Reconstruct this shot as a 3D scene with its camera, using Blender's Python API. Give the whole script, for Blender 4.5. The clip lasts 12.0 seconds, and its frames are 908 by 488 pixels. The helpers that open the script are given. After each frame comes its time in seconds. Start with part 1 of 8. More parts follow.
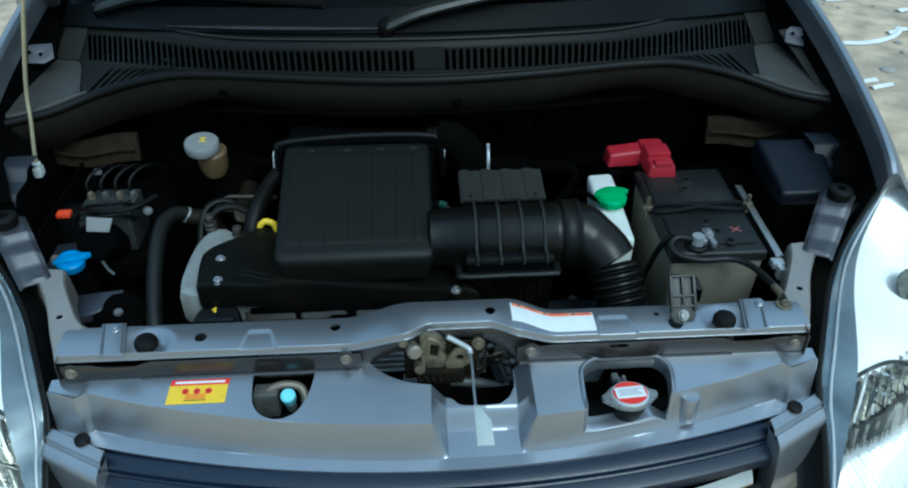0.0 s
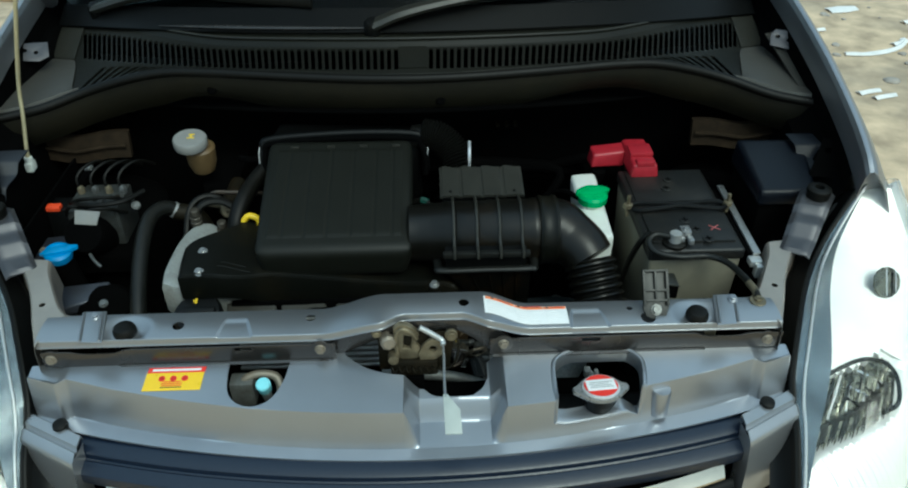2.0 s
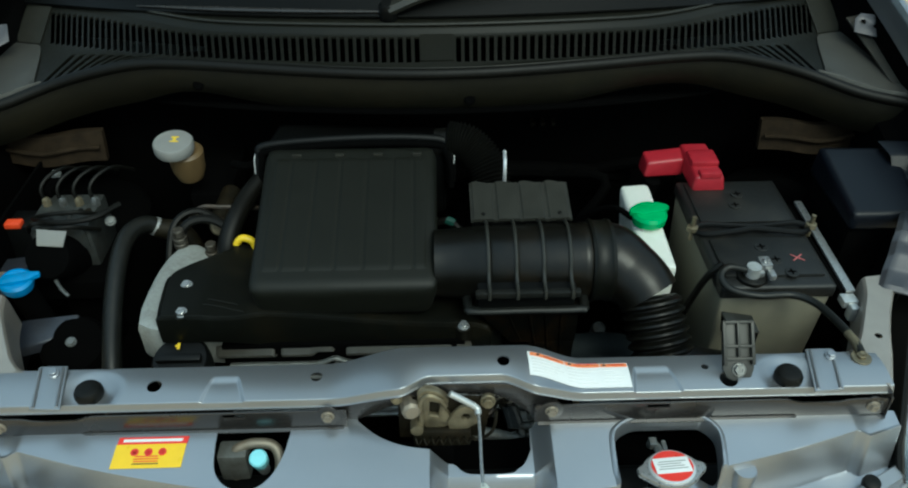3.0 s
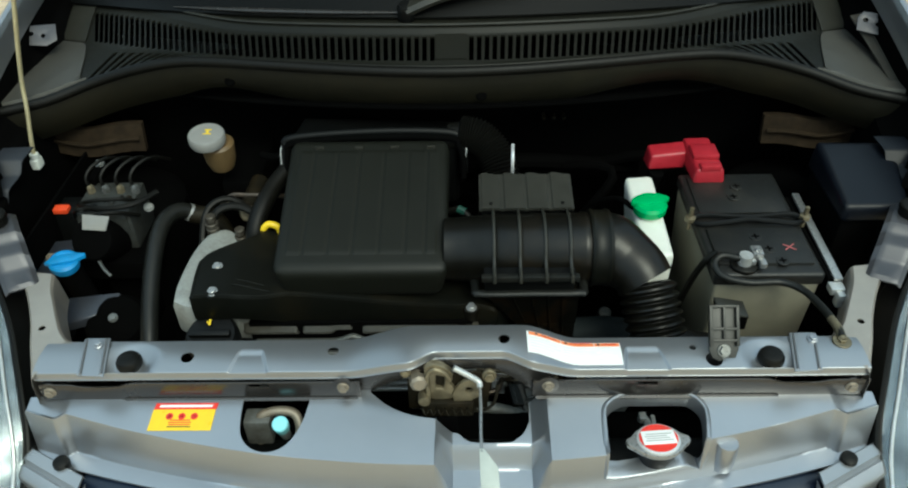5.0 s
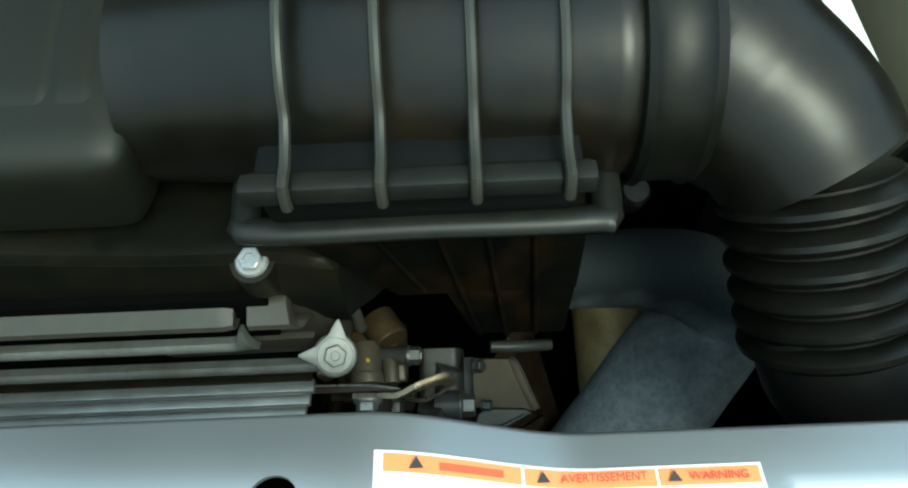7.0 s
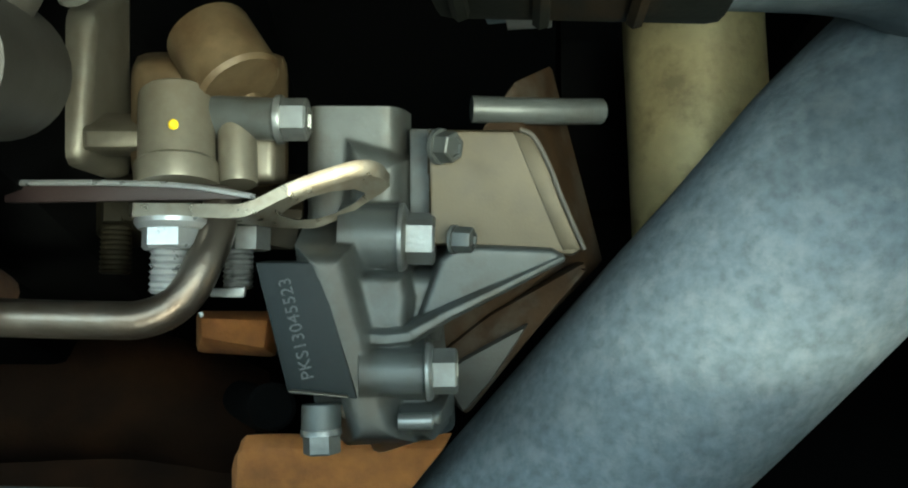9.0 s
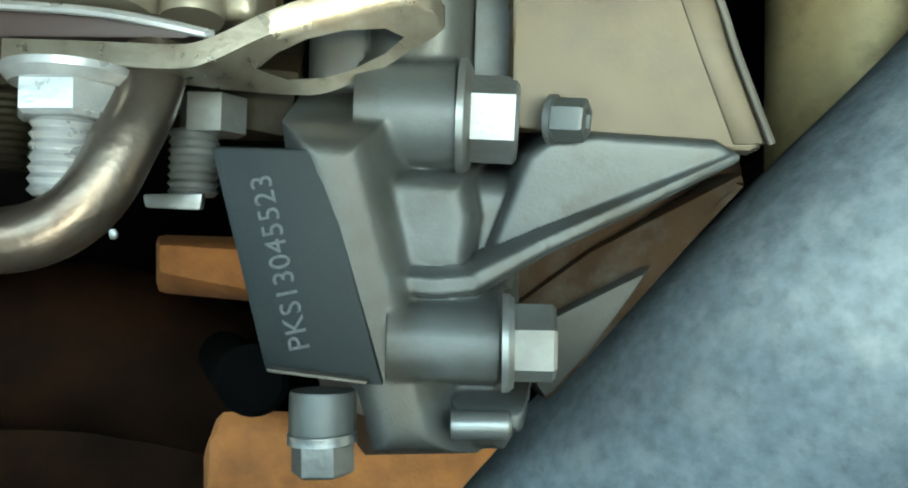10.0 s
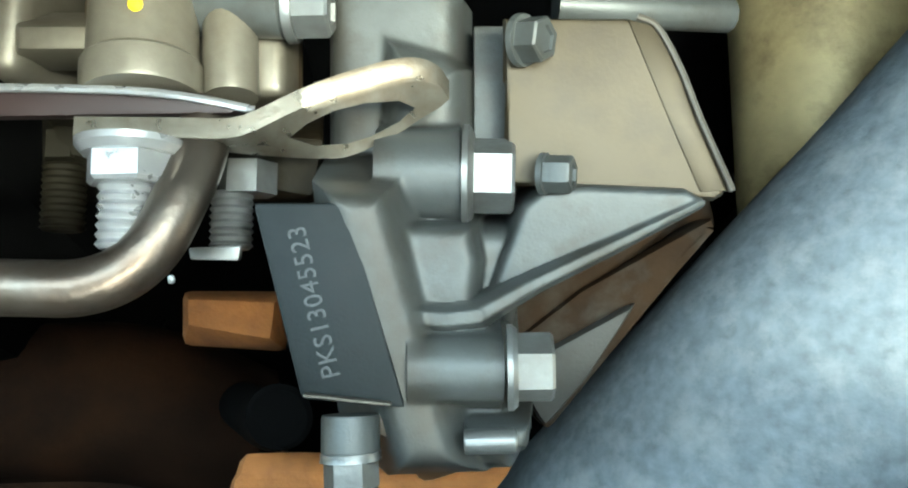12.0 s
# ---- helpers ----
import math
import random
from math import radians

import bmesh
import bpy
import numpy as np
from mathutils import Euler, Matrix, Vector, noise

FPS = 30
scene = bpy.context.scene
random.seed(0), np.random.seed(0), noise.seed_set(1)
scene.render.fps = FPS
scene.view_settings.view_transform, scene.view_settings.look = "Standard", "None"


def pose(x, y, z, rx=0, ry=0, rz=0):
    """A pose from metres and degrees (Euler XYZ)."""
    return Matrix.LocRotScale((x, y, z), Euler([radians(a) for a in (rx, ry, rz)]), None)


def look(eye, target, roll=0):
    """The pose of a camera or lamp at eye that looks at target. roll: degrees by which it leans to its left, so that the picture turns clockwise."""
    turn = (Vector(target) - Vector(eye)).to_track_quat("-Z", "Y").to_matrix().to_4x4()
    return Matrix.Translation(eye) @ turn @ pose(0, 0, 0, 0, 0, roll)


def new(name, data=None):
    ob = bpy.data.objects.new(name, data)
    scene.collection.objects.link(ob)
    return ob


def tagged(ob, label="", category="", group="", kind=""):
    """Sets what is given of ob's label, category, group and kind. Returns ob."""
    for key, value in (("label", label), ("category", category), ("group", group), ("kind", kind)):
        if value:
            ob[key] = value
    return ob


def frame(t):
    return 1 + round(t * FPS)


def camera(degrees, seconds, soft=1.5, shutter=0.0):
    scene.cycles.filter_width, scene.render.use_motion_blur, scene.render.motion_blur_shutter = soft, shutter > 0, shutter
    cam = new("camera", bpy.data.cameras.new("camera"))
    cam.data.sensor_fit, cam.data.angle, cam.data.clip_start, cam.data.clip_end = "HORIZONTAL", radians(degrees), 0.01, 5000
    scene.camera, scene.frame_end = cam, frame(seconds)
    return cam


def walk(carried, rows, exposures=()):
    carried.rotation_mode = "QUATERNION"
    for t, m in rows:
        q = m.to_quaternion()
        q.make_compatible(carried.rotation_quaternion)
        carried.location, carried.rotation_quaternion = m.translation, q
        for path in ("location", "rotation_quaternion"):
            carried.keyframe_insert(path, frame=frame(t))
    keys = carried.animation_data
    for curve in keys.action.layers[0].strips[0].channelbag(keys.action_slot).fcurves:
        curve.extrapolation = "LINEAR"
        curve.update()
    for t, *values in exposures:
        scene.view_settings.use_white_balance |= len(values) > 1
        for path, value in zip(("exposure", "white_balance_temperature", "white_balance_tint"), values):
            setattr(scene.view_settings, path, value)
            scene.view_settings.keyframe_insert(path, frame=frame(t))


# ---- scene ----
cam = camera(59.8, 12.0, soft=2.05)
PATH = [
    (0, (-0.0239, -0.0397, 1.3829), (0.0692, 1.5561, 0.1809), -0.02),
    (0.5, (-0.0258, -0.0592, 1.3854), (0.0426, 1.5526, 0.2032), 0.09),
    (1, (-0.0165, -0.0611, 1.3864), (0.0474, 1.5583, 0.2143), -0.22),
    (1.5, (0.0007, -0.0849, 1.3800), (0.0626, 1.5356, 0.2095), -0.23),
    (2, (0.0237, -0.0676, 1.3695), (0.0842, 1.5497, 0.1945), -0.19),
    (2.5, (0.0130, 0.0488, 1.3409), (0.0546, 1.6432, 0.1342), 0.10),
    (2.7, (-0.0040, 0.1217, 1.3253), (0.0465, 1.7020, 0.1005), 0.02),
    (4.3, (0.0093, 0.1519, 1.3469), (0.0105, 1.6791, 0.0554), -0.97),
    (4.5, (0.0138, 0.1197, 1.3580), (0.0052, 1.6483, 0.0684), -1.04),
    (5, (0.0250, 0.0793, 1.3679), (-0.0105, 1.6237, 0.0977), -1.43),
    (5.5, (0.0467, 0.0813, 1.3581), (-0.0316, 1.6414, 0.1091), -2.62),
    (6, (0.0727, 0.1901, 1.2826), (0.0104, 1.6802, -0.0499), -3.40),
    (6.5, (0.0548, 0.4552, 1.1198), (0.0825, 1.7931, -0.3666), -2.34),
    (7, (0.1149, 0.6286, 0.9261), (0.0943, 1.7809, -0.7084), -3.31),
    (7.2, (0.1402, 0.6625, 0.8569), (0.0923, 1.7272, -0.8355), -4.17),
    (7.4, (0.1462, 0.6862, 0.8144), (0.0970, 1.6634, -0.9299), -3.96),
    (7.7, (0.1410, 0.7042, 0.7788), (0.0725, 1.5524, -1.0312), -4.87),
    (8.5, (0.1280, 0.7400, 0.7220), (0.1400, 1.5300, -1.1150), -0.50),
    (9.3, (0.1130, 0.7338, 0.6595), (0.1976, 1.4584, -1.2027), 5.34),
    (9.5, (0.1130, 0.7459, 0.6378), (0.1401, 1.4422, -1.2369), 1.36),
    (10, (0.1089, 0.7569, 0.6157), (0.1220, 1.3730, -1.2870), 1.67),
    (10.5, (0.1080, 0.7580, 0.6113), (0.1003, 1.3939, -1.2849), -0.03),
    (11, (0.1078, 0.7578, 0.6120), (0.0370, 1.4185, -1.2744), -4.95),
    (11.5, (0.1078, 0.7576, 0.6127), (0.0251, 1.4487, -1.2623), -6.36),
    (12, (0.1061, 0.7478, 0.6299), (0.1432, 1.5217, -1.2140), 1.63),
]
# the camera's own exposure, white balance and tint along the way
LIGHT = [(0.0, 0.45, 4880, -12), (1.0, 0.48, 5280, -14), (1.6, 0.55, 5650, -12), (2.5, 0.5, 5900, -14), (4.4, 1.05, 6300, -12), (5.0, 0.9, 6400, -10), (5.6, 0.87, 6420, -10), (6.1, 0.9, 6450, -10), (6.5, 1.7, 6450, -16), (7.0, 1.75, 6300, -18), (7.5, 2.3, 6650, -15), (9.4, 4.0, 6400, -20), (10.2, 4.5, 6300, -18), (12.0, 4.7, 6300, -12)]
walk(cam, [(t, look(eye, target, roll)) for t, eye, target, roll in PATH], exposures=LIGHT)

# ---- daylight: bright overcast sky, wide soft sun from the front ----
world = bpy.data.worlds.new("sky")
scene.world = world
world.use_nodes = True
wn = world.node_tree.nodes
sky = wn.new("ShaderNodeTexSky")
sky.sky_type, sky.sun_disc = "NISHITA", False
sky.sun_elevation, sky.sun_rotation = radians(55), radians(153)
sky.air_density, sky.dust_density = 1.0, 5.0
# cloud layer, three times as bright overhead as at the horizon
wco, wsep = wn.new("ShaderNodeTexCoord"), wn.new("ShaderNodeSeparateXYZ")
world.node_tree.links.new(wco.outputs["Generated"], wsep.inputs[0])
wup = wn.new("ShaderNodeMapRange")
wup.inputs["To Min"].default_value, wup.inputs["To Max"].default_value = 2.0, 6.0
world.node_tree.links.new(wsep.outputs["Z"], wup.inputs["Value"])
wno = wn.new("ShaderNodeTexNoise")
wno.inputs["Scale"].default_value, wno.inputs["Detail"].default_value = 2.2, 5
world.node_tree.links.new(wco.outputs["Generated"], wno.inputs["Vector"])
wcl = wn.new("ShaderNodeMapRange")
wcl.inputs["From Min"].default_value, wcl.inputs["From Max"].default_value = 0.35, 0.65
wcl.inputs["To Min"].default_value, wcl.inputs["To Max"].default_value = 0.75, 1.25
world.node_tree.links.new(wno.outputs["Fac"], wcl.inputs["Value"])
wmul = wn.new("ShaderNodeMath")
wmul.operation = "MULTIPLY"
world.node_tree.links.new(wup.outputs[0], wmul.inputs[0])
world.node_tree.links.new(wcl.outputs[0], wmul.inputs[1])
wmix = wn.new("ShaderNodeMixRGB")
wmix.inputs[0].default_value = 0.65
world.node_tree.links.new(sky.outputs[0], wmix.inputs[1])
wtint = wn.new("ShaderNodeMixRGB")
wtint.blend_type = "MULTIPLY"
wtint.inputs[0].default_value, wtint.inputs[2].default_value = 1.0, (0.79, 0.94, 1.14, 1)
world.node_tree.links.new(wmul.outputs[0], wtint.inputs[1])
world.node_tree.links.new(wtint.outputs[0], wmix.inputs[2])
world.node_tree.links.new(wmix.outputs[0], wn["Background"].inputs[0])
wn["Background"].inputs[1].default_value = 0.12
sun_data = bpy.data.lights.new("sun", "SUN")
sun_data.energy, sun_data.angle, sun_data.color = 1.0, radians(25), (1.0, 0.95, 0.88)
sun = new("sun", sun_data)
sun.matrix_world = look((1.6, -2.6, 5.0), (0, 0.6, 0.6))


# ---- materials ----
def material(name, base, rough=0.5, metal=0.0, vary=0.15, scale=20.0, bump=0.0, bump_scale=200.0, spots=None, spot_scale=8.0, spot_amount=0.5, coat=0.0, stretch=(1, 1, 1), gloss=0.5):
    """A principled material: grain and large stains in colour and gloss, fine relief."""
    m = bpy.data.materials.new(name)
    m.use_nodes = True
    t, n, l = m.node_tree, m.node_tree.nodes, m.node_tree.links
    b = n["Principled BSDF"]
    co = n.new("ShaderNodeTexCoord")
    mp = n.new("ShaderNodeMapping")
    mp.inputs["Scale"].default_value = stretch
    l.new(co.outputs["Object"], mp.inputs["Vector"])
    fine = n.new("ShaderNodeTexNoise")
    fine.inputs["Scale"].default_value, fine.inputs["Detail"].default_value = scale, 6
    l.new(mp.outputs[0], fine.inputs["Vector"])
    ramp = n.new("ShaderNodeValToRGB")
    lo, hi = [max(0, c * (1 - vary)) for c in base], [min(1, c * (1 + vary)) for c in base]
    ramp.color_ramp.elements[0].position, ramp.color_ramp.elements[1].position = 0.3, 0.7
    ramp.color_ramp.elements[0].color, ramp.color_ramp.elements[1].color = (*lo, 1), (*hi, 1)
    l.new(fine.outputs["Fac"], ramp.inputs["Fac"])
    colour = ramp.outputs["Color"]
    if spots:
        big = n.new("ShaderNodeTexNoise")
        big.inputs["Scale"].default_value, big.inputs["Detail"].default_value = spot_scale, 8
        big.inputs["Roughness"].default_value = 0.65
        l.new(mp.outputs[0], big.inputs["Vector"])
        mask = n.new("ShaderNodeMapRange")
        mask.inputs["From Min"].default_value, mask.inputs["From Max"].default_value = 0.48, 0.68
        mask.inputs["To Max"].default_value = spot_amount
        l.new(big.outputs["Fac"], mask.inputs["Value"])
        mix = n.new("ShaderNodeMixRGB")
        mix.inputs[2].default_value = (*spots, 1)
        l.new(mask.outputs[0], mix.inputs[0])
        l.new(colour, mix.inputs[1])
        colour = mix.outputs[0]
    l.new(colour, b.inputs["Base Color"])
    rr = n.new("ShaderNodeMapRange")
    rr.inputs["To Min"].default_value, rr.inputs["To Max"].default_value = max(0.02, rough - 0.1), min(1, rough + 0.1)
    l.new(fine.outputs["Fac"], rr.inputs["Value"])
    l.new(rr.outputs[0], b.inputs["Roughness"])
    b.inputs["Metallic"].default_value = metal
    b.inputs["Specular IOR Level"].default_value = gloss
    b.inputs["Coat Weight"].default_value = coat
    b.inputs["Coat Roughness"].default_value = 0.08
    if bump:
        grain = n.new("ShaderNodeTexNoise")
        grain.inputs["Scale"].default_value, grain.inputs["Detail"].default_value = bump_scale, 4
        l.new(mp.outputs[0], grain.inputs["Vector"])
        bp = n.new("ShaderNodeBump")
        bp.inputs["Strength"].default_value, bp.inputs["Distance"].default_value = bump, 0.002
        l.new(grain.outputs["Fac"], bp.inputs["Height"])
        l.new(bp.outputs[0], b.inputs["Normal"])
    return m


PAINT = material("silver_grey_paint", (0.365, 0.376, 0.395), 0.33, 0.85, 0.03, 9, 0, 1500, coat=0.1)
COVER = material("silver_grey_plastic", (0.405, 0.422, 0.45), 0.32, 0.85, 0.04, 12, 0, 1200, (0.36, 0.36, 0.37), 5, 0.2, coat=0.12)
# darker than the body paint: dark reflections on front faces put into colour
REFLTONED = material("reflection_toned_paint", (0.085, 0.080, 0.077), 0.26, 0.75, 0.06, 20, 0, 900, (0.095, 0.08, 0.065), 9, 0.4)
ARMPAINT = material("warm_grey_paint", (0.40, 0.36, 0.315), 0.38, 0.6, 0.06, 30, 0, 900, (0.30, 0.26, 0.22), 9, 0.4)
BRACKET = material("grey_bracket_paint", (0.075, 0.075, 0.082), 0.42, 0.6, 0.06, 30, 0, 900, (0.13, 0.12, 0.115), 12, 0.4)
CORNERPAINT = material("silver_grey_lacquer", (0.41, 0.415, 0.425), 0.30, 0.8, 0.04, 14, 0, 1500, (0.32, 0.315, 0.31), 6, 0.3, coat=0.2)
BONNETIN = material("shade_darkened_paint", (0.07, 0.072, 0.078), 0.5, 0.3, 0.06, 20, 0, 900, (0.05, 0.05, 0.05), 5, 0.4)
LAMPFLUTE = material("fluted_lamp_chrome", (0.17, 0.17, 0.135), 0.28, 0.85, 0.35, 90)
LAMPBAND = material("grey_lamp_border", (0.17, 0.20, 0.215), 0.22, 0.7, 0.25, 40)
DARKSTEP = material("dark_blue_grey_paint", (0.018, 0.021, 0.028), 0.5, 0.2, 0.1, 100, 0.03, 800, (0.03, 0.03, 0.03), 12, 0.5)
DARKPAINT = material("dark_grey_paint", (0.05, 0.055, 0.07), 0.35, 0.5, 0.1, 300, 0.04, 800, (0.08, 0.08, 0.08), 9, 0.5)
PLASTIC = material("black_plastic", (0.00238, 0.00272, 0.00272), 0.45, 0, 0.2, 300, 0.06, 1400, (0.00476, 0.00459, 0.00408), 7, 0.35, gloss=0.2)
DUSTY = material("dusty_black_plastic", (0.0035473, 0.003936, 0.0027913), 0.42, 0, 0.2, 120, 0.03, 1200, (0.012669, 0.01025, 0.0051578), 12, 0.6, gloss=0.24)
DUCTBLACK = material("sheeny_black_rubber", (0.0038, 0.0036, 0.0025), 0.34, 0, 0.2, 60, 0.02, 1200, (0.0165, 0.0115, 0.0060), 13, 0.6, gloss=0.32)
LOWGREY = material("soiled_grey_casting", (0.040, 0.039, 0.035), 0.6, 0.1, 0.15, 160, 0.05, 1500, (0.017, 0.012, 0.007), 80, 0.7, gloss=0.2)
COWL = material("weathered_cowl_plastic", (0.007004, 0.0072, 0.005032), 0.45, 0, 0.15, 200, 0.05, 1500, (0.01339, 0.0125, 0.00814), 5, 0.5, gloss=0.25)
APRON = material("dusty_apron_plastic", (0.007725, 0.0072, 0.004292), 0.5, 0, 0.2, 120, 0.05, 900, (0.01545, 0.013, 0.00666), 6, 0.6, gloss=0.2)
RUBBER = material("black_rubber", (0.00309, 0.003, 0.00222), 0.5, 0, 0.2, 150, 0.06, 700, (0.006386, 0.006, 0.003996), 10, 0.4, gloss=0.22)
BLUEPLASTIC = material("blue_black_plastic", (0.0055, 0.0115, 0.026), 0.35, 0, 0.1, 200, 0.05, 900)
# near-zero black: the bay's deep shade is put into this base colour
SHADEBLACK = material("black_with_shade", (0.0012, 0.0012, 0.0012), 0.95, 0, 0.3, 40, 0.1, 300, gloss=0.04)
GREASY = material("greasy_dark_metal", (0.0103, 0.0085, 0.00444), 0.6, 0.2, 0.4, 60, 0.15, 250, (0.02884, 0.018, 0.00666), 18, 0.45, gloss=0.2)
CAST = material("cast_aluminium", (0.145, 0.15, 0.142), 0.5, 0.35, 0.1, 260, 0.05, 2500, (0.07, 0.064, 0.05), 34, 0.75)
ROCKER = material("pale_cast_cover", (0.35, 0.36, 0.34), 0.45, 0.35, 0.1, 260, 0.05, 2500, (0.15, 0.14, 0.115), 30, 0.6)
CASTDIRTY = material("dirty_brown_casting", (0.021, 0.018, 0.0135), 0.55, 0.2, 0.2, 200, 0.05, 2000, (0.034, 0.030, 0.024), 40, 0.5)
CASTWARM = material("stained_cast_aluminium", (0.24, 0.21, 0.165), 0.48, 0.4, 0.08, 500, 0.06, 2000, (0.22, 0.16, 0.095), 45, 0.5)
STEEL = material("zinc_plated_steel", (0.56, 0.57, 0.56), 0.36, 0.65, 0.08, 300, 0.06, 900, (0.4, 0.38, 0.33), 60, 0.3)
BRIGHT = material("bright_steel", (0.74, 0.75, 0.75), 0.32, 0.65, 0.06, 300, 0.04, 900)
GOLDZINC = material("yellow_zinc_steel", (0.20, 0.17, 0.11), 0.45, 0.6, 0.25, 90, 0.08, 500, (0.08, 0.06, 0.035), 60, 0.6)
BRASS = material("dull_brass_tube", (0.46, 0.365, 0.18), 0.5, 0.3, 0.15, 90, 0.12, 500, (0.09, 0.062, 0.03), 45, 0.7)
OUTLET = material("stained_pale_casting", (0.145, 0.130, 0.100), 0.42, 0.45, 0.08, 500, 0.05, 2000, (0.085, 0.060, 0.033), 45, 0.5)
TANPLATE = material("tan_metal_plate", (0.03872, 0.02948, 0.01584), 0.4, 0.3, 0.12, 120, 0.03, 1500, (0.02288, 0.01716, 0.01012), 55, 0.9, gloss=0.25)
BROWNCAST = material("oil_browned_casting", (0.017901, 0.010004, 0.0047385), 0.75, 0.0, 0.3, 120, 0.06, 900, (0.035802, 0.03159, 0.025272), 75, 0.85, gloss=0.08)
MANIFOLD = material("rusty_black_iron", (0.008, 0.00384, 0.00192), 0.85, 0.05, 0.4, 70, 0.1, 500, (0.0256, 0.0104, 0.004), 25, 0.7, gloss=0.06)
PANEL = material("dusty_cowl_panel", (0.0210, 0.0208, 0.0166), 0.42, 0, 0.15, 60, 0.03, 900, (0.0333, 0.0314, 0.0249), 9, 0.5, gloss=0.45)
PALEINK = material("pale_grey_ink", (0.70, 0.70, 0.69), 0.5)
LOWBOX = material("rust_stained_plastic", (0.0020, 0.0021, 0.0015), 0.55, 0, 0.2, 120, 0.05, 900, (0.018, 0.0090, 0.0030), 26, 0.6, gloss=0.07)
LEDGE = material("grey_black_plastic", (0.0083, 0.0089, 0.0079), 0.40, 0, 0.2, 90, 0.03, 1200, (0.0149, 0.0136, 0.0106), 20, 0.5, gloss=0.3)
COPPER = material("browned_copper", (0.22, 0.13, 0.08), 0.45, 0.5, 0.2, 200, 0.05, 900, (0.10, 0.05, 0.03), 90, 0.5)
OUTBROWN = material("brown_stained_casting", (0.085, 0.060, 0.032), 0.45, 0.35, 0.2, 200, 0.05, 1500, (0.042, 0.022, 0.009), 55, 0.85)
GEARCAST = material("dull_grey_casting", (0.056, 0.060, 0.0575), 0.44, 0.3, 0.15, 160, 0.06, 2000, (0.034, 0.030, 0.023), 95, 0.75, gloss=0.35)
# oily streak that runs down the casting beside the number
gc_n, gc_l = GEARCAST.node_tree.nodes, GEARCAST.node_tree.links
g_dot, g_dist, g_noise, g_map, g_mul, g_mix = gc_n.new("ShaderNodeVectorMath"), gc_n.new("ShaderNodeMath"), gc_n.new("ShaderNodeTexNoise"), gc_n.new("ShaderNodeMapRange"), gc_n.new("ShaderNodeMath"), gc_n.new("ShaderNodeMixRGB")
g_dot.operation, g_dot.inputs[1].default_value = "DOT_PRODUCT", (0.97227, 0.20802, 0.10687)
gc_l.new(gc_n["Texture Coordinate"].outputs["Object"], g_dot.inputs[0])
g_noise.inputs["Scale"].default_value, g_noise.inputs["Detail"].default_value = 130, 5
gc_l.new(gc_n["Texture Coordinate"].outputs["Object"], g_noise.inputs["Vector"])
g_dist.operation, g_dist.inputs[1].default_value = "SUBTRACT", 0.31490
gc_l.new(g_dot.outputs["Value"], g_dist.inputs[0])
g_abs = gc_n.new("ShaderNodeMath")
g_abs.operation = "ABSOLUTE"
gc_l.new(g_dist.outputs[0], g_abs.inputs[0])
g_map.inputs["From Min"].default_value, g_map.inputs["From Max"].default_value = 0.0055, 0.0005
gc_l.new(g_abs.outputs[0], g_map.inputs["Value"])
g_mul.operation = "MULTIPLY"
gc_l.new(g_map.outputs[0], g_mul.inputs[0])
gc_l.new(g_noise.outputs["Fac"], g_mul.inputs[1])
g_mix.inputs[2].default_value = (0.030, 0.0235, 0.0155, 1)
gc_l.new(g_mul.outputs[0], g_mix.inputs[0])
gc_l.new(gc_n["Principled BSDF"].inputs["Base Color"].links[0].from_socket, g_mix.inputs[1])
gc_l.new(g_mix.outputs[0], gc_n["Principled BSDF"].inputs["Base Color"])
GEARWARM = material("stained_dull_casting", (0.065, 0.057, 0.045), 0.5, 0.4, 0.1, 300, 0.06, 2000, (0.05, 0.035, 0.02), 45, 0.5)
DULLZINC = material("dulled_zinc_steel", (0.145, 0.15, 0.146), 0.34, 0.6, 0.12, 300, 0.06, 900, (0.085, 0.077, 0.062), 60, 0.5)
EARSTEEL = material("satin_ear_washer", (0.105, 0.112, 0.110), 0.4, 0.5, 0.1, 200, 0.05, 900, (0.08, 0.08, 0.075), 60, 0.5)
FINALU = material("pressed_aluminium", (0.34, 0.36, 0.36), 0.36, 0.6, 0.12, 60, 0.03, 900, (0.15, 0.15, 0.14), 22, 0.6)
DULLNUT = material("satin_zinc_nut", (0.33, 0.335, 0.335), 0.3, 0.65, 0.08, 300, 0.05, 900, (0.24, 0.24, 0.23), 80, 0.3)
AIRBOX = material("air_box_plastic", (0.0045526, 0.0051, 0.0028934), 0.55, 0, 0.05, 40, 0.02, 1600, (0.0077044, 0.00782, 0.0042772), 4, 0.4, gloss=0.3)
RAILCAST = material("browned_rail_casting", (0.058, 0.0555, 0.047), 0.42, 0.4, 0.1, 120, 0.05, 1500, (0.046, 0.039, 0.028), 25, 0.6)
PRINTRED = material("faded_print", (0.50, 0.10, 0.045), 0.5, 0, 0.1, 200)
ENDPANEL = material("greyed_end_panel", (0.058, 0.056, 0.049), 0.4, 0, 0.15, 60, 0.03, 900, (0.062, 0.058, 0.05), 9, 0.5, gloss=0.45)
DUSTLEDGE = material("dusty_ledge_paint", (0.040, 0.037, 0.030), 0.55, 0, 0.15, 60, 0.05, 700, (0.065, 0.050, 0.034), 14, 0.6)
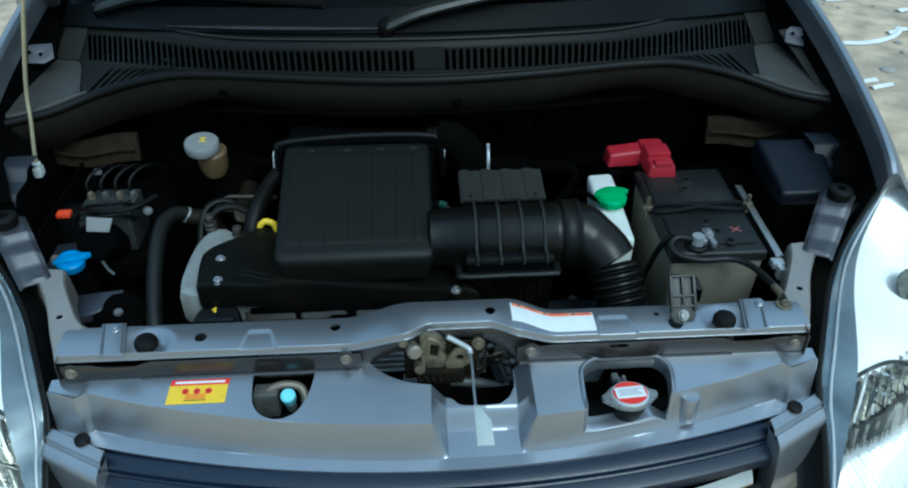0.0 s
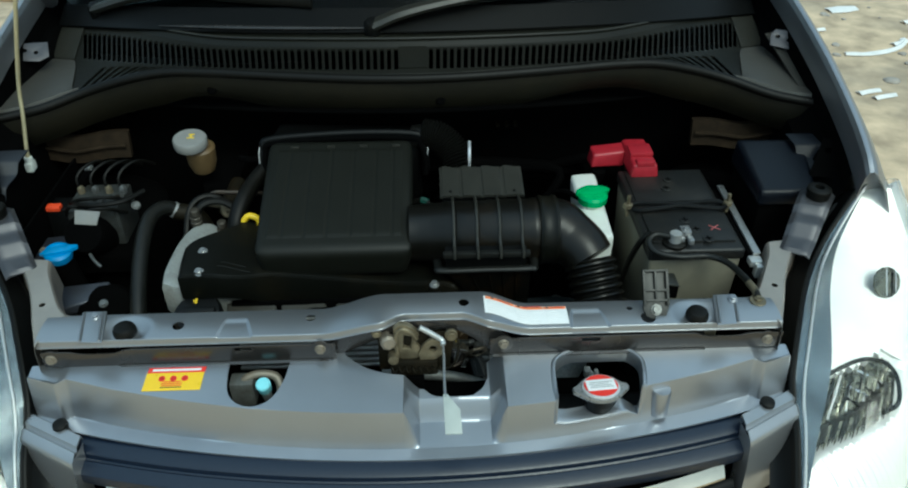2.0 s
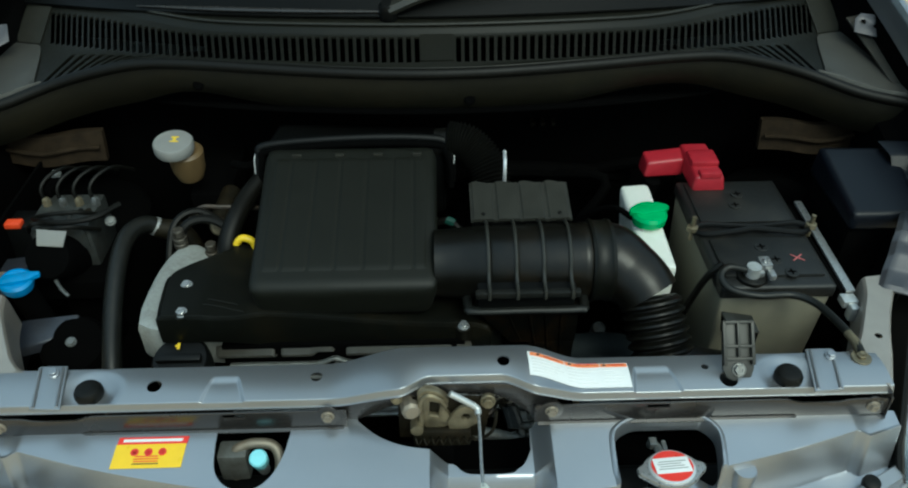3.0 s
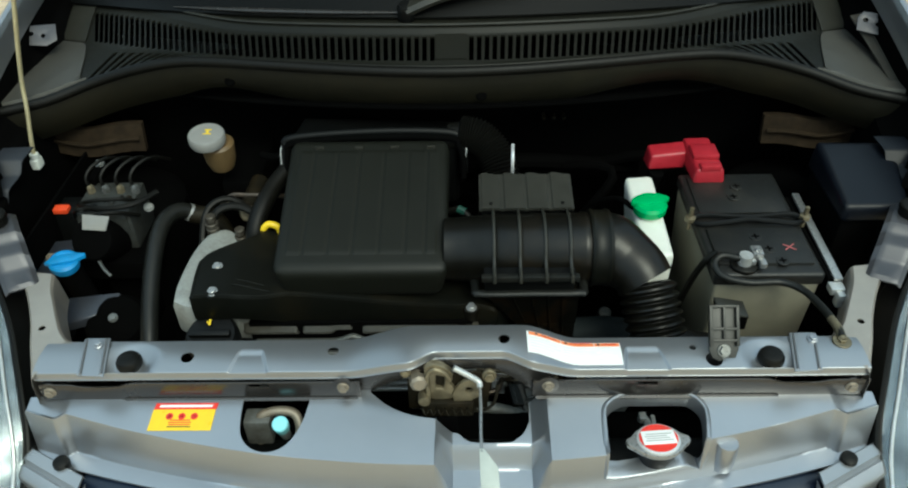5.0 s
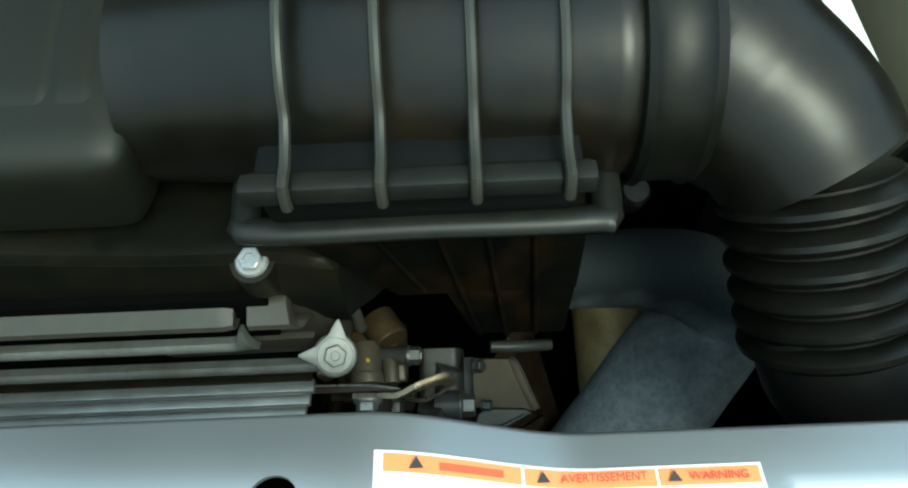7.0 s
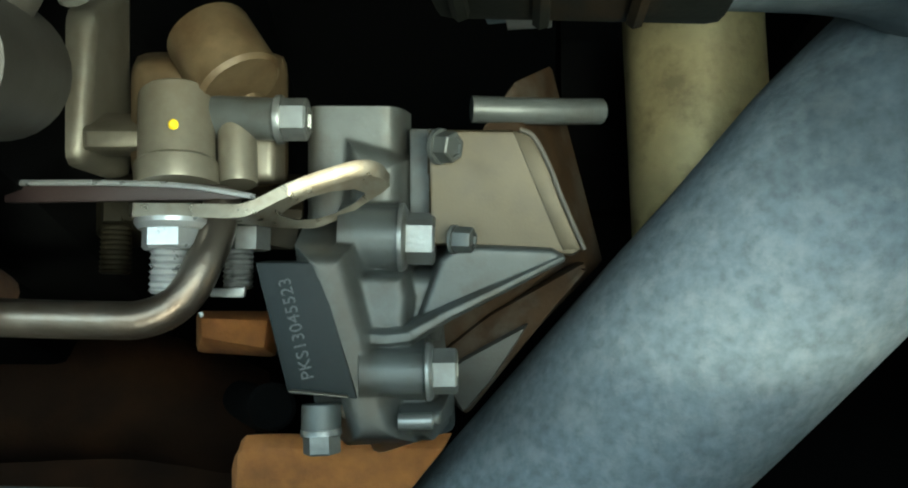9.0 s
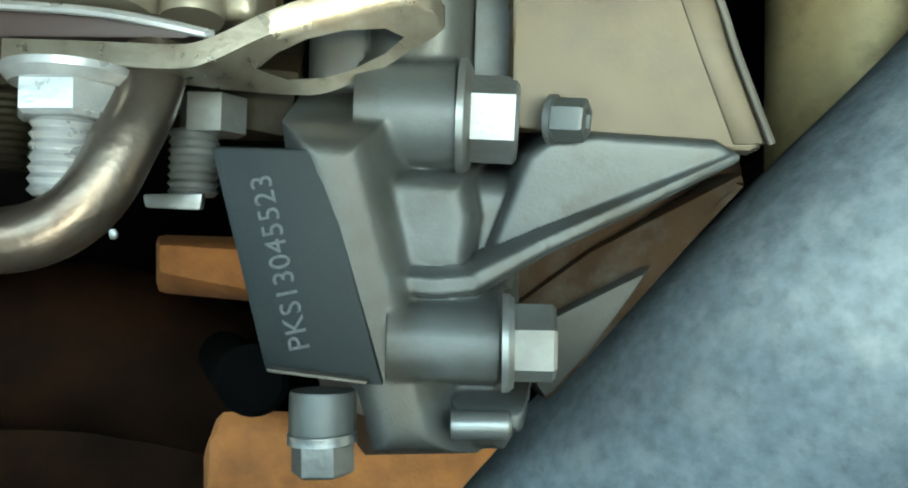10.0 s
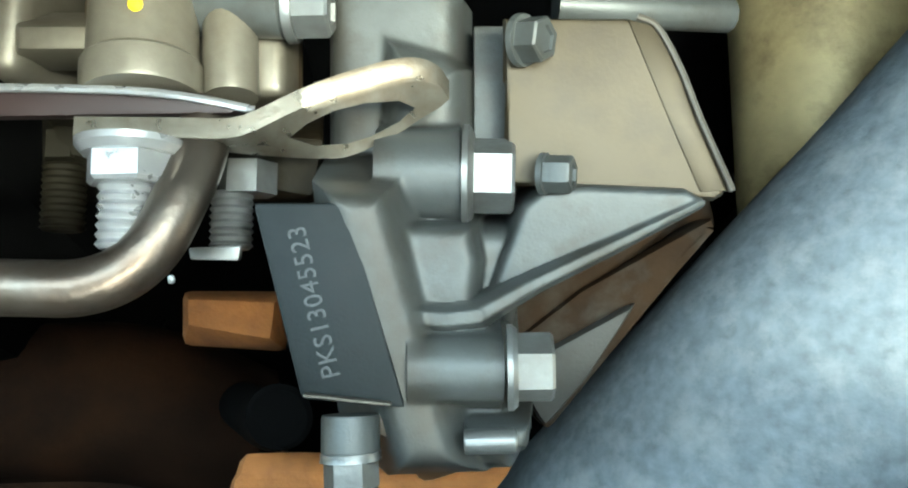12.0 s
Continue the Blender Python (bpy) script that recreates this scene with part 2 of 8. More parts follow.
DAMPER = material("browned_felt_panel", (0.019, 0.0125, 0.0066), 0.8, 0, 0.3, 90, 0.3, 300, (0.034, 0.023, 0.013), 30, 0.7, gloss=0.15)
FUSELID = material("black_fuse_box_plastic", (0.0042, 0.0058, 0.0095), 0.35, 0, 0.15, 150, 0.04, 900, (0.008, 0.009, 0.011), 12, 0.4, gloss=0.2)
RUST = material("rusty_heat_shield", (0.32, 0.12, 0.03), 0.85, 0.0, 0.2, 160, 0.2, 900, (0.15, 0.055, 0.016), 60, 0.6)
HOOKSTEEL = material("worn_hook_steel", (0.150, 0.134, 0.104), 0.30, 0.75, 0.12, 300, 0.05, 1500, (0.085, 0.060, 0.036), 85, 0.75)
PIPE = material("tarnished_steel_pipe", (0.1235, 0.104, 0.0845), 0.36, 0.9, 0.12, 120, 0.08, 600, (0.078, 0.039, 0.0195), 50, 0.5)
HOSE = material("dusty_blue_grey_rubber", (0.150, 0.174, 0.188), 0.75, 0, 0.22, 330, 0.3, 200, (0.225, 0.243, 0.250), 130, 0.85, gloss=0.2)
# dust on the lower run; shade over the cleaner neck is in its colour
hose_n, hose_l = HOSE.node_tree.nodes, HOSE.node_tree.links
h_sep, h_map, h_add, h_noise, h_shade_mix = hose_n.new("ShaderNodeSeparateXYZ"), hose_n.new("ShaderNodeMapRange"), hose_n.new("ShaderNodeMath"), hose_n.new("ShaderNodeTexNoise"), hose_n.new("ShaderNodeMixRGB")
hose_l.new(hose_n["Texture Coordinate"].outputs["Object"], h_sep.inputs[0])
h_noise.inputs["Scale"].default_value = 35
hose_l.new(hose_n["Texture Coordinate"].outputs["Object"], h_noise.inputs["Vector"])
h_add.operation, h_add.inputs[1].default_value = "MULTIPLY_ADD", 0.05
hose_l.new(h_noise.outputs["Fac"], h_add.inputs[0])
hose_l.new(h_sep.outputs["Z"], h_add.inputs[2])
h_map.inputs["From Min"].default_value, h_map.inputs["From Max"].default_value = 0.538, 0.584
hose_l.new(h_add.outputs[0], h_map.inputs["Value"])
h_shade_mix.inputs[2].default_value = (0.012, 0.017, 0.019, 1)
hose_l.new(h_map.outputs[0], h_shade_mix.inputs[0])
hose_l.new(hose_n["Principled BSDF"].inputs["Base Color"].links[0].from_socket, h_shade_mix.inputs[1])
hose_l.new(h_shade_mix.outputs[0], hose_n["Principled BSDF"].inputs["Base Color"])
REDPLASTIC = material("red_plastic", (0.34, 0.014, 0.026), 0.38, 0, 0.1, 80, 0.05, 700)
ORANGERED = material("orange_red_plastic", (0.75, 0.07, 0.02), 0.45, 0, 0.1, 80)
GREEN = material("green_plastic", (0.0, 0.36, 0.10), 0.4, 0, 0.1, 80, 0.05, 700)
BLUE = material("blue_plastic", (0.02, 0.24, 0.55), 0.4, 0, 0.12, 80, 0.05, 700)
CYAN = material("pale_blue_plastic", (0.28, 0.68, 0.74), 0.5, 0, 0.05, 80)
YELLOW = material("yellow_plastic", (0.80, 0.55, 0.02), 0.4, 0, 0.08, 80)
ROD = material("yellowed_steel_rod", (0.50, 0.44, 0.27), 0.4, 0.5, 0.1, 90)
MILK = material("milky_plastic", (0.72, 0.74, 0.68), 0.45, 0, 0.05, 30, 0.03, 400, (0.6, 0.6, 0.5), 12, 0.3)
IVORY = material("greyed_ivory_plastic", (0.24, 0.24, 0.23), 0.5, 0, 0.06, 60, 0.04, 500, (0.26, 0.23, 0.18), 12, 0.5)
AMBER = material("yellowed_plastic_tank", (0.125, 0.082, 0.036), 0.45, 0, 0.15, 50, 0.03, 500)
CASE = material("grey_green_battery_case", (0.185, 0.175, 0.132), 0.5, 0, 0.06, 80, 0.06, 700, (0.18, 0.16, 0.12), 12, 0.5)
BATTOP = material("dusty_battery_lid", (0.00618, 0.0065, 0.005994), 0.5, 0, 0.15, 200, 0.08, 900, (0.02575, 0.0225, 0.016872), 14, 0.5)
PAPER = material("white_label", (0.80, 0.80, 0.79), 0.4, 0, 0.02, 60)
LABELY = material("yellow_label", (0.85, 0.55, 0.02), 0.3, 0, 0.04, 60)
LABELR = material("red_label", (0.72, 0.04, 0.03), 0.3, 0, 0.04, 60)
LABELO = material("orange_label", (0.85, 0.26, 0.10), 0.35, 0, 0.04, 60)
PADGREY = material("pale_grey_pad", (0.40, 0.43, 0.40), 0.45, 0, 0.06, 60)
DARKGREEN = material("dark_green_tape", (0.006, 0.05, 0.035), 0.5, 0, 0.15, 80)
INK = material("black_ink", (0.03, 0.03, 0.03), 0.5)
INKRED = material("faded_red_ink", (0.45, 0.12, 0.12), 0.6)
SCRATCH = material("bare_engraved_metal", (0.026, 0.030, 0.030), 0.5, 0.2, 0.5, 1500)
NUMPLATE = material("dark_machined_face", (0.005904, 0.0082, 0.008774), 0.55, 0.1, 0.15, 300, 0.04, 1800, (0.01312, 0.01558, 0.01558), 45, 0.6, gloss=0.2)
GASKET = material("maroon_gasket", (0.018, 0.009, 0.00855), 0.5, 0.1, 0.15, 90)
CHROME = material("chrome", (0.62, 0.57, 0.46), 0.16, 1.0, 0.1, 20)
LAMPSATIN = material("satin_lamp_housing", (0.76, 0.77, 0.75), 0.35, 0.1, 0.06, 14)
# darker copy of the lamp chrome, with shade put into its colour
LAMPDARK = material("lamp_chrome_shade_tone", (0.045, 0.048, 0.044), 0.25, 0.8, 0.25, 60)
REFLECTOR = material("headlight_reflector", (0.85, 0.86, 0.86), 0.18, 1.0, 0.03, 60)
DIRT = material("dry_dirt", (0.52, 0.40, 0.265), 0.95, 0, 0.34, 9.0, 0.6, 30, (0.25, 0.215, 0.165), 1.6, 0.6)
LITTER = material("crumpled_paper", (0.75, 0.74, 0.71), 0.8, 0, 0.06, 30)
STONE = material("grey_stone", (0.34, 0.31, 0.27), 0.9, 0, 0.25, 20, 0.4, 60)
PLANK = material("weathered_wood", (0.30, 0.22, 0.13), 0.85, 0, 0.3, 12, 0.3, 60, stretch=(1, 12, 12))


def glass(name, tint=(1, 1, 1), rough=0.02, ior=1.5):
    m = bpy.data.materials.new(name)
    m.use_nodes = True
    b = m.node_tree.nodes["Principled BSDF"]
    b.inputs["Base Color"].default_value = (*tint, 1)
    b.inputs["Roughness"].default_value, b.inputs["IOR"].default_value = rough, ior
    b.inputs["Transmission Weight"].default_value = 1.0
    return m


LENS = glass("headlight_lens", (0.99, 0.99, 0.98), ior=1.22)
WINDOW = glass("windscreen_glass", (0.75, 0.82, 0.80), ior=1.33)


# ---- mesh helpers ----
def thing(name, label, category, group="", kind="", at=(0, 0, 0)):
    ob = new(name)
    ob.empty_display_size = 0.02
    ob.location = at
    return tagged(ob, label, category, group, kind)


def part(name, bm, mat, parent, label="", smooth=True, kind=""):
    """Links a bmesh, in world places, as one mesh under its thing."""
    me = bpy.data.meshes.new(name)
    bmesh.ops.recalc_face_normals(bm, faces=bm.faces)
    bm.to_mesh(me)
    bm.free()
    return link(name, me, mat, parent, label, smooth, kind)


def link(name, me, mat, parent, label="", smooth=True, kind=""):
    if smooth:
        me.shade_smooth()
        me.set_sharp_from_angle(angle=radians(38))
    me.materials.clear()
    me.materials.append(mat)
    ob = new(name, me)
    if parent is not None:
        ob.parent = parent
        if parent.data is None:
            ob.matrix_parent_inverse = Matrix.Translation(-parent.location)
    if label:
        ob["label"] = label
    if kind:
        ob["kind"] = kind
    return ob


def join(*bms):
    out = bmesh.new()
    for b in bms:
        me = bpy.data.meshes.new("tmp")
        b.to_mesh(me)
        b.free()
        out.from_mesh(me)
        bpy.data.meshes.remove(me)
    return out


def moved(bm, m):
    bmesh.ops.transform(bm, matrix=m, verts=bm.verts)
    return bm


def box(x0, x1, y0, y1, z0, z1, bevel=0.002, segments=2):
    bm = bmesh.new()
    bmesh.ops.create_cube(bm, size=1)
    bmesh.ops.transform(bm, matrix=Matrix.Translation(((x0 + x1) / 2, (y0 + y1) / 2, (z0 + z1) / 2)) @ Matrix.Diagonal((x1 - x0, y1 - y0, z1 - z0, 1)), verts=bm.verts)
    if bevel:
        bmesh.ops.bevel(bm, geom=bm.edges[:], offset=bevel, segments=segments, profile=0.6, affect="EDGES")
    return bm


def hexa(low, high, bevel=0.003, segments=2):
    """A box from four corners below and four above."""
    bm = bmesh.new()
    a, b = [bm.verts.new(p) for p in low], [bm.verts.new(p) for p in high]
    bm.faces.new(a[::-1]), bm.faces.new(b)
    for i in range(4):
        bm.faces.new((a[i], a[(i + 1) % 4], b[(i + 1) % 4], b[i]))
    if bevel:
        bmesh.ops.bevel(bm, geom=bm.edges[:], offset=bevel, segments=segments, profile=0.6, affect="EDGES")
    return bm


def axis_turn(d):
    return Vector(d).to_track_quat("Z", "Y").to_matrix().to_4x4()


def lathe(profile, at, axis=(0, 0, 1), sides=28):
    """Turns (radius, height) pairs round an axis."""
    bm = bmesh.new()
    rings = []
    for r, h in profile:
        if r < 1e-6:
            rings.append([bm.verts.new((0, 0, h))])
        else:
            rings.append([bm.verts.new((r * math.cos(2 * math.pi * i / sides), r * math.sin(2 * math.pi * i / sides), h)) for i in range(sides)])
    for a, b in zip(rings, rings[1:]):
        for i in range(sides):
            j = (i + 1) % sides
            if len(a) == 1 and len(b) > 1:
                bm.faces.new((a[0], b[i], b[j]))
            elif len(b) == 1 and len(a) > 1:
                bm.faces.new((a[i], a[j], b[0]))
            elif len(a) > 1:
                bm.faces.new((a[i], a[j], b[j], b[i]))
    for ring in (rings[0], rings[-1]):
        if len(ring) > 1:
            bm.faces.new(ring)
    return moved(bm, Matrix.Translation(at) @ axis_turn(axis))


def disc(at, r, h, axis=(0, 0, 1), sides=24, round_=0.15):
    e = min(r, h) * round_
    return lathe([(0, 0), (r - e * 0.3, 0), (r, e), (r, h - e), (r - e, h), (0, h)], at, axis, sides)


def smooth_path(points, n=8):
    """Catmull-Rom through points."""
    p = [Vector(q) for q in points]
    p = [2 * p[0] - p[1]] + p + [2 * p[-1] - p[-2]]
    out = []
    for i in range(1, len(p) - 2):
        for k in range(n):
            t = k / n
            a, b, c, d = p[i - 1 : i + 3]
            out.append(0.5 * ((2 * b) + (c - a) * t + (2 * a - 5 * b + 4 * c - d) * t * t + (3 * b - a - 3 * c + d) * t**3))
    return out + [p[-2]]


def tube(points, radius, sides=14, n=8, closed_ends=True, squash=1.0):
    """A round tube along a smooth path; radius: a number, or one for each given point."""
    path = smooth_path(points, n)
    if isinstance(radius, (int, float)):
        rad = [radius] * len(path)
    else:
        rad = [float(r) for r in np.interp(np.linspace(0, len(points) - 1, len(path)), range(len(points)), radius)]
    bm = bmesh.new()
    rings, up = [], None
    for i, q in enumerate(path):
        d = (path[min(i + 1, len(path) - 1)] - path[max(i - 1, 0)]).normalized()
        if up is None:
            up = d.orthogonal().normalized() if abs(d.z) > 0.95 else Vector((0, 0, 1))
        side = d.cross(up).normalized()
        up = side.cross(d).normalized()
        rings.append([bm.verts.new(q + rad[i] * (math.cos(a) * side + squash * math.sin(a) * up)) for a in (2 * math.pi * k / sides for k in range(sides))])
    for a, b in zip(rings, rings[1:]):
        for k in range(sides):
            bm.faces.new((a[k], a[(k + 1) % sides], b[(k + 1) % sides], b[k]))
    if closed_ends:
        bm.faces.new(rings[0][::-1]), bm.faces.new(rings[-1])
    return bm


def plate(outline, thick, m=None, bevel=0.0008, holes=()):
    """A flat sheet: an outline in x, y, raised by its thickness along z, with holes, then laid by the matrix m."""
    bm = bmesh.new()
    for loop in (outline, *holes):
        vs = [bm.verts.new((x, y, 0)) for x, y in loop]
        for i in range(len(vs)):
            bm.edges.new((vs[i], vs[(i + 1) % len(vs)]))
    bmesh.ops.triangle_fill(bm, use_beauty=True, use_dissolve=False, edges=bm.edges[:])
    ret = bmesh.ops.extrude_face_region(bm, geom=bm.faces[:])
    bmesh.ops.translate(bm, vec=(0, 0, thick), verts=[v for v in ret["geom"] if isinstance(v, bmesh.types.BMVert)])
    bmesh.ops.recalc_face_normals(bm, faces=bm.faces)
    if bevel:
        sharp = [e for e in bm.edges if len(e.link_faces) == 2 and e.calc_face_angle(0) > 1.2]
        bmesh.ops.bevel(bm, geom=sharp, offset=bevel, segments=2, profile=0.6, affect="EDGES")
    return moved(bm, m) if m is not None else bm


def ring_loop(x, y, r, n=16, squash=1.0):
    return [(x + r * math.cos(2 * math.pi * i / n), y + r * squash * math.sin(2 * math.pi * i / n)) for i in range(n)]


def round_rect(x0, x1, y0, y1, r, n=5):
    out = []
    for cx, cy, a0 in ((x1 - r, y1 - r, 0), (x0 + r, y1 - r, 90), (x0 + r, y0 + r, 180), (x1 - r, y0 + r, 270)):
        for k in range(n + 1):
            a = radians(a0 + 90 * k / n)
            out.append((cx + r * math.cos(a), cy + r * math.sin(a)))
    return out


def sheet(fn, us, vs, thick=0.002, down=(0, 0, -1)):
    """A solid sheet: fn(u, v) gives the upper face, the lower lies thick below."""
    bm = bmesh.new()
    d = Vector(down) * thick
    top = [[bm.verts.new(fn(u, v)) for v in vs] for u in us]
    low = [[bm.verts.new(q.co + d) for q in row] for row in top]
    nu, nv = len(us), len(vs)
    for i in range(nu - 1):
        for j in range(nv - 1):
            bm.faces.new((top[i][j], top[i + 1][j], top[i + 1][j + 1], top[i][j + 1]))
            bm.faces.new((low[i][j], low[i][j + 1], low[i + 1][j + 1], low[i + 1][j]))
    for i in range(nu - 1):
        bm.faces.new((top[i][0], low[i][0], low[i + 1][0], top[i + 1][0]))
        bm.faces.new((top[i][-1], top[i + 1][-1], low[i + 1][-1], low[i][-1]))
    for j in range(nv - 1):
        bm.faces.new((top[0][j], top[0][j + 1], low[0][j + 1], low[0][j]))
        bm.faces.new((top[-1][j], low[-1][j], low[-1][j + 1], top[-1][j + 1]))
    return bm


def punched(fn, us, vs, thick, holes):
    """A solid sheet with round holes: cells inside a hole are left out and their rims drawn on to the circle."""
    top = [[fn(u, v) for v in vs] for u in us]
    nu, nv = len(us), len(vs)

    def hole_of(p):
        for x, y, r in holes:
            if (p.x - x) ** 2 + (p.y - y) ** 2 < r * r:
                return (x, y, r)
        return None

    out = {(i, j): hole_of((top[i][j] + top[i + 1][j + 1]) / 2) for i in range(nu - 1) for j in range(nv - 1)}
    for (i, j), h in out.items():
        if h is None:
            continue
        for a, b in ((i, j), (i + 1, j), (i, j + 1), (i + 1, j + 1)):
            if any(out.get(c, 0) is None for c in ((a - 1, b - 1), (a, b - 1), (a - 1, b), (a, b))):
                p = top[a][b]
                d = math.hypot(p.x - h[0], p.y - h[1]) or 1
                top[a][b] = Vector((h[0] + (p.x - h[0]) * h[2] / d, h[1] + (p.y - h[1]) * h[2] / d, p.z))
    bm = bmesh.new()
    up = [[bm.verts.new(p) for p in row] for row in top]
    low = [[bm.verts.new(p - Vector((0, 0, thick))) for p in row] for row in top]
    for (i, j), h in out.items():
        if h is not None:
            continue
        bm.faces.new((up[i][j], up[i + 1][j], up[i + 1][j + 1], up[i][j + 1]))
        bm.faces.new((low[i][j], low[i][j + 1], low[i + 1][j + 1], low[i + 1][j]))
        for (a, b), (c, d), near in (((i, j), (i + 1, j), (i, j - 1)), ((i + 1, j), (i + 1, j + 1), (i + 1, j)), ((i + 1, j + 1), (i, j + 1), (i, j + 1)), ((i, j + 1), (i, j), (i - 1, j))):
            if near not in out or out[near] is not None:
                bm.faces.new((up[a][b], low[a][b], low[c][d], up[c][d]))
    bmesh.ops.delete(bm, geom=[v for v in bm.verts if not v.link_faces], context="VERTS")
    return bm


def cut(bm, cutter):
    """The mesh of bm with cutter taken away."""
    a, c = bpy.data.meshes.new("a"), bpy.data.meshes.new("c")
    for b, me in ((bm, a), (cutter, c)):
        bmesh.ops.recalc_face_normals(b, faces=b.faces)
        b.to_mesh(me)
        b.free()
    oa, oc = new("a", a), new("c", c)
    mod = oa.modifiers.new("cut", "BOOLEAN")
    mod.operation, mod.solver, mod.object = "DIFFERENCE", "EXACT", oc
    dg = bpy.context.evaluated_depsgraph_get()
    me = bpy.data.meshes.new_from_object(oa.evaluated_get(dg))
    for o in (oa, oc):
        bpy.data.objects.remove(o)
    out = bmesh.new()
    out.from_mesh(me)
    return out


def smoothstep(a, b, x):
    t = min(1, max(0, (x - a) / (b - a)))
    return t * t * (3 - 2 * t)


def bolt(parent, at, axis=(0, 0, 1), r=0.006, mat=None, washer=True, name="bolt", sunk=0.004, label=""):
    """A hexagon bolt head with its flange."""
    h = r * 0.9
    hexhead = lathe([(0, 0.2 * h), (r, 0.2 * h), (r, h * 0.92), (r * 0.9, h), (r * 0.45, h), (r * 0.4, h * 0.9), (0, h * 0.9)], (0, 0, 0), (0, 0, 1), 6)
    pieces = [hexhead]
    if washer:
        pieces.append(lathe([(0, -sunk), (r * 1.3, -sunk), (r * 1.35, 0.1 * h), (r * 1.2, 0.28 * h), (0, 0.28 * h)], (0, 0, 0), (0, 0, 1), 24))
    return part(name, moved(join(*pieces), Matrix.Translation(at) @ axis_turn(axis)), mat or STEEL, parent, label)


# ---- ground ----
def ground_height(x, y):
    near = noise.noise(Vector((x * 0.9, y * 0.9, 0.3))) * 0.03 + noise.noise(Vector((x * 4, y * 4, 1.3))) * 0.012
    return near - 0.02


def linspace(a, b, n):
    return [a + (b - a) * i / (n - 1) for i in range(n)]


g_lines = [-400, -120, -40, -15, -8] + linspace(-5, 7, 90) + [10, 18, 45, 130, 400]
bm = bmesh.new()
g_rows = [[bm.verts.new((x, y, ground_height(x, y) if abs(x) < 12 and abs(y) < 12 else -0.02)) for y in g_lines] for x in g_lines]
for i in range(len(g_lines) - 1):
    for j in range(len(g_lines) - 1):
        bm.faces.new((g_rows[i][j], g_rows[i + 1][j], g_rows[i + 1][j + 1], g_rows[i][j + 1]))
ground = part("ground", bm, DIRT, None)
tagged(ground, "uneven dry dirt ground with pale dust", "ground", kind="structure")

random.seed(5)


def stone(x, y, r, mat):
    bm = bmesh.new()
    bmesh.ops.create_icosphere(bm, subdivisions=2, radius=r)
    off = Vector((random.random() * 9, random.random() * 9, 0))
    for v in bm.verts:
        v.co *= 1 + 0.5 * noise.noise(v.co / r * 0.8 + off)
        v.co.z *= 0.55
    return moved(bm, Matrix.Translation((x, y, ground_height(x, y) + r * 0.15)))


pieces = []
for k in range(220):
    side = 1 if k % 2 else -1
    x, y = side * random.uniform(1.2, 3.6), random.uniform(1.6, 5.0)
    pieces.append(stone(x, y, random.choice((0.008, 0.012, 0.018, 0.03)), STONE))
rubble = part("rubble", join(*pieces), STONE, None)
tagged(rubble, "scattered grey pebbles and clods lying on the dirt", "rubble", kind="stuff")


def litter(points, width, name, label):
    path = smooth_path(points, 6)
    bm = bmesh.new()
    rows = []
    for i, q in enumerate(path):
        d = (path[min(i + 1, len(path) - 1)] - path[max(0, i - 1)]).normalized()
        s = Vector((-d.y, d.x, 0)) * width * (0.7 + 0.5 * noise.noise(q * 9))
        h = Vector((0, 0, 0.006 + 0.008 * abs(noise.noise(q * 13))))
        rows.append([bm.verts.new(q - s), bm.verts.new(q + h), bm.verts.new(q + s)])
    for a, b in zip(rows, rows[1:]):
        for k in range(2):
            bm.faces.new((a[k], a[k + 1], b[k + 1], b[k]))
    ret = bmesh.ops.extrude_face_region(bm, geom=bm.faces[:])
    bmesh.ops.translate(bm, vec=(0, 0, 0.003), verts=[v for v in ret["geom"] if isinstance(v, bmesh.types.BMVert)])
    ob = part(name, bm, LITTER, None)
    return tagged(ob, label, "litter")


def gz(x, y, up=0.004):
    return (x, y, ground_height(x, y) + up)


litter([gz(1.89, 3.20), gz(1.97, 3.185), gz(2.06, 3.20), gz(2.14, 3.235), gz(2.19, 3.28), gz(2.21, 3.32)], 0.022, "paper_strip", "torn crumpled white paper strip lying on the dirt")
litter([gz(2.2, 3.0), gz(2.35, 3.05), gz(2.5, 3.0)], 0.05, "paper_scrap", "dirty white paper scrap lying on the dirt")
litter([gz(2.05, 3.75), gz(2.2, 3.78)], 0.05, "paper_scrap", "dirty white paper scrap lying on the dirt")
for k in range(9):
    x, y = random.uniform(1.7, 3.2), random.uniform(2.6, 4.6)
    litter([gz(x, y), gz(x + 0.06, y + 0.02), gz(x + 0.1, y + 0.03)], 0.022, "paper_scrap", "small pale scrap of litter lying on the dirt")
for k in range(7):
    x, y = random.uniform(-3.4, -2.0), random.uniform(3.2, 4.6)
    a = random.uniform(-0.3, 0.3)
    ob = part("plank", moved(box(-0.5, 0.5, -0.05, 0.05, 0, 0.02, 0.003), Matrix.Translation((x, y, ground_height(x, y))) @ Matrix.Rotation(a, 4, "Z")), PLANK, None)
    tagged(ob, "weathered brown plank lying on the dirt", "plank", "planks on the ground")

# ---- car body ----
car = thing("car", "silver-grey hatchback with its bonnet propped open, parked on dirt", "car")


def bulge(x):
    return smoothstep(-0.12, -0.035, x) * (1 - smoothstep(0.085, 0.15, x))


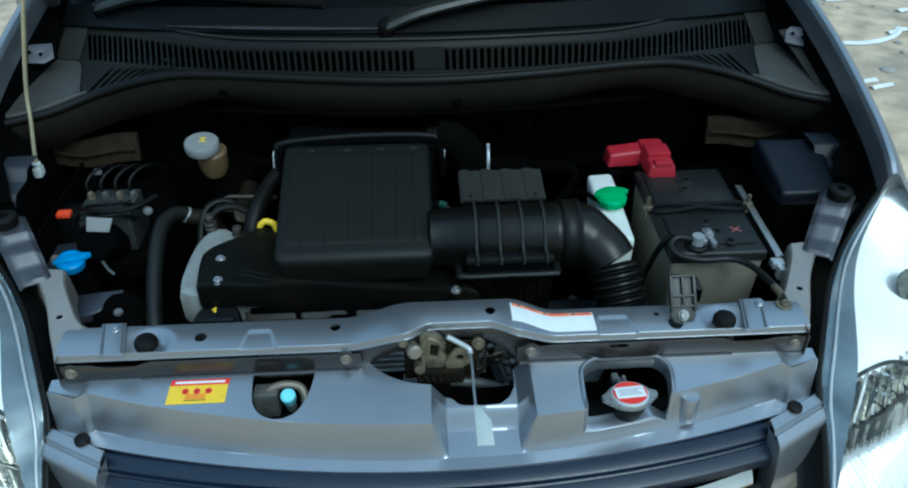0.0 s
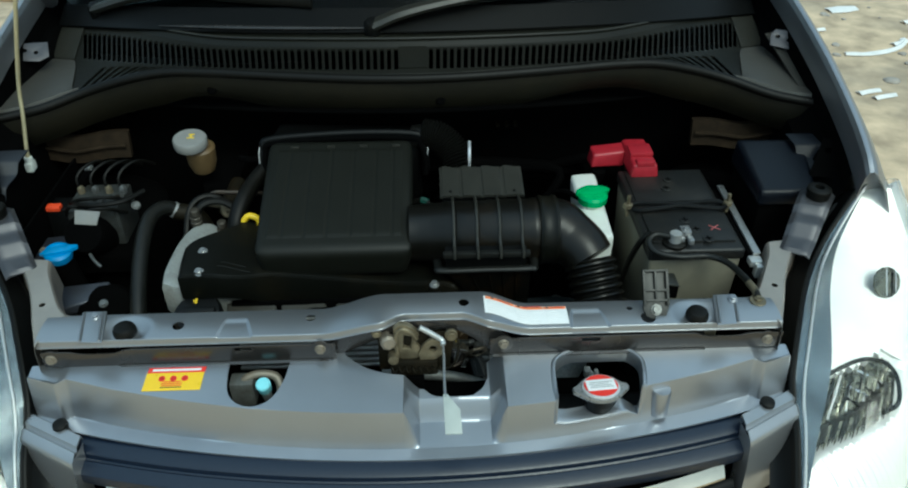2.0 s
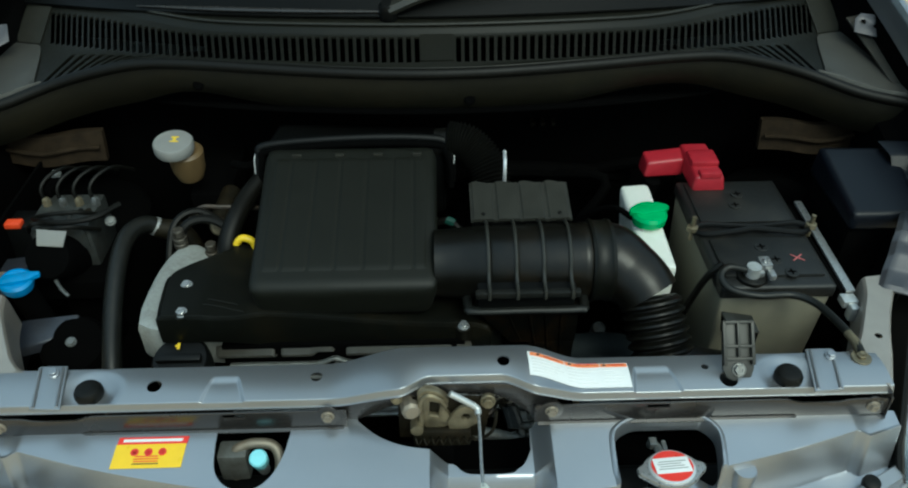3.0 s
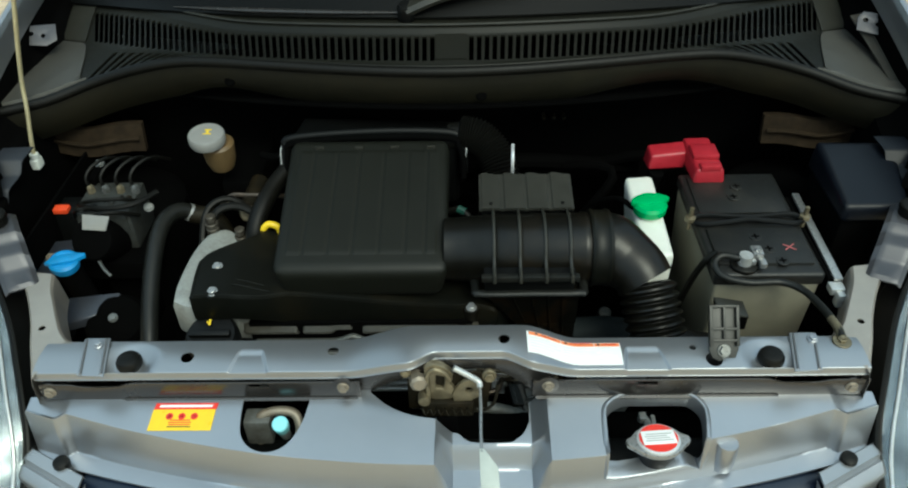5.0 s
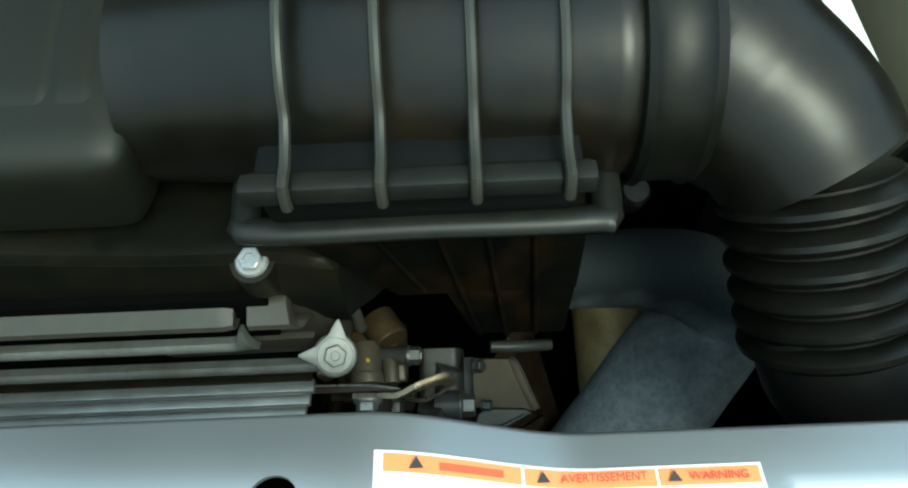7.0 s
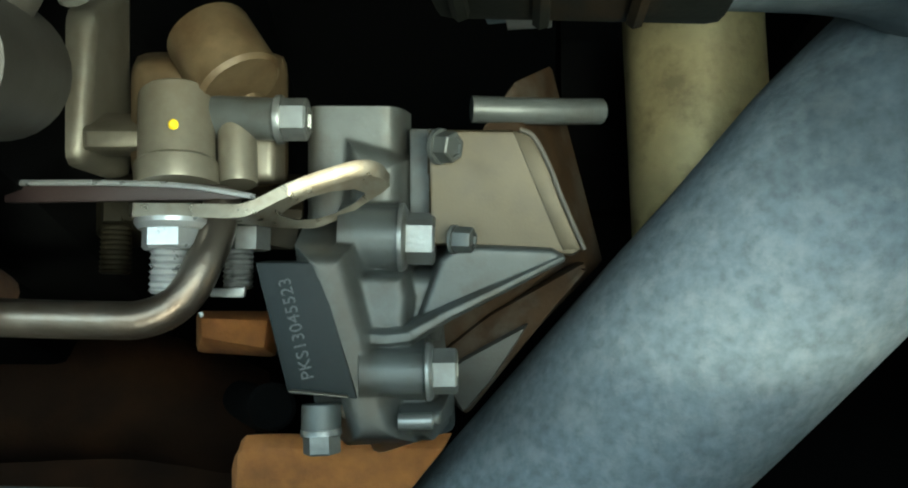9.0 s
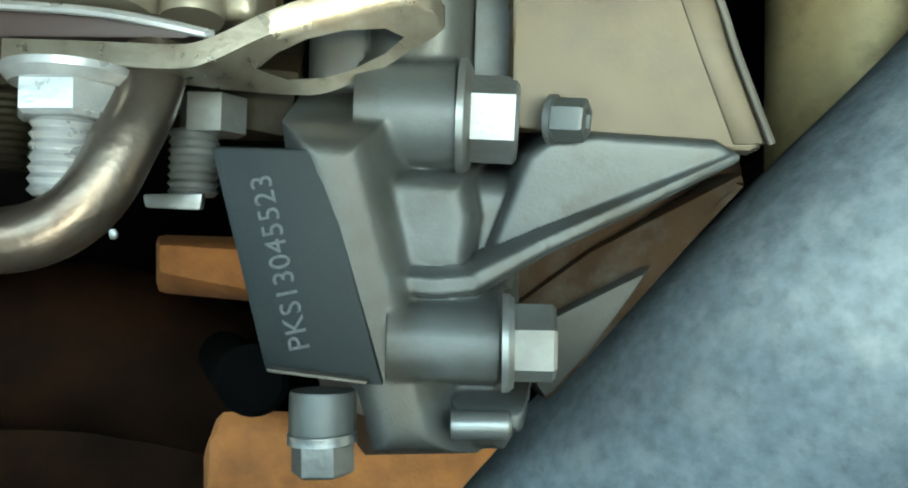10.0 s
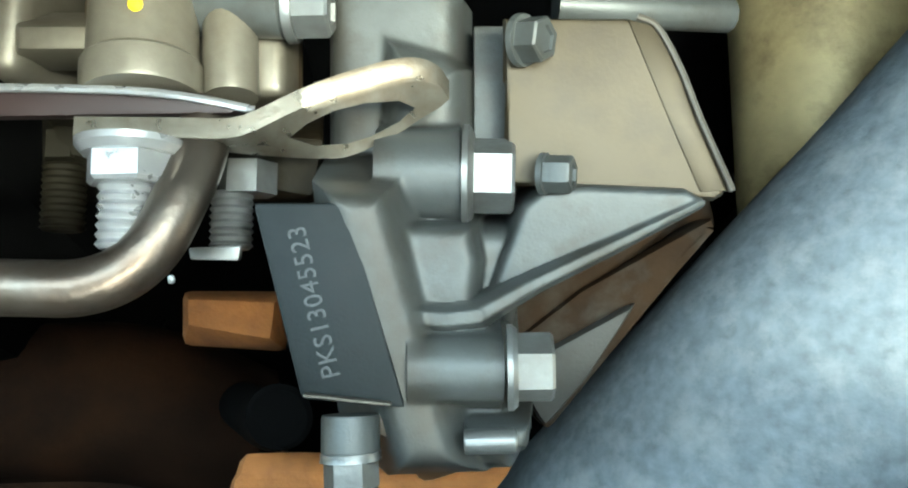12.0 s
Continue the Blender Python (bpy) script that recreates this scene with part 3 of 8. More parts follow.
def support_front(x):
    return 0.668 + 0.016 * smoothstep(-0.045, -0.01, x) * (1 - smoothstep(0.06, 0.10, x)) - 0.008 * bulge(x)


def box_mask(x, y, x0, x1, y0, y1, e):
    return smoothstep(x0 - e, x0 + e, x) * (1 - smoothstep(x1 - e, x1 + e, x)) * smoothstep(y0 - e, y0 + e, y) * (1 - smoothstep(y1 - e, y1 + e, y))


def tab_drop(x, y):
    """Two pressed recesses, open to the front."""
    d = 0.0
    for a, b, la, lb in ((-0.244, -0.202, 0.25, -0.35), (0.199, 0.247, 0.16, -0.30)):
        a2, b2 = a + la * (y - 0.67), b + lb * (y - 0.67)
        d += 0.0024 * smoothstep(a2 - 0.002, a2 + 0.002, x) * (1 - smoothstep(b2 - 0.002, b2 + 0.002, x)) * (1 - smoothstep(0.6900, 0.7010, y))
    return d


def support_top(x, v):
    """v runs from the front lip (0) over the top to the rear flange (1)."""
    front, rear = support_front(x), 0.7155
    base = 0.702 + 0.022 * bulge(x)
    if v < 0.14:
        k = v / 0.14
        return Vector((x, front - 0.003 * (1 - k), base - 0.0085 * (1 - k * k * (3 - 2 * k)) - 0.6 * k * tab_drop(x, front)))
    if v > 0.9:
        k = (v - 0.9) / 0.1
        return Vector((x, rear + 0.003 * math.sin(k * 1.5), base - 0.014 * k * k))
    k = (v - 0.14) / 0.76
    y = front + (rear - front) * k
    z = base + 0.003 * math.sin(k * math.pi)
    for a in (-0.36, 0.363):
        z -= 0.005 * smoothstep(0.036, 0.016, math.hypot(x - a, (y - 0.684) * 1.2))
    return Vector((x, y, z - tab_drop(x, y)))


def dense(a, b, step, fine, centres, reach):
    """Stations from a to b, closer together near the given centres."""
    out, x = [], a
    while x < b:
        out.append(x)
        x += fine if min(abs(x - c) for c in centres) < reach else step
    return out + [b]


holes = [(-0.130, 0.696, 0.0065), (0.064, 0.692, 0.0065), (-0.295, 0.688, 0.0075), (0.2985, 0.680, 0.0095), (0.278, 0.697, 0.004), (-0.412, 0.690, 0.003), (0.45, 0.70, 0.0035)]
bm = punched(support_top, dense(-0.466, 0.468, 0.0030, 0.0009, (-0.240, -0.207, 0.2015, 0.243, *[h[0] for h in holes]), 0.011), linspace(0, 0.2, 14) + linspace(0.22, 0.66, 18) + linspace(0.67, 0.88, 16) + linspace(0.89, 1, 8), 0.0016, holes)
support = part("radiator_support", bm, PAINT, car, "silver-grey painted pressed-steel crossmember with punched holes")

# closing face of the crossmember over the latch
face = [(-0.115, 0.690), (-0.108, 0.6655), (-0.085, 0.667), (-0.062, 0.680), (-0.02, 0.700), (0.03, 0.703), (0.055, 0.700), (0.075, 0.686), (0.098, 0.664), (0.118, 0.664), (0.12, 0.690), (0.09, 0.712), (0.05, 0.716), (-0.03, 0.716), (-0.08, 0.708)]
to_front = Matrix(((1, 0, 0, 0), (0, 0, -1, 0.672), (0, 1, 0, 0), (0, 0, 0, 1)))
part("front_face", plate(face, 0.0016, to_front, 0.0005), REFLTONED, support)


def strip(sign, x0, x1, label=""):
    """The bolted reinforcement strip below the crossmember's front lip."""
    n, top, low = [], [], []
    for k in range(41):
        x = x0 + (x1 - x0) * k / 40
        u = abs(x)
        zt = 0.6905 - 0.006 * smoothstep(0.355, 0.375, u) + 0.004 * smoothstep(0.41, 0.43, u)
        zl = 0.6645 - 0.006 * smoothstep(0.372, 0.385, u) + 0.006 * smoothstep(0.43, 0.44, u)
        top.append((x, zt)), low.append((x, zl))
    m = Matrix(((1, 0, 0, 0), (0, 0, -1, 0.664), (0, 1, 0, 0), (0, 0, 0, 1)))
    slot_x = -0.212 if sign < 0 else 0.224
    slot = round_rect(slot_x - 0.011, slot_x + 0.011, 0.6825, 0.6875, 0.0015)
    ob = part("reinforcement_strip", plate(top + low[::-1], 0.0026, m, 0.0011, [slot]), REFLTONED, car, "brownish-grey painted steel strip bolted along the crossmember, dark reflection in its colour")
    lip = part("folded_edge", sheet(lambda x, v: Vector((x, 0.6625 - 0.004 * v, 0.6655 - 0.006 * smoothstep(0.372, 0.385, abs(x)) - 0.002 * v)), linspace(x0 + sign * 0.0 + 0.004, x1 - 0.004, 40), [0, 0.5, 1], 0.0012), REFLTONED, ob)
    return ob


for sign, x0, x1 in ((-1, -0.462, -0.098), (1, 0.096, 0.470)):
    s = strip(sign, x0, x1)
    for x, z in ((sign * (0.117 if sign < 0 else 0.113), 0.683), (sign * 0.4505, 0.678)):
        part("bolt_tab", plate(ring_loop(x, z, 0.0125, 24), 0.0022, Matrix(((1, 0, 0, 0), (0, 0, -1, 0.6635), (0, 1, 0, 0), (0, 0, 0, 1))), 0.0006), REFLTONED, s)
        bolt(s, (x, 0.6605, z), (0, -1, 0), 0.0052, CASTWARM)

# side arms that run back from the crossmember to the lamp posts
for sign in (-1, 1):
    outer_a = smooth_path([(0.464, 0.662, 0), (0.474, 0.684, 0), (0.487, 0.712, 0), (0.502, 0.748, 0), (0.520, 0.784, 0), (0.540, 0.818, 0), (0.556, 0.842, 0)], 6)
    inner_a = smooth_path([(0.436, 0.7165, 0), (0.447, 0.7205, 0), (0.461, 0.736, 0), (0.474, 0.758, 0), (0.488, 0.784, 0), (0.500, 0.808, 0), (0.509, 0.836, 0)], 6)

    def arm_pt(i, v):
        """Across the arm: outer side wall, rounded shoulders, top, inner side wall."""
        o, n2 = outer_a[int(i)], inner_a[int(i)]
        out_v, down = [(-0.10, -0.050), (-0.06, -0.012), (-0.02, -0.003), (0.06, 0.0), (0.94, 0.0), (1.02, -0.003), (1.06, -0.012), (1.12, -0.045)], 0
        k = min(6.999, v * 7)
        a, b, f = out_v[int(k)], out_v[int(k) + 1], k - int(k)
        p = o.lerp(n2, a[0] + (b[0] - a[0]) * f)
        return Vector((sign * p.x, p.y, 0.7025 + a[1] + (b[1] - a[1]) * f))

    bm = sheet(arm_pt, range(len(outer_a)), linspace(0, 1, 29), 0.0014)
    bm = cut(bm, disc((sign * 0.4835, 0.7385, 0.66), 0.0042, 0.09, sides=16, round_=0))
    a = part("side_arm", bm, ARMPAINT, car, "warm grey painted steel arm with a small hole")
    # stepped bracket that holds the lamp
    prof = [(0.818, 0.702), (0.822, 0.7065), (0.840, 0.7085), (0.846, 0.713), (0.852, 0.7255), (0.858, 0.7285), (0.868, 0.729), (0.874, 0.732), (0.879, 0.7415), (0.886, 0.744), (0.912, 0.745), (0.918, 0.741)]
    br = part("lamp_bracket", sheet(lambda i, v: Vector((sign * (0.519 + 0.62 * (prof[i][0] - 0.818) + v * (0.038 + 0.08 * (prof[i][0] - 0.818))), prof[i][0] - 0.018 * v, prof[i][1] - 0.004 * smoothstep(0.85, 1.0, v) - 0.004 * smoothstep(0.15, 0.0, v))), range(len(prof)), [0, 0.05, 0.1, 0.15, 0.3, 0.5, 0.7, 0.85, 0.9, 0.95, 1], 0.0022), BRACKET, car, "grey painted stepped steel bracket beside the headlight")
    bolt_at = (sign * 0.593, 0.889, 0.745)
    part("rubber_post", lathe([(0, -0.004), (0.016, -0.004), (0.0165, 0.006), (0.0175, 0.008), (0.017, 0.013), (0.013, 0.0155), (0.007, 0.0155), (0.006, 0.006), (0, 0.006)], bolt_at), RUBBER, br, "round black rubber post with a hollow top")

# rubber stops, fasteners and the locator bracket on the crossmember
for x, y in ((-0.360, 0.682), (0.362, 0.682)):
    part("rubber_stop", lathe([(0, -0.006), (0.0125, -0.006), (0.0145, 0.002), (0.0142, 0.006), (0.012, 0.0100), (0.008, 0.0115), (0.003, 0.0115), (0, 0.0115)], (x, y, 0.7005)), RUBBER, support, "round black rubber bonnet stop")
for x, y in ((-0.403, 0.6935), (0.415, 0.6935)):
    m = Matrix.Translation((0, 0, 0.7045))
    sx = 1 if x > 0 else -1
    strap = part("strap", plate([(sx * 0.380, 0.658), (sx * 0.411, 0.660), (sx * 0.421, 0.717), (sx * 0.392, 0.717)], 0.0026, m, 0.001), PAINT, support, "silver-grey painted strap welded across the crossmember")
    for d in (0.003, 0.026):
        part("strap_ridge", tube([(sx * (0.3815 + d), 0.661, 0.7068), (sx * (0.3935 + d), 0.714, 0.7068)], 0.0022, 8, 3), PAINT, strap)
    bolt(strap, (x, 0.706, 0.7078), (0, 0, 1), 0.0048, PAINT)
up_m = Matrix.Translation((0.3095, 0.690, 0.7085)) @ Matrix.Rotation(radians(48), 4, "X")
tab = part("duct_bracket", plate([(-0.0165, 0.0), (-0.013, -0.009), (-0.006, -0.0125), (0.006, -0.0125), (0.013, -0.009), (0.0165, 0.0), (0.0155, 0.050), (-0.0155, 0.050)], 0.004, up_m, 0.0012), PANEL, support, "ribbed black plastic bracket screwed to the crossmember")
for x0, x1, y0, y1 in ((-0.0165, -0.013, 0.004, 0.05), (0.013, 0.0165, 0.004, 0.05), (-0.0015, 0.0015, 0.012, 0.05), (-0.0155, 0.0155, 0.022, 0.025), (-0.0155, 0.0155, 0.047, 0.050), (-0.0155, 0.0155, 0.009, 0.012)):
    part("rib", moved(box(x0, x1, y0, y1, 0.003, 0.009, 0.0006), up_m), PANEL, tab)
bolt(tab, up_m @ Vector((0, -0.001, 0.004)), up_m.to_3x3() @ Vector((0, 0, 1)), 0.0058, DULLZINC)
bolt(support, (0.448, 0.705, 0.7045), (0, 0, 1), 0.0052, GOLDZINC, name="earth_bolt")


def label_sheet(outline, drop, parent, mat, name, label=""):
    """A thin label that follows the crossmember's top."""
    (x0, x1, y0, y1) = outline

    def on(u, v):
        x, y = x0 + (x1 - x0) * u, y0 + (y1 - y0) * v
        front = support_front(x)
        k = (y - front) / (0.7155 - front)
        p = support_top(x, 0.14 + 0.76 * min(1, max(0.0, k)))
        return Vector((x, y, p.z + drop))

    return part(name, sheet(on, linspace(0, 1, 24), linspace(0, 1, 6), 0.0005), mat, parent, label)


lab = label_sheet((0.0895, 0.1965, 0.6725, 0.7045), 0.0009, support, PAPER, "warning_label", "white label with an orange header strip")
for a, b in ((0.092, 0.1285), (0.1295, 0.1665), (0.1675, 0.1955)):
    head = label_sheet((a, b, 0.6985, 0.7035), 0.0014, lab, LABELO, "label_header")
random.seed(8)
for row in range(5):
    for a, b in ((0.093, 0.127), (0.131, 0.165), (0.169, 0.194)):
        label_sheet((a, a + (b - a) * random.uniform(0.6, 1.0), 0.6935 - row * 0.0042, 0.6947 - row * 0.0042), 0.0013, lab, PALEINK, "printed_line")
for a in (0.1005, 0.1345, 0.1715):
    tri_m = Matrix.Translation((a, 0.6995, support_top(a, 0.7).z + 0.0022))
    part("warning_mark", plate([(-0.0019, 0), (0.0019, 0), (0, 0.0032)], 0.0003, tri_m, 0), INK, lab)
for word, a, wide in (("", 0.1065, 0.017), ("AVERTISSEMENT", 0.1395, 0.024), ("WARNING", 0.1755, 0.0165)):
    if not word:
        label_sheet((a, a + wide, 0.6998, 0.7018), 0.0018, lab, PRINTRED, "printed_word")
        continue
    text = bpy.data.curves.new("word", "FONT")
    text.body, text.size, text.extrude = word, 0.0034, 0.00008
    tmp = new("tmp", text)
    me = bpy.data.meshes.new_from_object(tmp.evaluated_get(bpy.context.evaluated_depsgraph_get()))
    bpy.data.objects.remove(tmp)
    span = max(v.co.x for v in me.vertices)
    me.transform(Matrix.Translation((a, 0.6997, max(support_top(a, 0.7).z, support_top(a + wide, 0.7).z) + 0.0024)) @ Matrix.Diagonal((wide / span, 1, 1, 1)))
    link("printed_word", me, LABELR, lab, smooth=False)


# ---- moulded cover between crossmember and grille ----
def cover_edge(x):
    return 0.580 + 0.34 * x * x - 0.010 * smoothstep(0.430, 0.446, abs(x))


def ramp(a, b, x, e):
    """A straight ramp from 0 to 1 with its two corners rounded."""
    t = (x - a) / (b - a)
    k = e / (b - a)
    lo = 0.5 * (t + math.sqrt(t * t + k * k))
    t2 = 1 - t
    hi = 0.5 * (t2 + math.sqrt(t2 * t2 + k * k))
    return min(1, max(0, (lo - hi + 1) * 0.5))


def cover_height(x, y):
    f = cover_edge(x)
    top = 0.652 + 0.16 * (y - 0.585)
    low = 0.5985 + 0.10 * (y - 0.57)
    m = ramp(f - 0.0095, f - 0.001, y, 0.0032) * 1.0
    notch = ramp(-0.012, 0.004, x, 0.005) * (1 - ramp(0.096, 0.111, x, 0.005))
    floor = low + 0.08 * max(0.0, y - 0.57) + 0.024 * ramp(0.6065, 0.6185, y, 0.005)
    z = low + (top - low) * m
    z = z * (1 - notch) + notch * min(z, floor)
    z -= 0.0025 * smoothstep(0.430, 0.444, abs(x)) * smoothstep(f - 0.004, f + 0.004, y)
    return z - 0.055 * smoothstep(0.479, 0.488, abs(x)) ** 2


us = linspace(-0.488, -0.428, 56) + linspace(-0.425, -0.016, 150) + linspace(-0.0152, 0.1152, 190) + linspace(0.118, 0.425, 120) + linspace(0.428, 0.488, 56)
vs = linspace(0, 0.6, 16) + linspace(0.62, 1, 36) + linspace(1.04, 2, 40)


def cover_point(u, v):
    front = 0.5535 + 0.31 * u * u
    end = smoothstep(0.43, 0.488, abs(u))
    back = 0.672 - 0.006 * end
    wall = cover_edge(u) + 0.004
    y = front + (wall - front) * v if v <= 1 else wall + (back - wall) * (v - 1)
    return Vector((u, y, cover_height(u, y)))


bm = sheet(cover_point, us, vs, 0.0028)
u_hole = smooth_path([(-0.2325, 0.645, 0), (-0.230, 0.622, 0), (-0.2225, 0.607, 0), (-0.210, 0.598, 0), (-0.195, 0.5955, 0), (-0.180, 0.601, 0), (-0.169, 0.614, 0), (-0.161, 0.634, 0), (-0.157, 0.655, 0)], 4)
latch_hole = smooth_path([(-0.088, 0.668, 0), (-0.066, 0.650, 0), (-0.040, 0.639, 0), (-0.010, 0.634, 0), (0.010, 0.634, 0), (0.020, 0.626, 0), (0.032, 0.6225, 0), (0.068, 0.6225, 0), (0.078, 0.627, 0), (0.086, 0.634, 0), (0.093, 0.648, 0)], 4)


def cap_hole(inset):
    """The rounded window over the radiator cap; its front edge lies low on the wall."""
    c = [(0.170, 0.5835), (0.1705, 0.61), (0.1725, 0.643), (0.179, 0.6555), (0.193, 0.664), (0.21, 0.6665), (0.266, 0.6660), (0.2805, 0.6620), (0.2895, 0.650), (0.2905, 0.635), (0.2865, 0.61), (0.283, 0.5995), (0.2805, 0.5985)]
    q = [(p.x, p.y) for p in smooth_path([(x, y, 0) for x, y in c], 5)]
    q += [(0.2805 - 0.1105 * k / 8, cover_edge(0.2805 - 0.1105 * k / 8) - 0.0068) for k in range(1, 8)]
    out = []
    for x, y in q:
        d = Vector((0.229 - x, 0.626 - y))
        out.append((x + math.copysign(inset, d.x) * min(1, abs(d.x) / 0.04), y + (math.copysign(inset, d.y) * min(1, abs(d.y) / 0.03) if y > 0.615 else 0)))
    return out


cutters = [
    plate([(-0.2325, 0.70)] + [(p.x, p.y) for p in u_hole] + [(-0.155, 0.70)], 0.2, Matrix.Translation((0, 0, 0.56)), 0),
    plate(cap_hole(0.004), 0.2, Matrix.Translation((0, 0, 0.56)), 0),
    plate([(-0.090, 0.70)] + [(p.x, p.y) for p in latch_hole] + [(0.094, 0.70)], 0.2, Matrix.Translation((0, 0, 0.56)), 0),
]
for c in cutters:
    bm = cut(bm, c)
cover = part("grille_cover", bm, COVER, car, "silver-grey moulded plastic cover behind the grille with openings")
# raised rim and inner sill of the cap opening
rim_xy = cap_hole(0.0015)
rim_xy = [(a[0] + (b[0] - a[0]) * k / 2, a[1] + (b[1] - a[1]) * k / 2) for a, b in zip(rim_xy, rim_xy[1:] + rim_xy[:1]) for k in range(2)]
rim_line = [Vector((x, y, min(0.6655, cover_height(x, y)) + 0.001)) for x, y in rim_xy]
bm = bmesh.new()
rim = []
for i, q in enumerate(rim_line):
    c = Vector((0.2295, 0.6215, q.z))
    o = (q - c).normalized()
    on_wall = smoothstep(0.606, 0.596, q.y)
    rim.append([bm.verts.new(q + (1 - on_wall) * (o * a + Vector((0, 0, h))) + on_wall * Vector((0, -h, -a)) + on_wall * Vector((o.x * a, 0, 0))) for a, h in ((-0.0040, -0.020), (-0.0036, -0.0004), (-0.0028, 0.0010), (-0.0012, 0.0014), (0.0006, 0.0006), (0.0022, -0.0006), (0.0036, -0.003))])
for i in range(len(rim)):
    a, b = rim[i], rim[(i + 1) % len(rim)]
    for k in range(6):
        bm.faces.new((a[k], a[k + 1], b[k + 1], b[k]))
part("opening_rim", bm, COVER, cover)
part("opening_sill", sheet(lambda x, v: Vector((x, cover_edge(x) - 0.0050 + 0.012 * v, 0.6085 - 0.002 * v)), linspace(0.172, 0.280, 12), [0, 0.4, 0.8, 1], 0.002), COVER, cover)
part("clip_boss", lathe([(0, 0), (0.0130, 0), (0.0125, 0.036), (0.0112, 0.0395), (0, 0.0400)], (0.3065, 0.6095, 0.608), (0, 0, 1), 28), COVER, cover)

# yellow warning sticker that runs from the cover up on to the strip
random.seed(3)


def sticker(x0, x1, y0, y1, up, mat, name, parent, shear=0.001):
    def on(u, v):
        y = y0 + (y1 - y0) * v
        x = x0 + (x1 - x0) * u + shear * (v - 0.5)
        return Vector((x, y, cover_height(x, y) + up))

    return part(name, sheet(on, linspace(0, 1, 8), linspace(0, 1, 6), 0.0003), mat, parent)


stk = sticker(-0.333, -0.262, 0.6215, 0.6475, 0.0006, LABELY, "warning_sticker", cover)
tagged(stk, "yellow sticker with a red header and printed marks")
sticker(-0.3315, -0.2605, 0.6475, 0.6555, 0.0007, LABELR, "sticker_header", stk)
sticker(-0.326, -0.266, 0.650, 0.653, 0.0011, PAPER, "printed_line", stk)
for k, x in enumerate((-0.312, -0.298, -0.284)):
    t = part("printed_mark", lathe([(0.0025, 0), (0.0025, 0.0002), (0.0042, 0.0002), (0.0042, 0)], (x, 0.6385, cover_height(x, 0.6385) + 0.0012), (0, -0.16, 1), 18), LABELR, stk)
for k in range(4):
    w = random.uniform(0.02, 0.03)
    sticker(-0.299 - w / 2, -0.299 + w / 2, 0.6335 - 0.0027 * k, 0.6345 - 0.0027 * k, 0.0011, LABELR if k < 3 else INK, "printed_line", stk, 0.0005)

# ---- grille ----
def grille_lip(x):
    return 0.5535 + 0.31 * x * x


steps = [(0.004, 0.5945), (-0.002, 0.5945), (-0.016, 0.5905), (-0.0185, 0.5885), (-0.0195, 0.582), (-0.0215, 0.5805), (-0.0245, 0.5825), (-0.0375, 0.5785), (-0.0405, 0.576), (-0.0415, 0.566), (-0.036, 0.556)]
grille = part("grille", sheet(lambda x, k: Vector((x * (1 - 0.0 * k), grille_lip(x) + steps[k][0], steps[k][1])), linspace(-0.418, 0.418, 90), range(len(steps)), 0.003), BLUEPLASTIC, car, "dark blue-black stepped grille with a chrome strip")
part("chrome_strip", sheet(lambda x, v: Vector((x, 0.497 + 0.44 * x * x - 0.012 * v, 0.5575 - 0.012 * v - 0.002 * math.sin(3.14 * v) + 0.0015 * math.sin(3.14 * v))), linspace(-0.383, 0.388, 60), linspace(0, 1, 8), 0.004), CHROME, grille, "curved pale chrome strip")
for dy, z in ((0.010, 0.532), (0.006, 0.500), (0.004, 0.468)):
    part("grille_bar", sheet(lambda x, v: Vector((x, 0.500 + 0.44 * x * x - dy - 0.012 * v, z - 0.010 * v * v)), linspace(-0.40, 0.404, 40), linspace(0, 1, 5), 0.006), PLASTIC, grille)
part("grille_back", sheet(lambda x, v: Vector((x, 0.56 + 0.31 * x * x, 0.590 - 0.25 * v)), linspace(-0.412, 0.416, 30), [0, 1], 0.004, (0, 1, 0)), SHADEBLACK, grille)
for sign in (-1, 1):
    # painted corner beside the grille: a pad with its plug, a groove, a lit strip, then the falling face
    prof = [(0.000, 0.6065), (0.001, 0.6110), (0.003, 0.6125), (0.018, 0.6115), (0.0200, 0.6075), (0.0225, 0.6060), (0.0245, 0.6085), (0.0265, 0.6095), (0.0375, 0.6045), (0.0400, 0.6010), (0.0415, 0.594), (0.047, 0.560), (0.052, 0.50)]

    def corner(u, k):
        x = 0.410 + 0.080 * u + 0.0015 * smoothstep(9, 12, k)
        return Vector((sign * x, 0.5965 + 0.042 * u - prof[k][0] * (1 - 0.06 * u), prof[k][1] - 0.003 * smoothstep(0.95, 1.0, u)))

    c = part("grille_corner", sheet(corner, linspace(0, 0.94, 14) + [0.96, 0.98, 1.0], range(len(prof)), 0.003), CORNERPAINT, car, "silver-grey painted corner panel beside the grille")
    part("corner_return", sheet(lambda k, v: corner(0, k) + Vector((-sign * 0.002 * v, 0.030 * v, 0)), range(8, len(prof)), [0, 0.5, 1], 0.002, (0, 1, 0)), CORNERPAINT, c)
    part("rubber_plug", lathe([(0, -0.004), (0.0085, -0.004), (0.0095, 0.001), (0.0088, 0.0055), (0.005, 0.0075), (0, 0.0075)], (sign * (0.444 + 0.004 * sign), 0.6115, 0.6115), (0, -0.1, 1)), RUBBER, c, "black rubber plug")
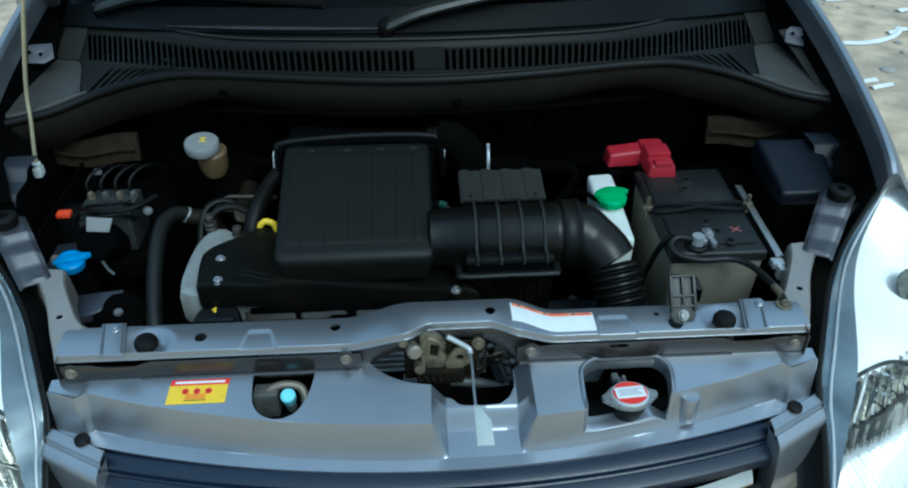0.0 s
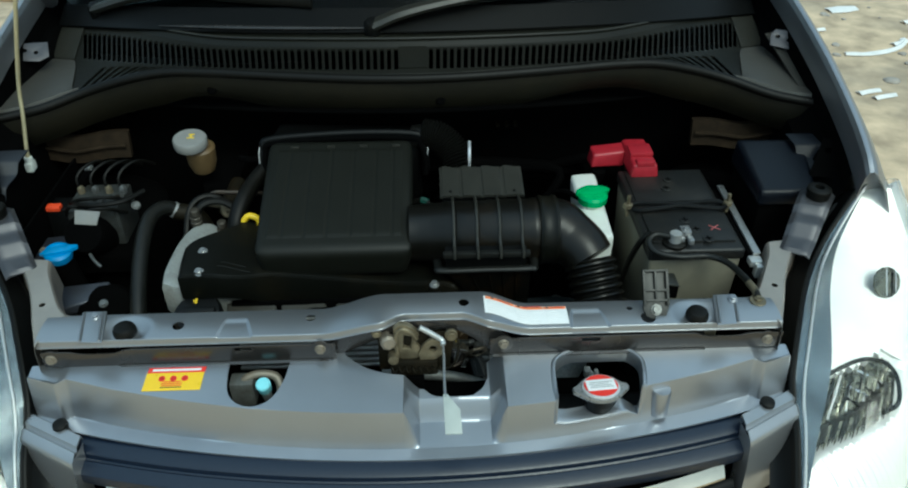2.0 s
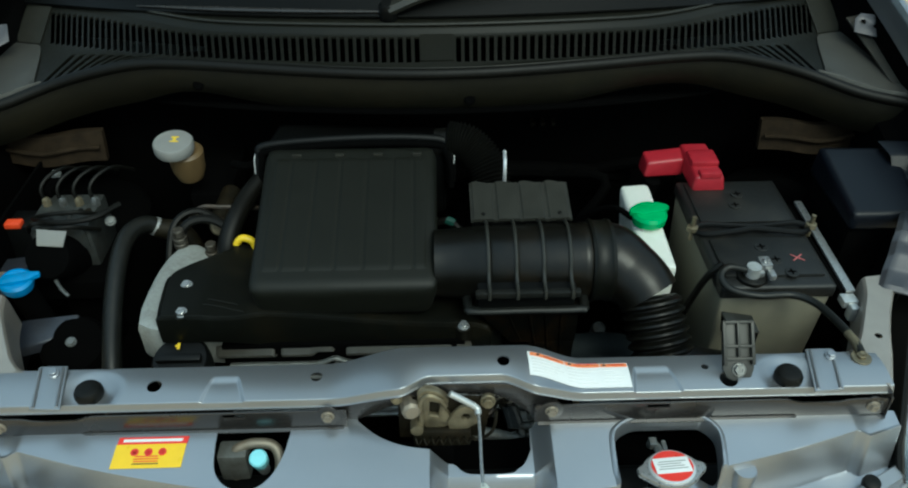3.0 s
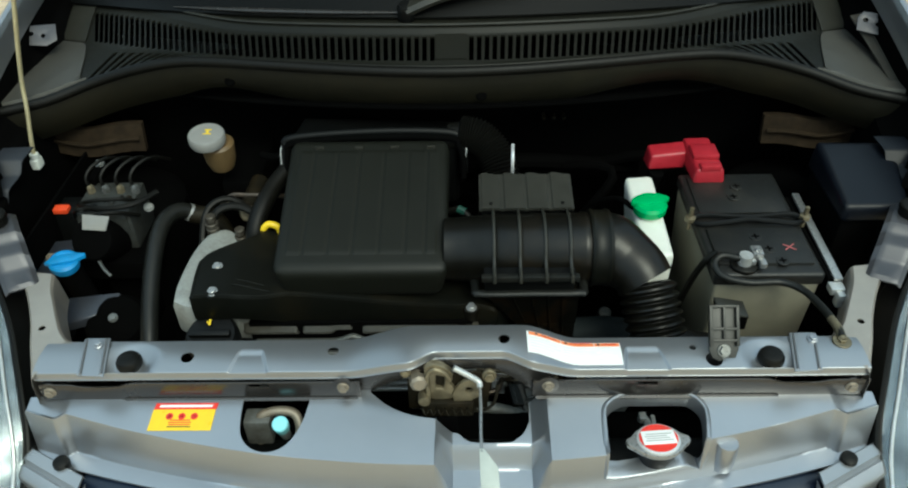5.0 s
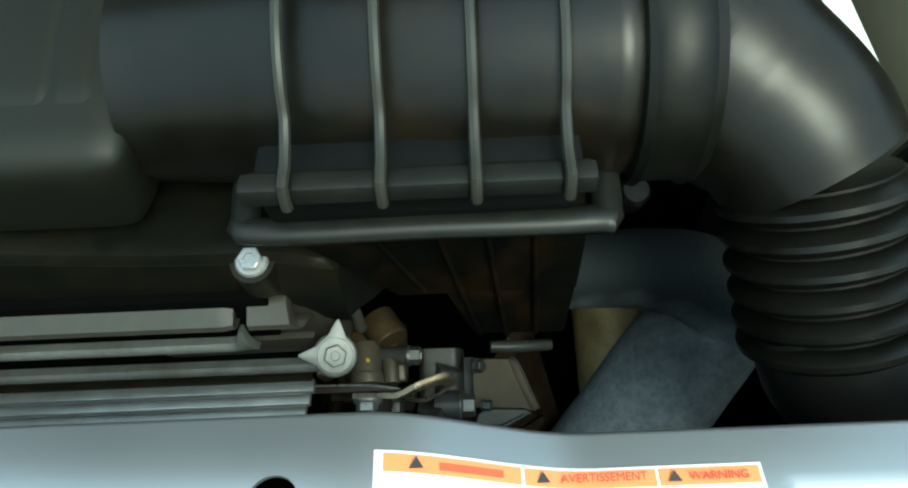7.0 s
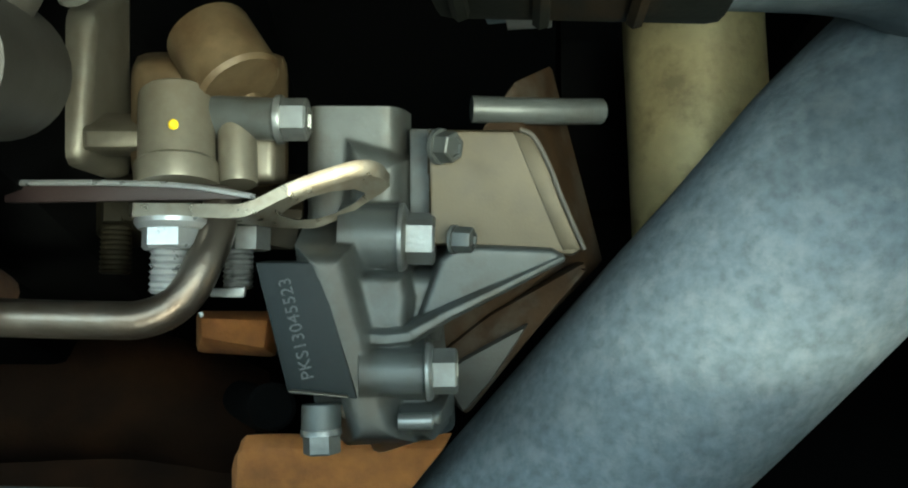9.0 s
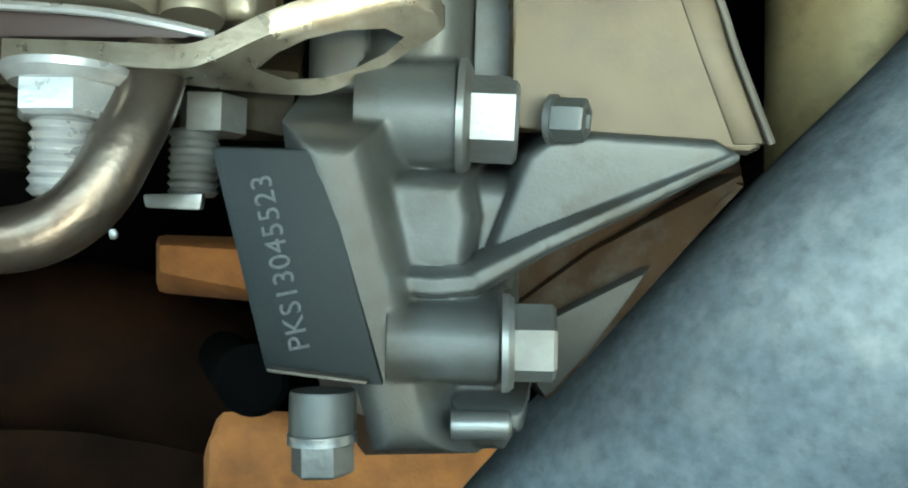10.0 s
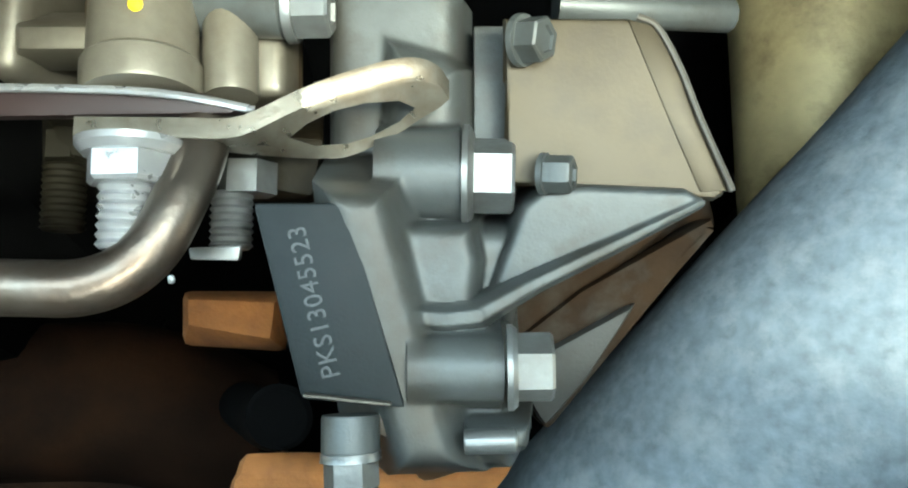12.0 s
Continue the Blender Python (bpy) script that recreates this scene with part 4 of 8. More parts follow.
part("bumper", sheet(lambda x, v: Vector((x, 0.49 + 0.30 * x * x - 0.05 * math.sin(v * 2.6), 0.47 - 0.42 * v)), linspace(-0.73, 0.73, 60), linspace(0, 1, 14), 0.004, (0, 1, 0)), PAINT, car, "silver-grey painted front bumper")


# ---- headlights ----
def lamp_curves(sign):
    inner = smooth_path([(0.474, 0.515, 0.540), (0.485, 0.575, 0.588), (0.491, 0.616, 0.607), (0.495, 0.643, 0.629), (0.506, 0.673, 0.648), (0.522, 0.710, 0.664), (0.550, 0.768, 0.684), (0.592, 0.828, 0.706), (0.654, 0.883, 0.766)], 6)
    outer = smooth_path([(0.475, 0.470, 0.480), (0.530, 0.482, 0.485), (0.590, 0.510, 0.495), (0.640, 0.548, 0.515), (0.680, 0.600, 0.545), (0.705, 0.660, 0.585), (0.718, 0.730, 0.630), (0.724, 0.810, 0.698), (0.704, 0.885, 0.772)], 6)
    flip = Vector((sign, 1, 1))
    return [p * flip for p in inner], [p * flip for p in outer]


for sign in (-1, 1):
    inner, outer = lamp_curves(sign)
    n = len(inner)
    out = Vector((sign * 0.35, -0.55, 0.75)).normalized()

    def surface(depth, shrink=0.0):
        def fn(i, v):
            a, b = inner[int(i)], outer[int(i)]
            v2 = shrink + v * (1 - 2 * shrink)
            k = i / (n - 1)
            return a.lerp(b, v2) + out * (0.055 * math.sin(math.pi * v2) * math.sin(math.pi * (0.12 + 0.8 * k)) - depth)

        return fn

    def housing(i, v):
        """Shallow satin bowl, with a deeper fluted pocket at the front."""
        top, low = min(30.0, 19.5 + 26 * (v - 0.1)), 8.0 + 42 * (v - 0.25)
        pocket = smoothstep(low - 1.5, low + 1, i) * (1 - smoothstep(top - 1, top + 1, i)) * smoothstep(0.09, 0.15, v) * (1 - smoothstep(0.60, 0.68, v))
        return surface(0.016 + 0.014 * math.sin(math.pi * v) + 0.026 * pocket, 0.0)(i, v)

    head = part("headlight", sheet(housing, linspace(0, n - 1, 120), linspace(0, 1, 60), 0.003, -out), LAMPSATIN, car, "large clear swept-back headlight with a fluted chrome reflector")
    lens = part("lens", sheet(surface(0.0), range(n), linspace(0, 1, 24), 0.003, -out), LENS, head, "clear lens")
    lens.visible_shadow = False
    part("lens_border", sheet(lambda i, v: surface(0.005)(i, 0.004 + (0.125 + 0.03 * math.sin(i * 0.1)) * v), range(n), linspace(0, 1, 6), 0.002, -out), LAMPBAND, head, "grey-blue border along the lens")
    for side, nm in ((0.0, "inner_wall"), (1.0, "outer_wall")):
        edge = [surface(0.002)(i, side) for i in range(n)]
        # inner wall is near-black to stand for the gap's shade
        part(nm, sheet(lambda i, v: edge[int(i)] - out * (0.045 * v), range(n), [0, 0.5, 1], 0.003, (-sign if side < 0.5 else sign, 0.3, 0)), PLASTIC if side < 0.5 else LAMPSATIN, head)
    part("lens_rim", tube([surface(0.0)(i, 0.035) for i in range(0, n, 4)], 0.0022, 8, 3), STEEL, head, "bright line along the lens edge")
    part("seal", tube([inner[i] + Vector((-sign * 0.005, 0.003, -0.004)) for i in range(0, n, 6)] + [inner[-1] + Vector((-sign * 0.005, 0.003, -0.004))], 0.0035, 8, 4), RUBBER, head, "black rubber seal")

    lip = [p + Vector((-sign * 0.004, 0.004, -0.006)) for p in inner]
    # dark sheet added as the shade between lens and body
    part("gap_shade", sheet(lambda i, v: lip[int(i)] + Vector((-sign * 0.026 * v, 0.004 * v, -0.030 * math.sin(math.pi * 0.5 * v))), range(n), linspace(0, 1, 6), 0.002, (0, 0, -1)), PLASTIC, head, "dark sheet standing in for shade in the gap beside the lens")

    def reflector(u, v):
        v0 = 0.13 + 0.50 * v
        lo_i, hi_i = 8.3 + 42 * (v0 - 0.25), min(29.0, 19.5 + 26 * (v0 - 0.1))
        i = max(0.0, min(n - 1.001, lo_i + (hi_i - lo_i) * u))
        f = i - int(i)
        return surface(0.0455)(int(i), v0).lerp(surface(0.0455)(int(i) + 1, v0), f)

    part("reflector", sheet(reflector, linspace(0, 1, 24), linspace(0, 1, 30), 0.002, -out), LAMPFLUTE, head, "grey fluted reflector")

    # streaked pocket: flutes above the seam, teeth below it; streaks are bright and shaded chrome tones
    def at(i, v, depth):
        return surface(depth)(max(0, min(n - 1, round(i))), v)

    for k in range(46):
        v0 = 0.14 + 0.50 * (k + 0.35 * math.sin(k * 2.7)) / 46
        seam, top = 11.4 + 41.6 * (v0 - 0.2), min(29.5, 19.5 + 26 * (v0 - 0.1))
        if top - seam > 1:
            a, b = at(seam, v0, 0.046), at(top, v0 + 0.01 * math.sin(k * 2.1), 0.044)
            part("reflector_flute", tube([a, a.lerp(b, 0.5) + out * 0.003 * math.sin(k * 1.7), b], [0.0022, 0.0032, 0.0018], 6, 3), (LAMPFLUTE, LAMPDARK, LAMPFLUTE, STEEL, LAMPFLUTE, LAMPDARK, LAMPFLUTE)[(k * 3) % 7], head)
    for k in range(30):
        v0 = 0.16 + 0.46 * k / 30
        seam, low = 11.4 + 41.6 * (v0 - 0.2), 8.2 + 42 * (v0 - 0.25)
        a, b = at(seam, v0, 0.036), at(low, v0 + 0.012, 0.034)
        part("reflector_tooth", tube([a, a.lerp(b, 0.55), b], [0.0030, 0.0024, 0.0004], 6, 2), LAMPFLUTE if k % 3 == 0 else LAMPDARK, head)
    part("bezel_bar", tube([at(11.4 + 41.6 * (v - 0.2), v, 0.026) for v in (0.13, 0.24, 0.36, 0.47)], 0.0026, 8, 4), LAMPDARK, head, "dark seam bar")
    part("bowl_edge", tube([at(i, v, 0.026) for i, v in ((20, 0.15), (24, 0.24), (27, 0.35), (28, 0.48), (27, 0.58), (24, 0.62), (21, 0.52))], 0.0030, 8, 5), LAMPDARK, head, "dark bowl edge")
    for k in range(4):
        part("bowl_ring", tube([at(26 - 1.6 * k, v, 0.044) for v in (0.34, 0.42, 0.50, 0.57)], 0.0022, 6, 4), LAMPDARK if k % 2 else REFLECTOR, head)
    part("upper_lamp", lathe([(0.022, 0.004), (0.021, 0.006), (0.017, 0.000), (0.012, -0.005), (0.006, -0.008), (0.004, -0.004), (0.004, 0.002), (0, 0.003)], at(38, 0.52, 0.022), (sign * 0.2, -0.8, 0.55), 14), LAMPFLUTE, head, "small faceted upper lamp")
    # alternating tones imitate streaks reflected in the small lamp
    for k in range(9):
        c = at(38, 0.52, 0.018) + Vector((sign * 0.0042 * (k - 4), 0.0, 0.0))
        h = 0.020 * math.sqrt(max(0.05, 1 - ((k - 4) / 4.6) ** 2))
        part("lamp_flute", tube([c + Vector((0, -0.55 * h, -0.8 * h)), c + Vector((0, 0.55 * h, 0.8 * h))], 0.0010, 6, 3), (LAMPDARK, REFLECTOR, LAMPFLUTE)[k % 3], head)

    # ---- wings ----
    ridge = smooth_path([(0.648, 0.862, 0.800), (0.651, 0.890, 0.816), (0.657, 0.955, 0.838), (0.664, 1.06, 0.864), (0.669, 1.15, 0.883), (0.677, 1.27, 0.900), (0.686, 1.40, 0.913), (0.692, 1.50, 0.92)], 5)

    def wing(i, v):
        p = ridge[int(i)]
        drop = [(-0.012, -0.040), (-0.011, -0.026), (-0.008, -0.008), (-0.004, -0.001), (0.0, 0.0), (0.008, -0.006), (0.030, -0.036), (0.055, -0.095), (0.068, -0.19), (0.070, -0.35)]
        k = min(len(drop) - 1.001, v * (len(drop) - 1))
        a, b, f = drop[int(k)], drop[int(k) + 1], k - int(k)
        return Vector((sign * (p.x + a[0] * (1 - f) + b[0] * f), p.y, p.z + a[1] * (1 - f) + b[1] * f))

    w = part("wing", sheet(wing, range(len(ridge)), linspace(0, 1, 46), 0.0016, (-sign, 0, -0.4)), PAINT, car, "silver-grey painted front wing")
    part("wing_nose", sheet(lambda v, u: wing(5, 0.25 + 0.5 * v).lerp(inner[-1].lerp(outer[-1], v) + Vector((0, 0.003, -0.012)), u), linspace(0, 1, 14), linspace(0, 1, 6), 0.0016, (0, 1, 0)), PAINT, w, "painted nose of the wing behind the lamp")
    # inner ledge of the wing down into the bay
    ledge = [(-0.0125, -0.038), (-0.016, -0.075), (-0.030, -0.095), (-0.045, -0.105), (-0.050, -0.22), (-0.052, -0.42)]

    def inner_wing(i, v):
        p = ridge[int(i)]
        k = min(len(ledge) - 1.001, v * (len(ledge) - 1))
        a, b, f = ledge[int(k)], ledge[int(k) + 1], k - int(k)
        return Vector((sign * (p.x + a[0] * (1 - f) + b[0] * f), p.y, p.z + a[1] * (1 - f) + b[1] * f))

    part("inner_wing", sheet(inner_wing, range(6, len(ridge)), linspace(0, 1, 26), 0.0016, (sign, 0, -0.2)), SHADEBLACK, car, "inner wing panel, black with the bay's shade in its colour")
    face = Matrix.Rotation(radians(38), 4, "X")
    m = Matrix.Translation((sign * 0.652, 1.245, 0.843)) @ Matrix.Rotation(-sign * 0.25, 4, "Z") @ face
    br = part("wing_bracket", plate([(-0.020, -0.014), (0.014, -0.020), (0.030, -0.012), (0.030, 0.016), (-0.012, 0.018), (-0.020, 0.008)], 0.002, m, 0.0005, [ring_loop(-0.008, 0.004, 0.004, 12), ring_loop(0.010, -0.002, 0.0035, 12)]), BRACKET, w, "pressed bracket with a bolt")
    bolt(br, (sign * 0.668, 1.232, 0.822), (0, -0.7, 0.6), 0.0055, GOLDZINC)
    m = Matrix.Translation((sign * 0.632, 0.962, 0.764)) @ Matrix.Rotation(-sign * 0.5, 4, "Z") @ face
    fold = [(1.040, 0.767), (1.012, 0.766), (1.006, 0.763), (0.998, 0.750), (0.992, 0.747), (0.970, 0.746), (0.964, 0.742), (0.956, 0.725)]
    # the step on the fuse box side takes a darker tone
    part("wing_step", sheet(lambda k, v: Vector((sign * (0.598 + 0.002 * k + (0.052 - 0.002 * k) * v), fold[k][0] - 0.010 * v, fold[k][1] + 0.004 * v)), range(len(fold)), linspace(0, 1, 6), 0.0016), DARKSTEP if sign < 0 else FUSELID, w, "dark grey painted stepped pressing inside the wing")
    br2 = part("hinge_tab", plate([(-0.018, -0.034), (0.014, -0.030), (0.022, 0.03), (-0.012, 0.034)], 0.002, m, 0.0005, [ring_loop(0.0, 0.014, 0.005, 12)]), SHADEBLACK, w, "pressed steel tab with a hole")

# ---- bonnet, propped open behind the bay ----
hinge = Vector((0, 1.31, 0.985))


def bonnet_pt(x, v):
    a = radians(76)
    d = -0.02 + 0.92 * v
    q = hinge + Vector((0, -math.cos(a) * d, math.sin(a) * d))
    half = 0.66 - 0.10 * v * v
    return Vector((x * half, q.y - 0.05 * (1 - x * x) * math.sin(a) * 0.4 + 0.10 * x * x * (0.3 + 0.5 * v), q.z + 0.0))


bonnet = part("bonnet", sheet(bonnet_pt, linspace(-1, 1, 30), linspace(0, 1, 20), 0.02, (0, 0.9, 0.4)), PAINT, car, "silver-grey painted bonnet standing open")
# unseen underside, toned dark for its own shade and for reflections
part("inner_panel", sheet(lambda x, v: bonnet_pt(x * 0.94, 0.03 + 0.93 * v) + Vector((0, -0.006, 0)), linspace(-1, 1, 30), linspace(0, 1, 20), 0.004, (0, 0.9, 0.4)), BONNETIN, bonnet, "unseen inner panel, its own shade in the paint colour")

# ---- cowl, windscreen and bulkhead ----
def cowl_y(x):
    return 1.103 + 0.46 * x * x + 0.05 * x**4 - 0.025 * (1 - min(1, abs(x) / 0.58) ** 1.5)


def cowl_z(x):
    return 0.882 - 0.15 * x * x


def cowl_point(x, v):
    """v: 0 at the front seal, 1 at the glass."""
    y0, z0 = cowl_y(x), cowl_z(x)
    end = smoothstep(0.28, 0.56, abs(x))
    yf = 1.077 + 0.055 * smoothstep(0, 0.5, abs(x)) - 0.045 * smoothstep(0.5, 0.66, abs(x))
    zf = 0.858 - 0.06 * smoothstep(0.35, 0.66, abs(x))
    prof = [(yf, zf), (yf + 0.004, zf + 0.006), (y0 + 0.008, z0 - 0.016), (y0 + 0.056 + 0.03 * end, z0 + 0.003 + 0.012 * end), (y0 + 0.064 + 0.03 * end, z0 + 0.010 + 0.012 * end), (y0 + 0.085 + 0.02 * end, z0 + 0.016 + 0.012 * end)]
    k = min(4.999, v * 5)
    a, b, f = prof[int(k)], prof[int(k) + 1], k - int(k)
    return Vector((x, a[0] + (b[0] - a[0]) * f, a[1] + (b[1] - a[1]) * f))


bm = sheet(cowl_point, linspace(-0.655, 0.655, 160), linspace(0, 1, 40), 0.003)
slots = []
xs = [x for x in linspace(-0.575, 0.585, 108) if abs(x - 0.004) > 0.022]
for x in xs:
    a, b = cowl_point(x, 0.415), cowl_point(x, 0.59)
    lean = Vector((0.10 * x, 0, 0))
    low = [(x - 0.0033, a.y), (x + 0.0033, a.y), (x + 0.0033 + lean.x * 0.3, b.y), (x - 0.0033 + lean.x * 0.3, b.y)]
    slots.append(plate(low, 0.06, Matrix.Translation((0, 0, a.z - 0.03)), 0))
for sign in (-1, 1):
    for k in range(9):
        x = sign * (0.395 + 0.0165 * k)
        a, b = cowl_point(x, 0.20), cowl_point(x, 0.36)
        w = 0.0042
        slots.append(plate([(x - w + sign * 0.004, a.y), (x + w + sign * 0.004, a.y), (x + w - sign * 0.006, b.y), (x - w - sign * 0.006, b.y)], 0.07, Matrix.Translation((0, 0, a.z - 0.035)), 0))
bm = cut(bm, join(*slots))
cowl = part("cowl", bm, COWL, car, "weathered black plastic cowl with rows of vent slots")
part("plenum", sheet(lambda x, v: Vector((x, cowl_y(x) - 0.01 + 0.10 * v - 0.10 * smoothstep(0.43, 0.66, abs(x)) * (1 - v), cowl_z(x) - 0.075 - 0.02 * v - 0.03 * smoothstep(0.4, 0.66, abs(x)))), linspace(-0.65, 0.65, 50), linspace(0, 1, 6), 0.004), SHADEBLACK, cowl)
part("centre_tab", sheet(lambda x, v: cowl_point(x, 0.42 + 0.18 * v) + Vector((0, 0, 0.002)), linspace(-0.018, 0.026, 6), linspace(0, 1, 6), 0.002), COWL, cowl)
seal_pts = [cowl_point(x, 0.02) + Vector((0, -0.004, 0.0)) for x in linspace(-0.655, 0.655, 21)]
part("seal", tube(seal_pts, 0.0075, 10, 4), RUBBER, cowl, "black rubber bonnet seal")


for sign in (-1, 1):
    part("end_panel", sheet(lambda x, v: cowl_point(sign * x, 0.05 + 0.345 * v * smoothstep(0.50, 0.60, x)) + Vector((0, 0, 0.003 + 0.004 * math.sin(3.14 * v))), linspace(0.535, 0.655, 16), linspace(0, 1, 8), 0.002), ENDPANEL, cowl, "smooth paler end panel")
    part("end_panel", sheet(lambda x, v: cowl_point(sign * x, 0.40 + 0.20 * v) + Vector((0, 0, 0.003)), linspace(0.597, 0.650, 10), linspace(0, 1, 6), 0.002), PANEL, cowl)
part("end_ledge", sheet(lambda x, v: Vector((x, 1.085 + 0.02 * (x - 0.65) / 0.05 + 0.21 * v, 0.806 + 0.030 * v - 0.012 * smoothstep(0.68, 0.70, x))), linspace(0.640, 0.700, 8), linspace(0, 1, 12), 0.002), DUSTLEDGE, cowl, "dusty brown-grey ledge between cowl and wing")
# paler tube for the light caught along the cowl's rounded rim
part("rim_glint", tube([cowl_point(x, 0.83) + Vector((0, 0, 0.003)) for x in linspace(-0.65, 0.65, 25)], 0.0022, 8, 3), PANEL, cowl)


def apron(x, v):
    p = cowl_point(x, 0.0)
    drop = 0.060 - 0.016 * smoothstep(0.15, 0.3, x) * (1 - smoothstep(0.32, 0.45, x)) - 0.014 * smoothstep(-0.42, -0.33, x) * (1 - smoothstep(-0.33, -0.2, x))
    return Vector((x, p.y - 0.004 - 0.012 * math.sin(v * 2.4) + 0.02 * v, p.z - drop * v))


part("apron", sheet(apron, linspace(-0.65, 0.65, 70), linspace(0, 1, 10), 0.003, (0, 1, 0)), APRON, cowl, "dusty black plastic apron below the seal")
# near-black discs stand in for the shaded holes in the apron
for ax in (-0.318, 0.046):
    p = apron(ax, 0.62)
    part("apron_hole_mark", lathe([(0, -0.002), (0.007, -0.002), (0.008, 0.0), (0.005, 0.002), (0, 0.001)], (p.x, p.y - 0.001, p.z), (0, -1, 0.35), 16), SHADEBLACK, cowl)
glass_pts = lambda x, v: Vector((x * (1 - 0.12 * v), cowl_y(x) + 0.082 + 0.75 * v, cowl_z(x) + 0.020 + 0.52 * v))
screen = part("windscreen", sheet(glass_pts, linspace(-0.655, 0.655, 60), linspace(0, 1, 12), 0.005, (0, 0.5, -0.8)), WINDOW, car, "dark windscreen glass")
part("screen_edge", sheet(lambda x, v: glass_pts(x, -0.004 + 0.05 * v) + Vector((0, -0.001, 0.003)), linspace(-0.655, 0.655, 60), linspace(0, 1, 4), 0.002), PLASTIC, screen)
part("dashboard", sheet(lambda x, v: Vector((x, cowl_y(x) + 0.12 + 0.6 * v, cowl_z(x) - 0.03 + 0.06 * v)), linspace(-0.64, 0.64, 30), linspace(0, 1, 8), 0.02), SHADEBLACK, car)
part("roof", sheet(lambda x, v: Vector((x * (0.56 - 0.03 * v), 1.98 + 1.02 * v - 0.05 * x * x * (1 - v), 1.425 + 0.03 * math.sin(v * 3) - 0.05 * x**4)), linspace(-1, 1, 24), linspace(0, 1, 14), 0.02), PAINT, car, "silver-grey painted roof")
for sign in (-1, 1):
    part("pillar", tube([(sign * 0.675, 1.38, 0.89), (sign * 0.64, 1.66, 1.14), (sign * 0.565, 2.02, 1.41)], [0.032, 0.028, 0.028], 10, 6), PAINT, car)

    def side(y, v):
        """Side panel from the sill to the belt line, swelling a little."""
        return Vector((sign * (0.735 + 0.022 * math.sin(math.pi * v) - 0.045 * smoothstep(2.8, 3.1, y)), y, 0.20 + 0.70 * v))

    for y0, y1, nm in ((1.42, 2.02, "front_door"), (2.027, 2.52, "rear_door"), (2.527, 3.08, "rear_wing")):
        d = part(nm, sheet(side, linspace(y0, y1, 12), linspace(0, 1, 14), 0.02, (-sign, 0, 0)), PAINT, car, "silver-grey painted body panel")
        if nm != "rear_wing":
            part("door_handle", box(min(sign * 0.757, sign * 0.782), max(sign * 0.757, sign * 0.782), y1 - 0.16, y1 - 0.03, 0.745, 0.77, 0.006), PAINT, d)
        part("side_window", sheet(lambda y, v: Vector((sign * (0.728 - 0.165 * v), y + (0.30 * v if nm == "front_door" else -0.12 * v if nm == "rear_wing" else 0.0) * (1 if nm != "front_door" else (1 - (y - y0) / (y1 - y0))), 0.905 + 0.49 * v)), linspace(y0 + 0.02, y1 - 0.02, 8), linspace(0, 1, 6), 0.004, (-sign, 0, 0)), WINDOW, d, "tinted side window")
    part("door_pillar", tube([(sign * 0.725, 2.023, 0.90), (sign * 0.56, 2.023, 1.41)], 0.018, 8, 4), PLASTIC, car)
    part("door_pillar", tube([(sign * 0.725, 2.523, 0.90), (sign * 0.56, 2.523, 1.41)], 0.018, 8, 4), PLASTIC, car)
    part("rear_pillar", tube([(sign * 0.69, 3.06, 0.90), (sign * 0.55, 2.95, 1.41)], 0.035, 10, 4), PAINT, car)
    part("sill", box(min(sign * 0.66, sign * 0.735), max(sign * 0.66, sign * 0.735), 1.36, 2.50, 0.16, 0.22, 0.015), PAINT, car)
# unseen blocks added to keep the view through the windscreen dark
for x in (-0.33, 0.33):
    part("cabin_blocker", box(x - 0.25, x + 0.25, 2.05, 2.15, 0.24, 1.18, 0.04), SHADEBLACK, car)
part("cabin_floor", box(-0.70, 0.70, 1.35, 3.0, 0.20, 0.24, 0.01), SHADEBLACK, car)
hatch = part("tailgate", box(-0.66, 0.66, 3.05, 3.11, 0.2, 0.92, 0.03), PAINT, car, "silver-grey painted tailgate")
part("rear_window", sheet(lambda x, v: Vector((x * (0.64 - 0.10 * v), 3.08 - 0.10 * v, 0.92 + 0.49 * v)), linspace(-1, 1, 10), linspace(0, 1, 6), 0.005, (0, -1, 0)), WINDOW, hatch, "tinted rear window")
part("bulkhead", sheet(lambda x, v: Vector((x, 1.21 + 0.05 * v, 0.83 - 0.09 * smoothstep(0.36, 0.50, abs(x)) - (0.67 - 0.09 * smoothstep(0.36, 0.50, abs(x))) * v)), linspace(-0.66, 0.66, 40), linspace(0, 1, 10), 0.006, (0, 1, 0)), SHADEBLACK, car, "bulkhead, black with the bay's shade in its colour")
# unseen tray added to shut off the lit ground below the bay
part("undertray", box(-0.66, 0.66, 0.56, 1.40, 0.165, 0.185, 0.004), SHADEBLACK, car)
